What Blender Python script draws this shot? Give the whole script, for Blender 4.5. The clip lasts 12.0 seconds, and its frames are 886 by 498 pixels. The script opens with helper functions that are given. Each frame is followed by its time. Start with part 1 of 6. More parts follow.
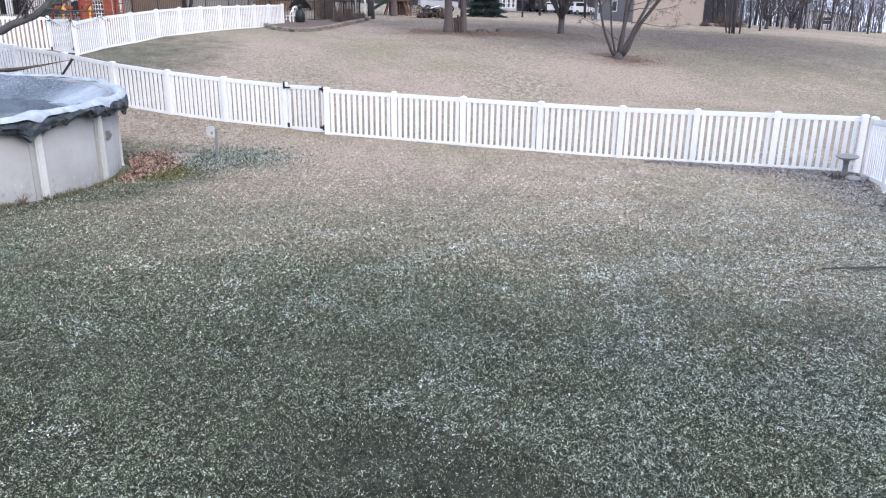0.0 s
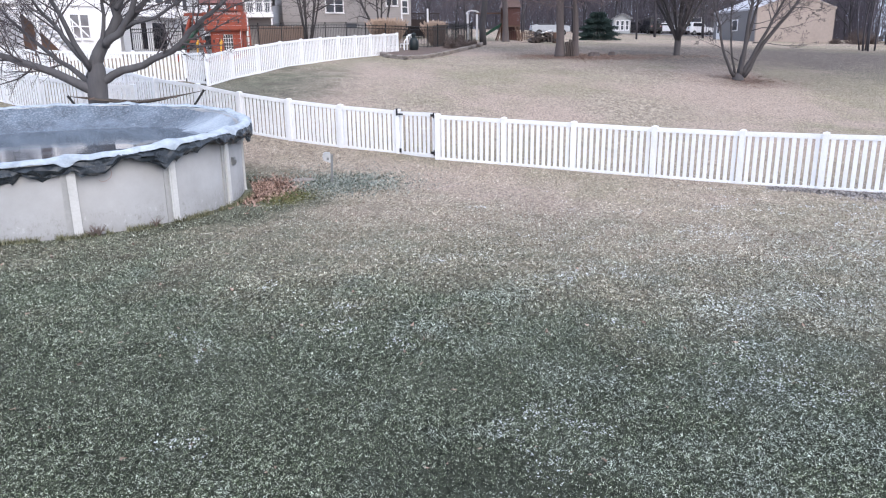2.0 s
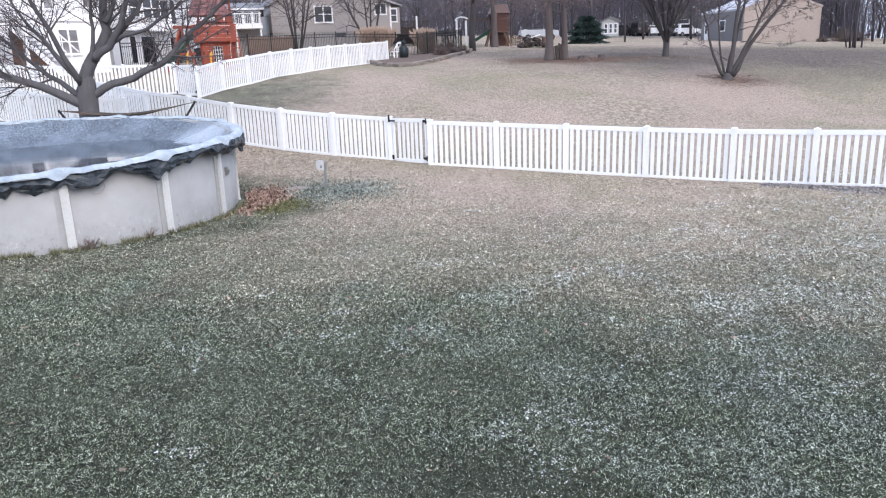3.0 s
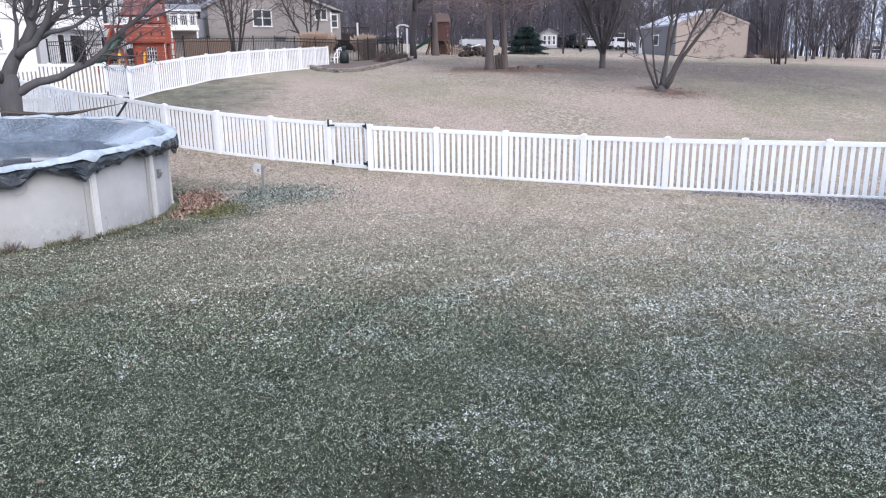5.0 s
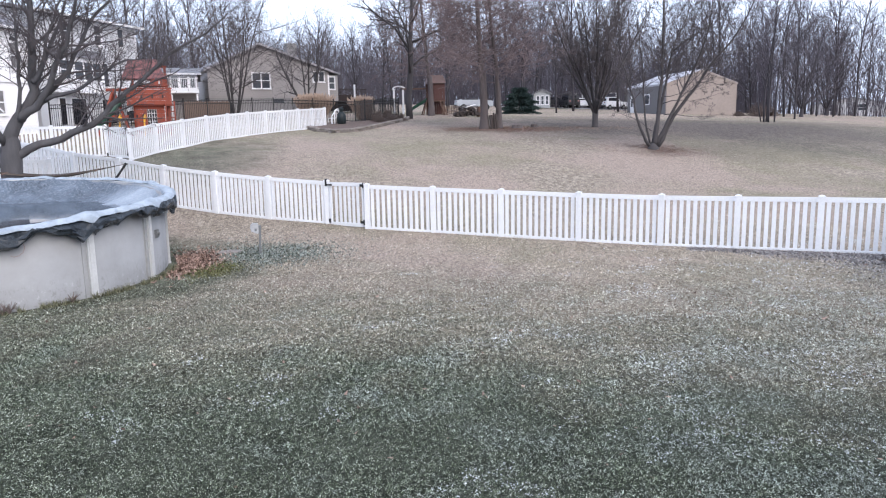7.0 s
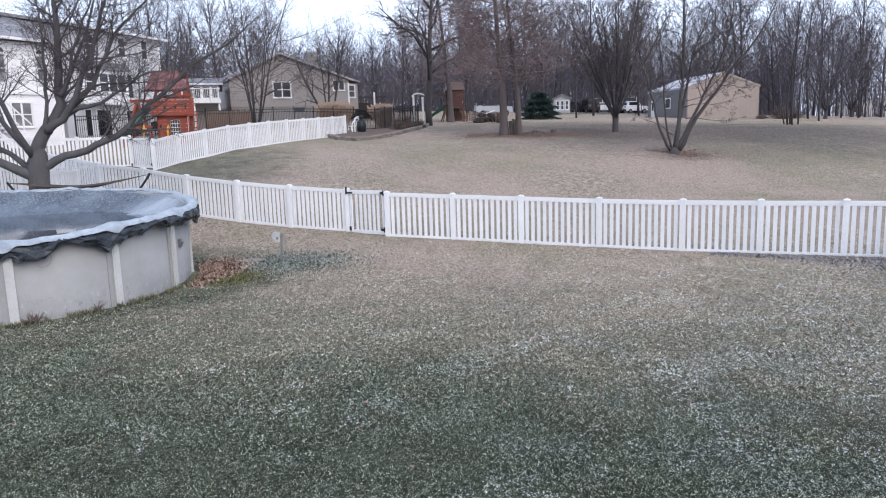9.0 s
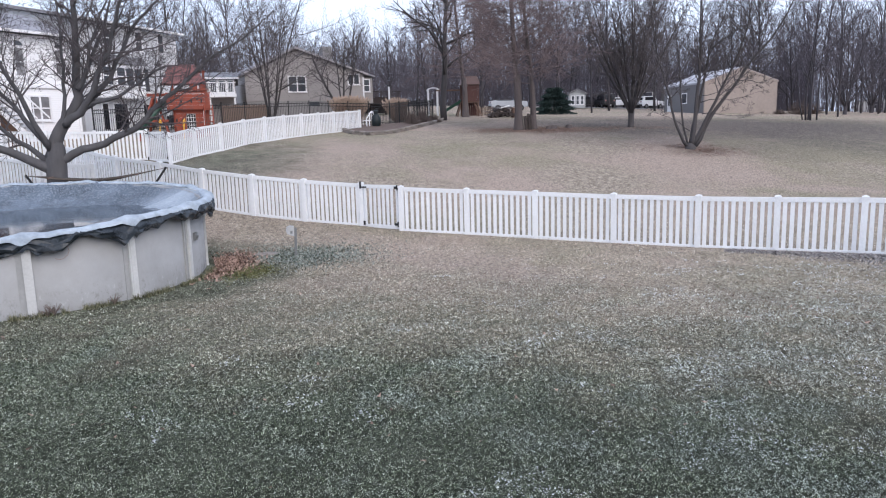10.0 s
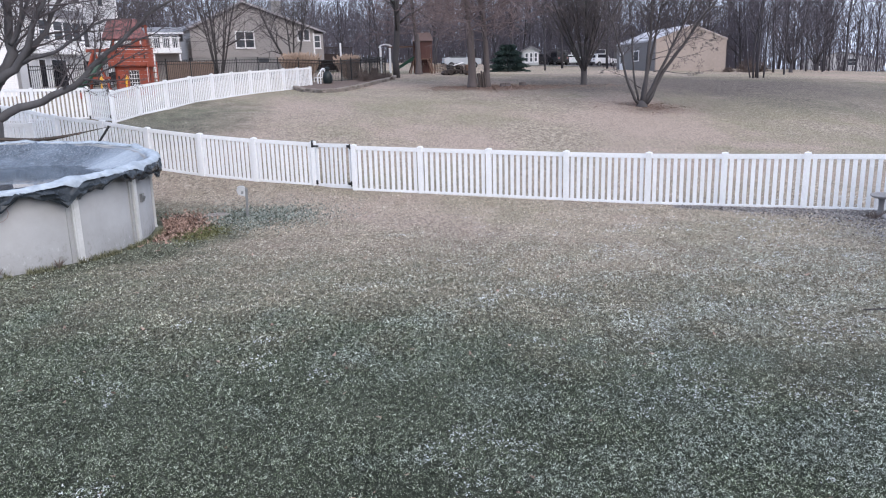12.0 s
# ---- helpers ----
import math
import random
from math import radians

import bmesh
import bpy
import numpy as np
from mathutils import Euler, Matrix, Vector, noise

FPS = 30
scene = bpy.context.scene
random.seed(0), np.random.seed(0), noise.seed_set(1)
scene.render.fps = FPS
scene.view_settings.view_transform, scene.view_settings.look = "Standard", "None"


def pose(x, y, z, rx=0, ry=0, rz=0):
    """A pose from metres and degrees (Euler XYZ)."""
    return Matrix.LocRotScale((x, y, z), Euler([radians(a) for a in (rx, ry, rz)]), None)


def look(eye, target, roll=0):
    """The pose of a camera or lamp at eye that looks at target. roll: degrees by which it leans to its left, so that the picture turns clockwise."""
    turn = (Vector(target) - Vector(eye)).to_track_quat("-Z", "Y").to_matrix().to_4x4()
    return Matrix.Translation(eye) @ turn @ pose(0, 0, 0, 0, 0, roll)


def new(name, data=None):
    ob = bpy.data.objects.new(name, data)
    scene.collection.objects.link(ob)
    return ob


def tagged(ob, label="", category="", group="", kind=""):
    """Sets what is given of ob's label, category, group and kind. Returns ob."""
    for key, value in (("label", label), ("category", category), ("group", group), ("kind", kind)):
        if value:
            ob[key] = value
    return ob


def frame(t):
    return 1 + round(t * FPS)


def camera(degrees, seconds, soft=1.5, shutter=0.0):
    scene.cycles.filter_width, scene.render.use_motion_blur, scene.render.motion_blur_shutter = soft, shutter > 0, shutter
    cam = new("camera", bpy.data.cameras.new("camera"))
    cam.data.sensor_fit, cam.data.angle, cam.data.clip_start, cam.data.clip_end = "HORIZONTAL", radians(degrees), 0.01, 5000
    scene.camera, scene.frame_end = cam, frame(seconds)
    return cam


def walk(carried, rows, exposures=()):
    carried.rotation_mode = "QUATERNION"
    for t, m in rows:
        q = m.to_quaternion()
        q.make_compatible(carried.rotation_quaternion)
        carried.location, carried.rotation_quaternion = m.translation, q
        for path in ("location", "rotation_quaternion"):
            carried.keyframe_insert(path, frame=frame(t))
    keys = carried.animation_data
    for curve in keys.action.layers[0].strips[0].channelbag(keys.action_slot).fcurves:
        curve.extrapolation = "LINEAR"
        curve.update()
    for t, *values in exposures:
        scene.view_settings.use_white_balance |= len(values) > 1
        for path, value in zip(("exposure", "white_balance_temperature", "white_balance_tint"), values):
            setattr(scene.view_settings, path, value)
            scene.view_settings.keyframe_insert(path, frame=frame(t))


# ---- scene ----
# ---- camera ----
cam = camera(62.93, 12.0, soft=1.15)
EYE = 2.9
ROWS = [
    (0.0, -0.010, -0.031, 0.020, -5.85, -17.12, -0.63),
    (0.5, -0.008, -0.023, 0.028, -3.77, -16.57, -0.96),
    (1.0, 0.007, -0.012, 0.048, -0.78, -16.12, -0.67),
    (1.5, -0.000, -0.001, 0.062, 1.38, -15.66, -0.08),
    (2.0, -0.011, -0.008, 0.065, 2.59, -15.30, 0.66),
    (2.5, -0.021, -0.013, 0.048, 2.56, -15.06, 1.41),
    (3.0, -0.033, -0.008, 0.018, 1.80, -14.77, 1.97),
    (5.0, -0.012, 0.029, -0.053, -2.70, -14.24, 0.70),
    (5.5, -0.029, 0.055, -0.109, -2.56, -13.65, 0.14),
    (6.0, -0.028, 0.068, -0.099, -2.64, -12.88, -0.10),
    (6.5, -0.023, 0.048, -0.074, -2.76, -11.65, 0.36),
    (7.0, -0.025, 0.025, -0.030, -3.06, -9.74, 1.05),
    (9.0, -0.010, 0.008, -0.006, -1.51, -9.22, 1.74),
    (9.5, -0.007, 0.010, -0.005, -0.90, -9.44, 1.65),
    (10.0, -0.003, 0.009, -0.004, -0.37, -9.60, 1.57),
    (10.5, 0.000, -0.000, 0.000, -0.00, -9.80, 1.50),
    (11.0, 0.003, 0.009, -0.003, -0.21, -10.26, 1.51),
    (11.5, 0.013, 0.011, -0.004, -1.45, -11.35, 1.60),
    (12.0, 0.018, 0.004, -0.013, -3.97, -12.92, 1.53),
]
walk(cam, [(t, pose(x, y, EYE + z, 90 + pitch, roll, yaw)) for t, x, y, z, yaw, pitch, roll in ROWS],
     [(0.0, 1.36), (3.0, 1.36), (5.5, 1.34), (7.0, 1.18), (9.0, 0.93), (10.5, 0.92), (12.0, 1.07)])

# ---- light: an overcast winter dusk ----
world = bpy.data.worlds.new("world")
scene.world = world
world.use_nodes = True
wn, wl = world.node_tree.nodes, world.node_tree.links
sky = wn.new("ShaderNodeTexSky")
sky.sky_type, sky.sun_disc = "NISHITA", False
sky.sun_elevation, sky.sun_rotation = radians(38), radians(150)
sky.air_density, sky.dust_density, sky.ozone_density = 1.2, 6.0, 1.5
grey = wn.new("ShaderNodeMix")
grey.data_type = "RGBA"
grey.inputs[0].default_value = 0.72
grey.inputs[7].default_value = (6.4, 7.4, 9.7, 1)
wl.new(sky.outputs[0], grey.inputs[6])
wl.new(grey.outputs[2], wn["Background"].inputs[0])
wn["Background"].inputs[1].default_value = 0.11
sun = new("sun", bpy.data.lights.new("sun", "SUN"))
sun.data.energy, sun.data.angle, sun.data.color = 0.6, radians(40), (1.0, 0.96, 0.96)
sun.matrix_world = look((0, 0, 50), (-math.sin(radians(30)) * 30, math.cos(radians(30)) * 30, 50 - 23.4))


# ---- materials ----
def material(name, base, rough=0.8, metal=0.0, spec=0.3):
    m = bpy.data.materials.new(name)
    m.use_nodes = True
    b = m.node_tree.nodes["Principled BSDF"]
    b.inputs["Base Color"].default_value = (*base, 1)
    b.inputs["Roughness"].default_value = rough
    b.inputs["Metallic"].default_value = metal
    b.inputs["Specular IOR Level"].default_value = spec
    return m, m.node_tree.nodes, m.node_tree.links, b


def noise_node(n, l, scale, detail=4.0, rough=0.6, stretch=None, space="Object"):
    tc = n.new("ShaderNodeTexCoord") if space == "Object" else n.new("ShaderNodeNewGeometry")
    src = tc.outputs["Object"] if space == "Object" else tc.outputs["Position"]
    t = n.new("ShaderNodeTexNoise")
    t.inputs["Scale"].default_value, t.inputs["Detail"].default_value, t.inputs["Roughness"].default_value = scale, detail, rough
    if stretch:
        mp = n.new("ShaderNodeMapping")
        mp.inputs["Scale"].default_value = stretch
        l.new(src, mp.inputs[0])
        src = mp.outputs[0]
    l.new(src, t.inputs["Vector"])
    return t


def ramp(n, l, src, stops):
    r = n.new("ShaderNodeValToRGB")
    e = r.color_ramp.elements
    while len(e) < len(stops):
        e.new(0.5)
    for k, (p, c) in zip(e, stops):
        k.position, k.color = p, (*c, 1)
    l.new(src, r.inputs[0])
    return r.outputs[0]


def mix(n, l, fac, a, b, kind="MIX"):
    m = n.new("ShaderNodeMix")
    m.data_type, m.blend_type = "RGBA", kind
    for v, i in ((fac, 0), (a, 6), (b, 7)):
        if isinstance(v, (int, float)):
            m.inputs[i].default_value = v
        elif isinstance(v, tuple):
            m.inputs[i].default_value = (*v, 1)
        else:
            l.new(v, m.inputs[i])
    return m.outputs[2]


def bump(n, l, b, src, strength, dist):
    bp = n.new("ShaderNodeBump")
    bp.inputs["Strength"].default_value, bp.inputs["Distance"].default_value = strength, dist
    l.new(src, bp.inputs["Height"])
    l.new(bp.outputs[0], b.inputs["Normal"])


def worn(name, base, dirt, rough=0.7, grain=8.0, stain=1.2, amount=0.55, metal=0.0, relief=0.2, stretch=None, dist=0.01, per_object=0.0):
    """A surface with stains at one scale, grain at another and fine relief."""
    m, n, l, b = material(name, base, rough, metal)
    big = noise_node(n, l, stain, 3, 0.6, stretch, "World")
    small = noise_node(n, l, grain, 6, 0.7, stretch, "World")
    f = ramp(n, l, big.outputs[0], [(0.38, (0, 0, 0)), (0.72, (amount,) * 3)])
    c = mix(n, l, f, base, dirt)
    c = mix(n, l, 0.5, c, ramp(n, l, small.outputs[0], [(0.3, tuple(v * 0.75 for v in base)), (0.7, tuple(min(1, v * 1.12) for v in base))]))
    if per_object:
        oi = n.new("ShaderNodeObjectInfo")
        c = mix(n, l, 1.0, c, ramp(n, l, oi.outputs["Random"], [(0, (1 - per_object,) * 3), (1, (1, 1, 1))]), "MULTIPLY")
    l.new(c, b.inputs["Base Color"])
    l.new(ramp(n, l, small.outputs[0], [(0.2, (max(0, rough - 0.12),) * 3), (0.8, (min(1, rough + 0.1),) * 3)]), b.inputs["Roughness"])
    bump(n, l, b, small.outputs[0], relief, dist)
    return m


def siding(name, base, dirt, pitch=0.115):
    """Lapped boards: a saw-tooth over the height, with weathering."""
    m, n, l, b = material(name, base, 0.6)
    g = n.new("ShaderNodeNewGeometry")
    s = n.new("ShaderNodeSeparateXYZ")
    l.new(g.outputs["Position"], s.inputs[0])
    d = n.new("ShaderNodeMath")
    d.operation = "DIVIDE"
    d.inputs[1].default_value = pitch
    l.new(s.outputs[2], d.inputs[0])
    fr = n.new("ShaderNodeMath")
    fr.operation = "FRACT"
    l.new(d.outputs[0], fr.inputs[0])
    big = noise_node(n, l, 0.5, 5, 0.65, None, "World")
    c = mix(n, l, ramp(n, l, big.outputs[0], [(0.35, (0, 0, 0)), (0.75, (0.6,) * 3)]), base, dirt)
    c = mix(n, l, 1.0, c, ramp(n, l, fr.outputs[0], [(0.0, (0.74,) * 3), (0.12, (1, 1, 1))]), "MULTIPLY")
    l.new(c, b.inputs["Base Color"])
    bump(n, l, b, fr.outputs[0], 0.5, 0.02)
    return m


VINYL = worn("white_vinyl", (0.775, 0.775, 0.79), (0.52, 0.52, 0.50), 0.45, 30, 1.6, 0.35, relief=0.05, per_object=0.06)
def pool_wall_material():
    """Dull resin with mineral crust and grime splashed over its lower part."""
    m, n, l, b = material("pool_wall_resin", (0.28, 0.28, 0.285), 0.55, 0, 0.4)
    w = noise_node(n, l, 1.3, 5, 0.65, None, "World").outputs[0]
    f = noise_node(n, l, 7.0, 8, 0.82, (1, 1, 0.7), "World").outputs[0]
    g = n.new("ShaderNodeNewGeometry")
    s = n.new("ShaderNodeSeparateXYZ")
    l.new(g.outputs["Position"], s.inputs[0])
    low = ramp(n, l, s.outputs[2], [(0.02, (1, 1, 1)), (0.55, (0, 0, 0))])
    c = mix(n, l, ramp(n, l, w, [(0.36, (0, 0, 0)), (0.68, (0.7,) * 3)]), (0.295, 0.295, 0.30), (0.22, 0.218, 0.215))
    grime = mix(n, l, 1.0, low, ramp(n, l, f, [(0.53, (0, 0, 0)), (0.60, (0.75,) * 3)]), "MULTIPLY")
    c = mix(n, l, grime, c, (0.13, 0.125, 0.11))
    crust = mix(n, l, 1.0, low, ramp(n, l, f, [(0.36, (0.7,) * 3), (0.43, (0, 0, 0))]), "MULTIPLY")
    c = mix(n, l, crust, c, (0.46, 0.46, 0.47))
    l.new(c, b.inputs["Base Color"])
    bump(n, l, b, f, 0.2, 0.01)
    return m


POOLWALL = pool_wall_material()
POOLPOST = worn("pool_upright_resin", (0.50, 0.50, 0.50), (0.33, 0.33, 0.31), 0.5, 20, 1.5, 0.6, relief=0.05)
MAPLEBARK = worn("yard_tree_bark", (0.100, 0.096, 0.101), (0.048, 0.045, 0.048), 0.9, 7, 5.0, 0.9, relief=1.0, stretch=(1, 1, 0.25), dist=0.02)
BARK = worn("grey_bark", (0.066, 0.060, 0.062), (0.042, 0.037, 0.036), 0.9, 14, 2.5, 0.7, relief=0.7, stretch=(1, 1, 0.25), dist=0.02)
TWIG = worn("twig_bark", (0.098, 0.085, 0.088), (0.065, 0.056, 0.06), 0.9, 6, 0.6, 0.6, relief=0.1)
CYPRESS = worn("cypress_bark", (0.108, 0.090, 0.088), (0.058, 0.046, 0.044), 0.95, 9, 1.5, 0.8, relief=1.0, stretch=(1, 1, 0.12), dist=0.03)
CYPTWIG = worn("cypress_twig", (0.165, 0.125, 0.125), (0.11, 0.084, 0.084), 0.95, 5, 0.4, 0.6, relief=0.1)
DARKTRUNK = worn("dark_forest_trunk", (0.066, 0.060, 0.068), (0.042, 0.037, 0.041), 0.95, 6, 0.8, 0.7, relief=0.7, stretch=(1, 1, 0.2), dist=0.03, per_object=0.3)
# bark of the far wood, made paler and bluer to paint distance haze
HAZEWOOD = worn("hazy_forest_bark", (0.118, 0.104, 0.120), (0.080, 0.068, 0.080), 0.95, 3, 0.3, 0.6, relief=0.2, per_object=0.35)
BLACKMETAL = worn("black_metal", (0.022, 0.022, 0.025), (0.05, 0.045, 0.04), 0.45, 20, 2, 0.5, metal=0.2, relief=0.1)
GALV = worn("galvanised_steel", (0.19, 0.195, 0.2), (0.10, 0.10, 0.095), 0.5, 25, 3, 0.6, metal=0.3, relief=0.1)
GREYBOX = worn("grey_plastic_box", (0.44, 0.445, 0.455), (0.26, 0.26, 0.255), 0.55, 20, 6, 0.6, relief=0.1)
CEDAR = worn("orange_stained_wood", (0.255, 0.055, 0.032), (0.15, 0.04, 0.026), 0.65, 10, 1.5, 0.7, relief=0.3, stretch=(1, 1, 0.3))
REDROOF = worn("faded_red_canopy", (0.27, 0.125, 0.125), (0.18, 0.09, 0.09), 0.8, 10, 1.5, 0.6, relief=0.1)
GREENPLASTIC = worn("green_plastic", (0.015, 0.055, 0.035), (0.012, 0.035, 0.028), 0.4, 10, 1, 0.4, relief=0.05)
YELLOWPLASTIC = worn("yellow_plastic", (0.75, 0.40, 0.05), (0.5, 0.25, 0.04), 0.4, 10, 1, 0.4, relief=0.05)
WHITESIDING = siding("white_siding", (0.86, 0.85, 0.86), (0.76, 0.75, 0.76))
GREYSIDING = siding("grey_siding", (0.60, 0.60, 0.615), (0.50, 0.50, 0.51))
TANSIDING = siding("tan_siding", (0.345, 0.318, 0.308), (0.285, 0.262, 0.255), 0.2)
BEIGESIDING = worn("beige_metal_cladding", (0.32, 0.265, 0.235), (0.25, 0.205, 0.18), 0.6, 4, 0.4, 0.6, relief=0.1)
GREYCLAD = worn("grey_metal_cladding", (0.17, 0.165, 0.17), (0.12, 0.115, 0.12), 0.6, 4, 0.4, 0.6, relief=0.1)
SHINGLE = worn("frosted_shingle", (0.25, 0.245, 0.265), (0.12, 0.115, 0.125), 0.9, 5, 0.8, 0.8, relief=0.4)
TRIM = worn("white_trim", (0.80, 0.79, 0.80), (0.6, 0.59, 0.58), 0.5, 10, 1, 0.4, relief=0.05)
CONCRETE = worn("concrete", (0.30, 0.285, 0.28), (0.17, 0.16, 0.155), 0.9, 8, 1, 0.7, relief=0.3)
STONE = worn("bed_stone", (0.27, 0.235, 0.21), (0.15, 0.13, 0.12), 0.9, 9, 2, 0.7, relief=0.6, dist=0.03, per_object=0.4)
BROWNWOOD = worn("weathered_brown_wood", (0.14, 0.085, 0.065), (0.08, 0.05, 0.045), 0.85, 10, 1.5, 0.7, relief=0.3)
TANWOOD = worn("tan_fence_wood", (0.165, 0.118, 0.095), (0.11, 0.08, 0.066), 0.8, 10, 1, 0.7, relief=0.3, stretch=(1, 1, .2))
DARKDECK = worn("dark_deck_timber", (0.05, 0.036, 0.033), (0.03, 0.024, 0.024), 0.85, 10, 1.5, 0.7, relief=0.3)
TANFASCIA = worn("taupe_fascia", (0.34, 0.32, 0.33), (0.22, 0.20, 0.20), 0.6, 8, 1, 0.5, relief=0.05)
STRAW = worn("dry_plume_grass", (0.44, 0.33, 0.26), (0.3, 0.21, 0.16), 0.95, 6, 2, 0.6, relief=0.2)
NEEDLE = worn("dark_needles", (0.026, 0.046, 0.042), (0.05, 0.075, 0.07), 0.9, 8, 1, 0.6, relief=0.2)
DRYSHRUB = worn("dry_shrub", (0.13, 0.10, 0.09), (0.2, 0.15, 0.12), 0.95, 8, 1, 0.6, relief=0.2)
CLOTH = worn("faded_rope_net", (0.085, 0.07, 0.06), (0.06, 0.05, 0.045), 0.95, 20, 3, 0.6, relief=0.2)
MULCH = worn("leaf_mulch", (0.12, 0.085, 0.07), (0.05, 0.04, 0.035), 0.95, 12, 2, 0.7, relief=0.8, dist=0.03)


def glass_pane(name, tint):
    m, n, l, b = material(name, tint, 0.06, 0.0, 0.6)
    w = noise_node(n, l, 0.8, 2, 0.5, None, "World")
    l.new(ramp(n, l, w.outputs[0], [(0.3, tuple(v * 0.6 for v in tint)), (0.7, tuple(v * 1.5 for v in tint))]), b.inputs["Base Color"])
    return m


PANE = glass_pane("window_glass", (0.06, 0.065, 0.075))
BLIND = glass_pane("glass_before_blinds", (0.22, 0.21, 0.215))
CARGLASS = glass_pane("car_glass", (0.02, 0.02, 0.025))
WHITECAR = worn("white_car_paint", (0.75, 0.75, 0.77), (0.6, 0.6, 0.6), 0.3, 5, 1, 0.3, relief=0.0)
BLACKCAR = worn("black_car_paint", (0.03, 0.03, 0.035), (0.06, 0.055, 0.05), 0.3, 5, 1, 0.3, relief=0.0)
TYRE = worn("tyre_rubber", (0.02, 0.02, 0.02), (0.05, 0.045, 0.04), 0.9, 10, 3, 0.5, relief=0.2)


def grass_tone(n, l, src_scale=1.0):
    """Green lawn turning to dormant straw, by patches over the land. Returns colour and the green share."""
    g = n.new("ShaderNodeNewGeometry")
    s = n.new("ShaderNodeSeparateXYZ")
    l.new(g.outputs["Position"], s.inputs[0])

    def m2(op, a, b):
        k = n.new("ShaderNodeMath")
        k.operation = op
        for i, v in enumerate((a, b)):
            if isinstance(v, (int, float)):
                k.inputs[i].default_value = v
            else:
                l.new(v, k.inputs[i])
        return k.outputs[0]
    big = noise_node(n, l, 0.22, 4, 0.6, None, "World").outputs[0]
    mid = noise_node(n, l, 1.1, 5, 0.65, None, "World").outputs[0]
    edge = m2("ADD", m2("MULTIPLY", big, 9.0), m2("MULTIPLY", mid, 5.0))
    along = m2("SUBTRACT", m2("ADD", edge, 4.9), m2("ADD", s.outputs[1], m2("MULTIPLY", s.outputs[0], 0.26)))
    near = ramp(n, l, m2("ADD", m2("MULTIPLY", along, 0.095), 0.5), [(0.1, (0, 0, 0)), (0.95, (1, 1, 1))])
    dx = m2("MULTIPLY", m2("ADD", s.outputs[0], 9.5), 0.20)
    dy = m2("MULTIPLY", m2("SUBTRACT", s.outputs[1], 30), 0.11)
    far = m2("SUBTRACT", 1.45, m2("ADD", m2("ADD", m2("MULTIPLY", dx, dx), m2("MULTIPLY", dy, dy)), mid))
    pool_dx = m2("MULTIPLY", m2("ADD", s.outputs[0], 8.5), 1 / 6.0)
    pool_dy = m2("MULTIPLY", m2("SUBTRACT", s.outputs[1], 14.5), 1 / 4.8)
    ring = m2("SUBTRACT", 1.6, m2("ADD", m2("ADD", m2("MULTIPLY", pool_dx, pool_dx), m2("MULTIPLY", pool_dy, pool_dy)), m2("MULTIPLY", mid, 0.9)))
    patch = m2("MAXIMUM", ramp(n, l, far, [(0.0, (0, 0, 0)), (0.9, (0.75,) * 3)]), ramp(n, l, ring, [(0.0, (0, 0, 0)), (0.6, (0.9,) * 3)]))
    side_dx = m2("MULTIPLY", m2("SUBTRACT", s.outputs[0], 29), 1 / 12.0)
    side_dy = m2("MULTIPLY", m2("SUBTRACT", s.outputs[1], 45), 1 / 15.0)
    side = m2("SUBTRACT", 1.6, m2("ADD", m2("ADD", m2("MULTIPLY", side_dx, side_dx), m2("MULTIPLY", side_dy, side_dy)), mid))
    patch = m2("MAXIMUM", patch, ramp(n, l, side, [(0.0, (0, 0, 0)), (0.9, (0.5,) * 3)]))
    return m2("MAXIMUM", near, patch), mid


def soft_edge(n, l, src):
    """Full inside, fading out over a ragged edge."""
    k = n.new("ShaderNodeMapRange")
    for i, v in enumerate((1.05, 1.85, 0.92, 0.0)):
        k.inputs[i + 1].default_value = v
    l.new(src, k.inputs[0])
    return k.outputs[0]


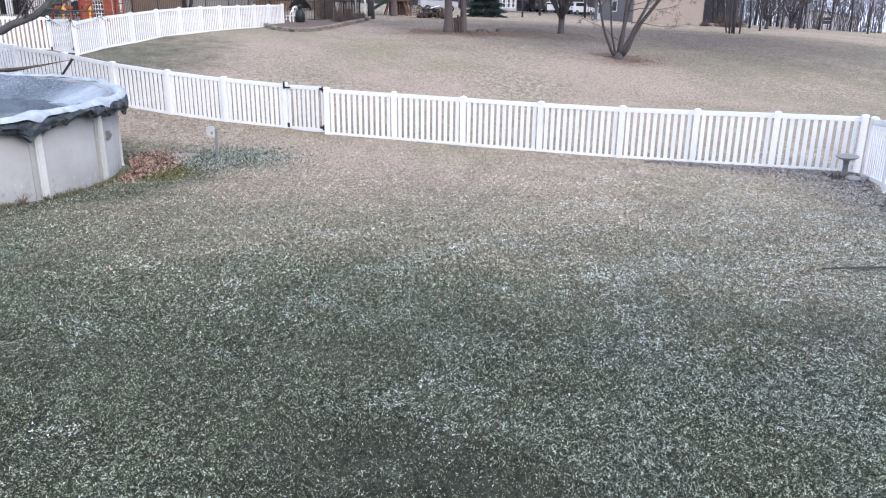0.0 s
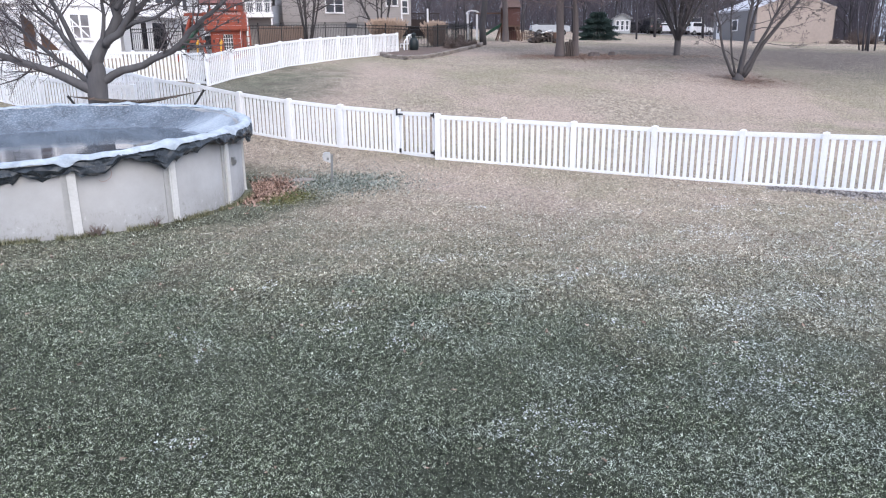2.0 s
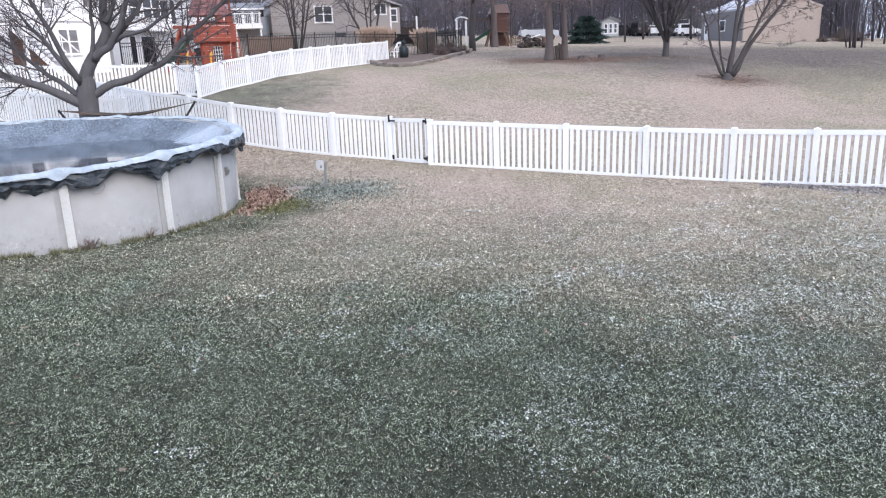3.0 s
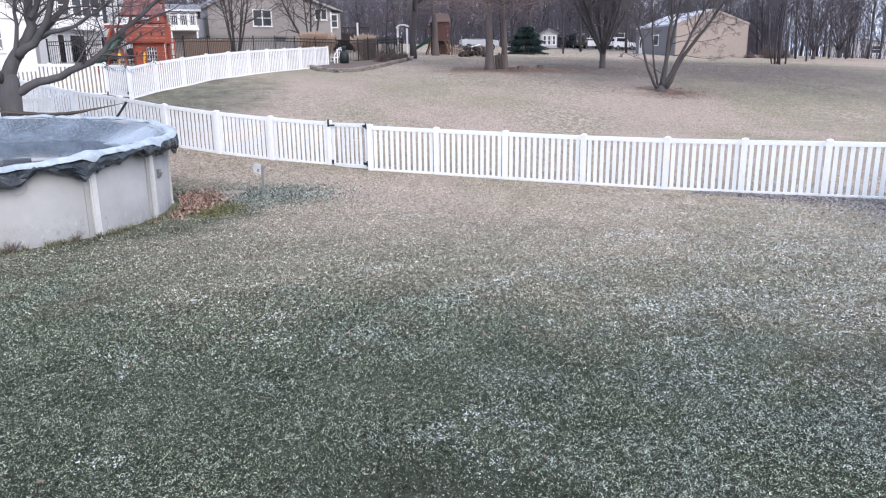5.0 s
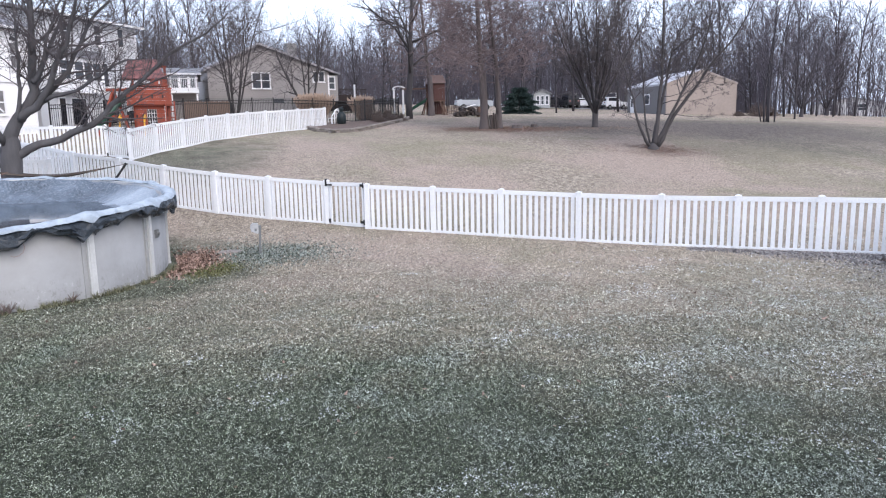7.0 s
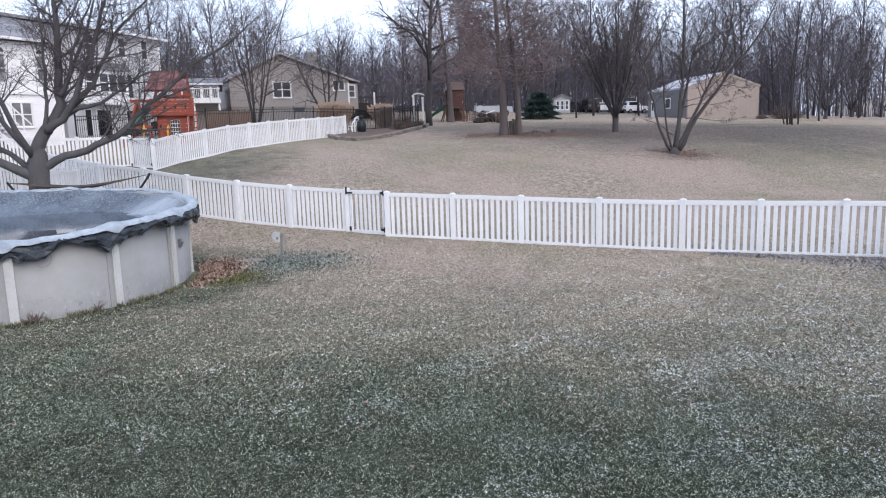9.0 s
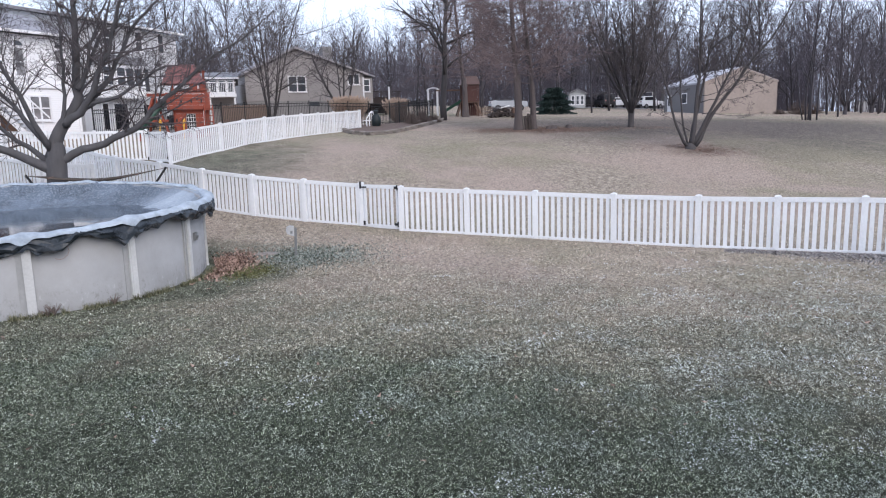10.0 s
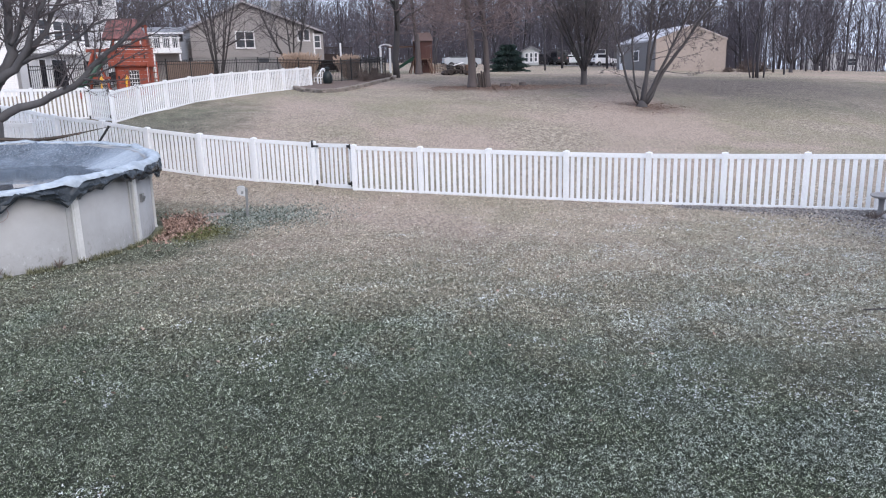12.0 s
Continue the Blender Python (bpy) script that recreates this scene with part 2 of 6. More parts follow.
def ground_material():
    m, n, l, b = material("lawn", (0.2, 0.17, 0.13), 0.95, 0, 0.1)
    green, mid = grass_tone(n, l)
    fine = noise_node(n, l, 70, 5, 0.8, None, "World").outputs[0]
    streak = noise_node(n, l, 6.0, 8, 0.8, (1, 0.6, 1), "World").outputs[0]
    tuft = noise_node(n, l, 17.0, 4, 0.75, (1, 0.7, 1), "World").outputs[0]
    wide = noise_node(n, l, 0.085, 5, 0.65, None, "World").outputs[0]
    straw = mix(n, l, ramp(n, l, streak, [(0.42, (0, 0, 0)), (0.60, (1, 1, 1))]), (0.225, 0.186, 0.148), (0.415, 0.350, 0.280))
    straw = mix(n, l, ramp(n, l, wide, [(0.46, (0, 0, 0)), (0.57, (0.75,) * 3)]), straw, (0.255, 0.228, 0.160))
    rosy = noise_node(n, l, 0.13, 5, 0.65, (1, 0.8, 1), "World").outputs[0]
    straw = mix(n, l, ramp(n, l, rosy, [(0.46, (0, 0, 0)), (0.58, (0.9,) * 3)]), straw, (0.365, 0.288, 0.240))
    lawn = mix(n, l, ramp(n, l, mid, [(0.35, (0, 0, 0)), (0.65, (1, 1, 1))]), (0.047, 0.054, 0.036), (0.145, 0.160, 0.118))
    c = mix(n, l, green, straw, lawn)
    # leaf-strewn, trodden soil at the wood's edge, darkened to paint the trees' shade
    gl = n.new("ShaderNodeNewGeometry")
    scaled = n.new("ShaderNodeMapping")
    scaled.inputs["Location"].default_value = (-18.0 / 15, -50.0 / 13, 0)
    scaled.inputs["Scale"].default_value = (1 / 15, 1 / 13, 0)
    l.new(gl.outputs["Position"], scaled.inputs[0])
    away = n.new("ShaderNodeVectorMath")
    away.operation = "LENGTH"
    l.new(scaled.outputs[0], away.inputs[0])
    ragged = n.new("ShaderNodeMath")
    ragged.operation = "ADD"
    l.new(away.outputs["Value"], ragged.inputs[0])
    l.new(noise_node(n, l, 0.25, 6, 0.7, None, "World").outputs[0], ragged.inputs[1])
    shaded_litter = mix(n, l, ramp(n, l, streak, [(0.42, (0, 0, 0)), (0.60, (1, 1, 1))]), (0.070, 0.060, 0.054), (0.180, 0.150, 0.134))
    c = mix(n, l, soft_edge(n, l, ragged.outputs[0]), c, shaded_litter)
    # thatch and soil of the mown yard, darkened nearby for shade between blades
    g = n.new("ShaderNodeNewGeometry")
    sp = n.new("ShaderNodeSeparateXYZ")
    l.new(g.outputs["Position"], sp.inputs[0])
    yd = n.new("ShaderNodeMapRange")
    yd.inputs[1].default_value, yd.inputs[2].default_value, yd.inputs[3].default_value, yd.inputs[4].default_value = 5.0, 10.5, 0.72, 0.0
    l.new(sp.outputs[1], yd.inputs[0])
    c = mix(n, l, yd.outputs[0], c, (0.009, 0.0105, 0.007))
    c = mix(n, l, 1.0, c, ramp(n, l, fine, [(0.3, (0.62,) * 3), (0.7, (1.28,) * 3)]), "MULTIPLY")
    c = mix(n, l, 1.0, c, ramp(n, l, tuft, [(0.38, (0.5,) * 3), (0.62, (1.4,) * 3)]), "MULTIPLY")
    frost = ramp(n, l, fine, [(0.62, (0, 0, 0)), (0.74, (0.35,) * 3)])
    frost = mix(n, l, 1.0, frost, ramp(n, l, green, [(0.0, (0.1,) * 3), (0.7, (1, 1, 1))]), "MULTIPLY")
    c = mix(n, l, frost, c, (0.42, 0.42, 0.44))
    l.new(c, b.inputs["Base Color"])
    bump(n, l, b, tuft, 0.9, 0.08)
    return m


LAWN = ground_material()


# ---- mesh helpers ----
class Build:
    """Collects vertices and faces for one mesh."""

    def __init__(self):
        self.v, self.f = [], []

    def box(self, x0, x1, y0, y1, z0, z1, m=None):
        k = len(self.v)
        pts = [Vector((x, y, z)) for z in (z0, z1) for x, y in ((x0, y0), (x1, y0), (x1, y1), (x0, y1))]
        self.v += [m @ p if m else p for p in pts]
        self.f += [tuple(k + i for i in q) for q in ((3, 2, 1, 0), (4, 5, 6, 7), (0, 1, 5, 4), (1, 2, 6, 5), (2, 3, 7, 6), (3, 0, 4, 7))]
        return self

    def prism(self, outline, y0, y1, m=None):
        """An outline in x, z drawn out along y."""
        k, c = len(self.v), len(outline)
        for y in (y0, y1):
            self.v += [m @ Vector((x, y, z)) if m else Vector((x, y, z)) for x, z in outline]
        self.f.append(tuple(k + i for i in range(c)))
        self.f.append(tuple(k + c + i for i in reversed(range(c))))
        self.f += [(k + i, k + c + i, k + c + (i + 1) % c, k + (i + 1) % c) for i in range(c)]
        return self

    def tube(self, pts, radii, sides=6):
        k = len(self.v)
        pts = [Vector(p) for p in pts]
        side = None
        for i, p in enumerate(pts):
            d = (pts[min(i + 1, len(pts) - 1)] - pts[max(i - 1, 0)])
            d = d.normalized() if d.length > 1e-9 else Vector((0, 0, 1))
            if side is None:
                side = d.cross(Vector((0.31, 0.87, 0.12)) if abs(d.z) > 0.7 else Vector((0, 0, 1))).normalized()
            side = (side - d * side.dot(d)).normalized()
            up = d.cross(side)
            r = radii[i] if not isinstance(radii, (int, float)) else radii
            for s in range(sides):
                a = 2 * math.pi * s / sides
                self.v.append(p + side * (r * math.cos(a)) + up * (r * math.sin(a)))
        for i in range(len(pts) - 1):
            for s in range(sides):
                t = (s + 1) % sides
                self.f.append((k + i * sides + s, k + i * sides + t, k + (i + 1) * sides + t, k + (i + 1) * sides + s))
        if sides == 3:
            return self
        e = k + (len(pts) - 1) * sides
        self.f.append(tuple(k + s for s in reversed(range(sides))))
        self.f.append(tuple(e + s for s in range(sides)))
        return self

    def lathe(self, profile, sides=24, centre=(0, 0, 0)):
        k, c = len(self.v), Vector(centre)
        for r, z in profile:
            for s in range(sides):
                a = 2 * math.pi * s / sides
                self.v.append(c + Vector((r * math.cos(a), r * math.sin(a), z)))
        for i in range(len(profile) - 1):
            for s in range(sides):
                t = (s + 1) % sides
                self.f.append((k + i * sides + s, k + i * sides + t, k + (i + 1) * sides + t, k + (i + 1) * sides + s))
        return self

    def mesh(self, name, mat, smooth=False):
        me = bpy.data.meshes.new(name)
        me.from_pydata([tuple(p) for p in self.v], [], self.f)
        me.materials.append(mat)
        if smooth:
            me.polygons.foreach_set("use_smooth", [True] * len(me.polygons))
        me.update()
        return me


def part(name, build, mat, parent, label="", smooth=False, m=None):
    me = build if isinstance(build, bpy.types.Mesh) else build.mesh(name, mat, smooth)
    ob = new(name, me)
    ob.parent = parent
    if m is not None:
        ob.matrix_basis = m
    if label:
        ob["label"] = label
    return ob


def thing(name, label, category, m=None, group="", kind=""):
    ob = tagged(new(name), label, category, group, kind)
    ob.empty_display_size = 0.1
    if m is not None:
        ob.matrix_basis = m
    return ob


# ---- the land ----
RISE_U = (-60, 17, 20, 22, 24.4, 27, 30, 33, 39, 43, 49, 58, 65, 75, 90, 110, 150, 400, 3000)
RISE_Z = (0, 0, 0.06, 0.18, 0.45, 0.85, 1.3, 1.7, 2.3, 2.55, 2.88, 3.45, 3.75, 4.2, 5.0, 5.9, 7.2, 10, 14)
_u = np.arange(-60, 500, 0.25)
_k = np.exp(-0.5 * (np.arange(-12, 13) * 0.25 / 1.2) ** 2)
_z = np.convolve(np.pad(np.interp(_u, RISE_U, RISE_Z), 12, mode="edge"), _k / _k.sum(), "valid")


def land(x, y):
    u = y - 0.35 * x - 0.007 * max(x, 0.0) * max(y - 40.0, 0.0)
    z = float(np.interp(min(u, 499.0), _u, _z)) if u > -60 else 0.0
    return z - 0.09 * math.exp(-((x - 5.5) ** 2 / 28 + (y - 17.2) ** 2 / 20))


def build_ground():
    xs = np.unique(np.concatenate([np.arange(-24, 24.1, 0.5), np.arange(-70, 70.1, 2.5), np.arange(-200, 201, 20.0), [-2500, -1200, -500, 500, 1200, 2500]]))
    ys = np.unique(np.concatenate([np.arange(-4, 36.1, 0.5), np.arange(36, 120, 2.0), np.arange(120, 420, 20.0), [-600, -150, -40, -15, 600, 1000, 2500]]))
    verts, faces = [], []
    for y in ys:
        for x in xs:
            z = land(max(-150.0, min(150.0, x)), min(y, 450.0))
            if abs(x) < 80 and y < 110:
                z += 0.05 * noise.noise(Vector((x * 0.35, y * 0.35, 0))) * min(1.0, max(0.25, (y - 4) / 30))
            verts.append((x, y, z))
    w = len(xs)
    for j in range(len(ys) - 1):
        for i in range(w - 1):
            faces.append((j * w + i, j * w + i + 1, (j + 1) * w + i + 1, (j + 1) * w + i))
    me = bpy.data.meshes.new("ground")
    me.from_pydata(verts, [], faces)
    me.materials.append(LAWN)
    me.polygons.foreach_set("use_smooth", [True] * len(me.polygons))
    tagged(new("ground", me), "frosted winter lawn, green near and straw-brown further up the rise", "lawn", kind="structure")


build_ground()


# ---- white vinyl fences ----
def post_mesh(h=1.27, w=0.125):
    b = Build().box(-w / 2, w / 2, -w / 2, w / 2, -0.25, h - 0.07)
    c = w / 2 + 0.007
    b.box(-c, c, -c, c, h - 0.07, h - 0.035)
    k = len(b.v)
    b.v += [Vector(p) for p in ((-c, -c, h - 0.035), (c, -c, h - 0.035), (c, c, h - 0.035), (-c, c, h - 0.035), (0, 0, h - 0.008))]
    b.f += [(k, k + 1, k + 4), (k + 1, k + 2, k + 4), (k + 2, k + 3, k + 4), (k + 3, k, k + 4)]
    return b.mesh("post", VINYL)


POST = post_mesh()
SLAT = Build().box(-0.043, 0.043, -0.011, 0.011, 0.03, 1.12).mesh("slat", VINYL)


def rail_between(p, q, z0, z1, half, fence):
    """A rail that follows the slope between two posts."""
    d = Vector((q[0] - p[0], q[1] - p[1], 0))
    s = d.normalized().cross(Vector((0, 0, 1))) * half
    a, e = Vector(p) + d.normalized() * 0.055, Vector(q) - d.normalized() * 0.055
    b = Build()
    for z in (z0, z1):
        for c, t in ((a, -1), (a, 1), (e, 1), (e, -1)):
            b.v.append(c + s * t + Vector((0, 0, z)))
    b.f = [(3, 2, 1, 0), (4, 5, 6, 7), (0, 1, 5, 4), (1, 2, 6, 5), (2, 3, 7, 6), (3, 0, 4, 7)]
    part("rail", b, VINYL, fence)


def panel(p, q, fence, pitch=0.155, bottom=-0.02):
    d = Vector((q[0] - p[0], q[1] - p[1], 0))
    ang = math.degrees(math.atan2(d.y, d.x))
    rail_between(p, q, 1.10, 1.205, 0.028, fence)
    rail_between(p, q, bottom, bottom + 0.075, 0.028, fence)
    n = max(2, round(d.length / pitch) - 1)
    for i in range(n):
        t = (i + 1) / (n + 1)
        z = p[2] + (q[2] - p[2]) * t
        part("slat", SLAT, VINYL, fence, m=pose(p[0] + d.x * t, p[1] + d.y * t, z, 0, 0, ang))


def fence_run(label, spots, pitch=0.155):
    fence = thing("picket_fence", label, "fence", group="white vinyl fences")
    pts = [(x, y, land(x, y) + dz) for x, y, dz in spots]
    for i, p in enumerate(pts):
        k = pts[min(i + 1, len(pts) - 1)]
        j = pts[max(i - 1, 0)]
        part("post", POST, VINYL, fence, m=pose(*p, random.uniform(-0.6, 0.6), random.uniform(-0.6, 0.6), math.degrees(math.atan2(k[1] - j[1], k[0] - j[0]))))
    for p, q in zip(pts, pts[1:]):
        panel(p, q, fence, pitch)
    return fence


def polar(az, rho):
    return rho * math.sin(radians(az)), rho * math.cos(radians(az))


def fence_gate(label, p, q, lift=0.05):
    """A narrow gate of slats between two rails and two stiles, with black hinges and latch."""
    gate = thing("fence_gate", label, "gate", group="white vinyl gates")
    d = Vector((q[0] - p[0], q[1] - p[1], 0))
    u = d.normalized()
    a = Vector((p[0], p[1], land(p[0], p[1]))) + u * 0.10
    e = Vector((q[0], q[1], land(q[0], q[1]))) - u * 0.10
    a.z = e.z = (a.z + e.z) / 2 + lift
    ang = math.degrees(math.atan2(d.y, d.x))
    m = pose(*a, 0, 0, ang)
    w = (e - a).length
    for x in (0.0, w - 0.06):
        part("stile", Build().box(x, x + 0.06, -0.022, 0.022, -0.05, 1.17), VINYL, gate, m=m)
    for z in (-0.05, 1.07):
        part("rail", Build().box(0.06, w - 0.06, -0.026, 0.026, z, z + 0.10), VINYL, gate, m=m)
    n = max(4, round((w - 0.12) / 0.14) - 1)
    for i in range(n):
        x = 0.06 + (w - 0.12) * (i + 1) / (n + 1)
        part("slat", Build().box(x - 0.038, x + 0.038, -0.011, 0.011, 0.05, 1.07), VINYL, gate, m=m)
    for z in (0.08, 1.10):
        part("hinge", Build().box(w - 0.10, w + 0.07, -0.05, -0.027, z - 0.03, z + 0.04).box(w - 0.01, w + 0.02, -0.055, -0.027, z - 0.07, z + 0.08), BLACKMETAL, gate, "black metal hinge", m=m)
    part("latch", Build().box(-0.13, 0.10, -0.06, -0.027, 1.08, 1.12).box(-0.12, -0.07, -0.07, -0.027, 1.06, 1.26), BLACKMETAL, gate, "black gate latch", m=m)
    part("drop_bolt", Build().box(-0.06, 0.02, -0.05, -0.027, 0.02, 0.14), BLACKMETAL, gate, "black bolt", m=m)


NEAR_R = [polar(a, r) for a, r in ((-3.12, 19.95), (2.09, 19.35), (7.48, 18.85), (13.53, 18.35), (19.7, 17.95), (25.1, 17.8), (30.54, 17.8), (36.0, 17.9))]
NEAR_L = [polar(a, r) for a, r in ((-6.2, 20.75), (-10.61, 21.6), (-14.48, 22.6), (-18.07, 23.8), (-20.98, 25.2), (-23.9, 26.5), (-25.74, 28.0), (-27.6, 29.5))]
fence_run("white vinyl picket fence along the back of the lawn", [(x, y, 0) for x, y in NEAR_R])
fence_run("white vinyl picket fence climbing the slope behind the pool", [(x, y, 0) for x, y in NEAR_L], 0.141)
fence_gate("narrow white vinyl gate with black hinges, closed", NEAR_L[0], NEAR_R[0])
cx, cy = NEAR_R[-1]
RETURN = [(cx - 0.07, cy - 0.38, 0.0), (9.75, 12.5, 0.12), (8.97, 10.9, 0.12), (8.19, 9.3, 0.12)]
fence_run("white vinyl picket fence running along the side of the lawn", RETURN)
SIDE = [(-10.9, 23.0), (-12.6, 23.0), (-14.4, 23.8), (-16.4, 25.0), (-18.2, 26.0)]
fence_run("white vinyl picket fence at the side of the yard", [(x, y, 0) for x, y in SIDE])
FAR_R = [polar(a, r) for a, r in ((-20.17, 31.4), (-18.41, 33.3), (-16.51, 34.9), (-14.81, 36.7), (-13.27, 38.4), (-11.85, 40.1), (-10.52, 41.5), (-9.25, 42.9), (-8.09, 44.2), (-7.05, 45.5), (-6.07, 46.8))]
FAR_L = [(-12.15, 30.55), (-14.0, 29.9), (-15.8, 29.6), (-17.6, 29.7), (-19.4, 30.0), (-21.2, 30.4)]
fence_run("white vinyl picket fence curving up to the neighbouring garden", [(x, y, 0) for x, y in FAR_R])
fence_run("white vinyl picket fence across the neighbouring yard", [(x, y, 0) for x, y in FAR_L])
fence_gate("white vinyl gate with black hinges in the far fence", FAR_L[0], FAR_R[0])

# ---- round pool ----
PX, PY, PR = -8.6, 14.7, 3.66

def upright_angle(q):
    """The uprights stand a little unevenly round the wall."""
    return radians(-33 + (26.6 if q < 0 else 25.5) * q)


def wall_r(a):
    """The wall has been pushed in a little on the side of the leaf drift."""
    return PR - 0.12 * max(0.0, math.cos(a - radians(22))) ** 2


def rim_z(x, y):
    """The rim stands higher at the back and has settled at the front."""
    t = ((x - PX) * math.sin(radians(-30.3)) + (y - PY) * math.cos(radians(-30.3))) / PR
    dip = max(0.0, math.cos(math.atan2(y - PY, x - PX) + radians(100)))
    return 1.60 + 0.15 * t - 0.22 * dip * dip


def frost_cover_material():
    m, n, l, b = material("blue_pool_cover", (0.2, 0.26, 0.36), 0.5, 0, 0.4)
    f = noise_node(n, l, 20, 5, 0.9, None, "World").outputs[0]
    w = noise_node(n, l, 1.3, 5, 0.65, None, "World").outputs[0]
    c = mix(n, l, ramp(n, l, w, [(0.35, (0, 0, 0)), (0.62, (0.85,) * 3)]), (0.040, 0.053, 0.072), (0.115, 0.145, 0.185))
    # frost lies thickest where the sheet is stretched clear of the water
    g = n.new("ShaderNodeNewGeometry")
    d = n.new("ShaderNodeVectorMath")
    d.operation = "DISTANCE"
    l.new(g.outputs["Position"], d.inputs[0])
    d.inputs[1].default_value = (PX + PR * 0.72, PY + PR * 0.52, 1.45)
    span = n.new("ShaderNodeMath")
    span.operation = "DIVIDE"
    l.new(d.outputs["Value"], span.inputs[0])
    span.inputs[1].default_value = 1.5
    thick = ramp(n, l, span.outputs[0], [(0.25, (0.8,) * 3), (0.95, (0, 0, 0))])
    c = mix(n, l, thick, c, (0.30, 0.345, 0.40))
    c = mix(n, l, ramp(n, l, f, [(0.50, (0, 0, 0)), (0.58, (0.42,) * 3)]), c, (0.42, 0.46, 0.52))
    l.new(c, b.inputs["Base Color"])
    bump(n, l, b, w, 0.35, 0.08)
    return m


COVER = frost_cover_material()
# resin of the recessed channel, darkened in colour for the shadow in it
CHANNEL = worn("shaded_pool_channel", (0.31, 0.31, 0.31), (0.2, 0.2, 0.2), 0.6, 12, 2, 0.6, relief=0.1)
FROSTEDGE = worn("frosted_cover_edge", (0.42, 0.475, 0.54), (0.10, 0.13, 0.165), 0.6, 15, 4.5, 1.0, relief=1.0, dist=0.04)
SKIRT = worn("dark_cover_skirt", (0.018, 0.023, 0.030), (0.10, 0.12, 0.14), 0.26, 9, 4.0, 0.6, relief=0.5, dist=0.03)


def water_material():
    m, n, l, b = material("cover_meltwater", (0.10, 0.125, 0.165), 0.12, 0, 0.6)
    w = noise_node(n, l, 0.7, 4, 0.6, None, "World").outputs[0]
    l.new(ramp(n, l, w, [(0.3, (0.018, 0.025, 0.036)), (0.7, (0.05, 0.064, 0.085))]), b.inputs["Base Color"])
    l.new(ramp(n, l, w, [(0.35, (0.03,) * 3), (0.75, (0.14,) * 3)]), b.inputs["Roughness"])
    return m


def build_pool():
    pool = thing("swimming_pool", "round above-ground pool, grey resin walls, winter cover sagging", "pool")
    N = 144
    wall = Build()
    for i in range(N):
        a = 2 * math.pi * i / N
        r = wall_r(a) + 0.012 * math.sin(a * 9) + 0.01 * math.sin(a * 23 + 1)
        c, s = math.cos(a), math.sin(a)
        for rr, z in ((r, land(PX + r * c, PY + r * s) - 0.15), (r, rim_z(PX + PR * c, PY + PR * s) - 0.03), (r - 0.06, rim_z(PX + PR * c, PY + PR * s) - 0.03), (r - 0.06, -0.1)):
            wall.v.append(Vector((PX + rr * c, PY + rr * s, z)))
    for i in range(N):
        j = (i + 1) % N
        for k in range(3):
            wall.f.append((i * 4 + k, j * 4 + k, j * 4 + k + 1, i * 4 + k + 1))
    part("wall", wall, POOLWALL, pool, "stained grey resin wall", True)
    for q in range(-6, 8):
        a = upright_angle(q)
        x, y = PX + wall_r(a) * math.cos(a), PY + wall_r(a) * math.sin(a)
        up = Build()
        z1, z0 = rim_z(x, y) - 0.04, land(x, y) - 0.1
        # a channel: a wide web with two raised edges and a centre fold
        # the web's darker colour paints the shadow strip beside the pale face
        part("channel", Build().box(-0.02, 0.02, -0.125, -0.035, z0, z1), CHANNEL, pool, m=pose(x, y, 0, 0, 0, math.degrees(a)))
        up.box(-0.02, 0.055, -0.035, 0.10, z0, z1)
        up.box(0.055, 0.065, -0.005, 0.03, z0, z1)
        part("upright", up, POOLPOST, pool, m=pose(x, y, 0, 0, 0, math.degrees(a)))
        foot = Build().box(-0.03, 0.075, -0.06, 0.12, land(x, y) - 0.1, land(x, y) + 0.02)
        part("foot_plate", foot, POOLPOST, pool, m=pose(x, y, 0, 0, 0, math.degrees(a)))
    ring = Build()
    for i in range(N):
        a = 2 * math.pi * i / N
        c, s = math.cos(a), math.sin(a)
        z = rim_z(PX + PR * c, PY + PR * s)
        for rr, dz in ((PR - 0.09, -0.04), (PR + 0.10, -0.04), (PR + 0.10, 0.0), (PR - 0.09, 0.0)):
            ring.v.append(Vector((PX + rr * c, PY + rr * s, z + dz)))
    for i in range(N):
        j = (i + 1) % N
        for k in range(4):
            ring.f.append((i * 4 + k, j * 4 + k, j * 4 + (k + 1) % 4, i * 4 + (k + 1) % 4))
    part("top_rail", ring, POOLPOST, pool)
    part("return_fitting", Build().box(-0.02, 0.05, -0.055, 0.055, -0.08, 0.08).tube([(0.04, 0, 0), (0.08, 0, -0.01)], 0.035, 10), GALV, pool, "grey square fitting", m=pose(PX + 3.56 * math.cos(radians(-1)), PY + 3.56 * math.sin(radians(-1)), 0.83, 0, 0, -1))
    cord = [(0.03 + 0.015 * math.sin(k), 0.11 * math.cos(k * 0.7), -0.09 * math.sin(k * 0.7) - 0.02 * k) for k in range(14)]
    part("looped_cord", Build().tube(cord, 0.0032, 5), REDROOF, pool, "thin red-brown cord", m=pose(PX + PR * math.cos(radians(-51)), PY + PR * math.sin(radians(-51)), 1.22, 0, 0, -51))
    sk = Build().box(-0.05, 0.13, -0.08, 0.08, -0.16, 0.0).box(0.0, 0.08, -0.05, 0.05, -0.3, -0.16)
    part("skimmer_box", sk, POOLPOST, pool, "white plastic skimmer box", m=pose(PX + 3.58 * math.cos(radians(26)), PY + 3.58 * math.sin(radians(26)), 1.36, 0, 0, 26))

    # the cover: tight over the rim, sagging inwards to a shallow pond
    cover = thing("pool_cover", "frosted blue tarpaulin winter cover with meltwater pooled on it", "pool cover")
    top, edge, skirt = Build(), Build(), Build()
    N2 = 576

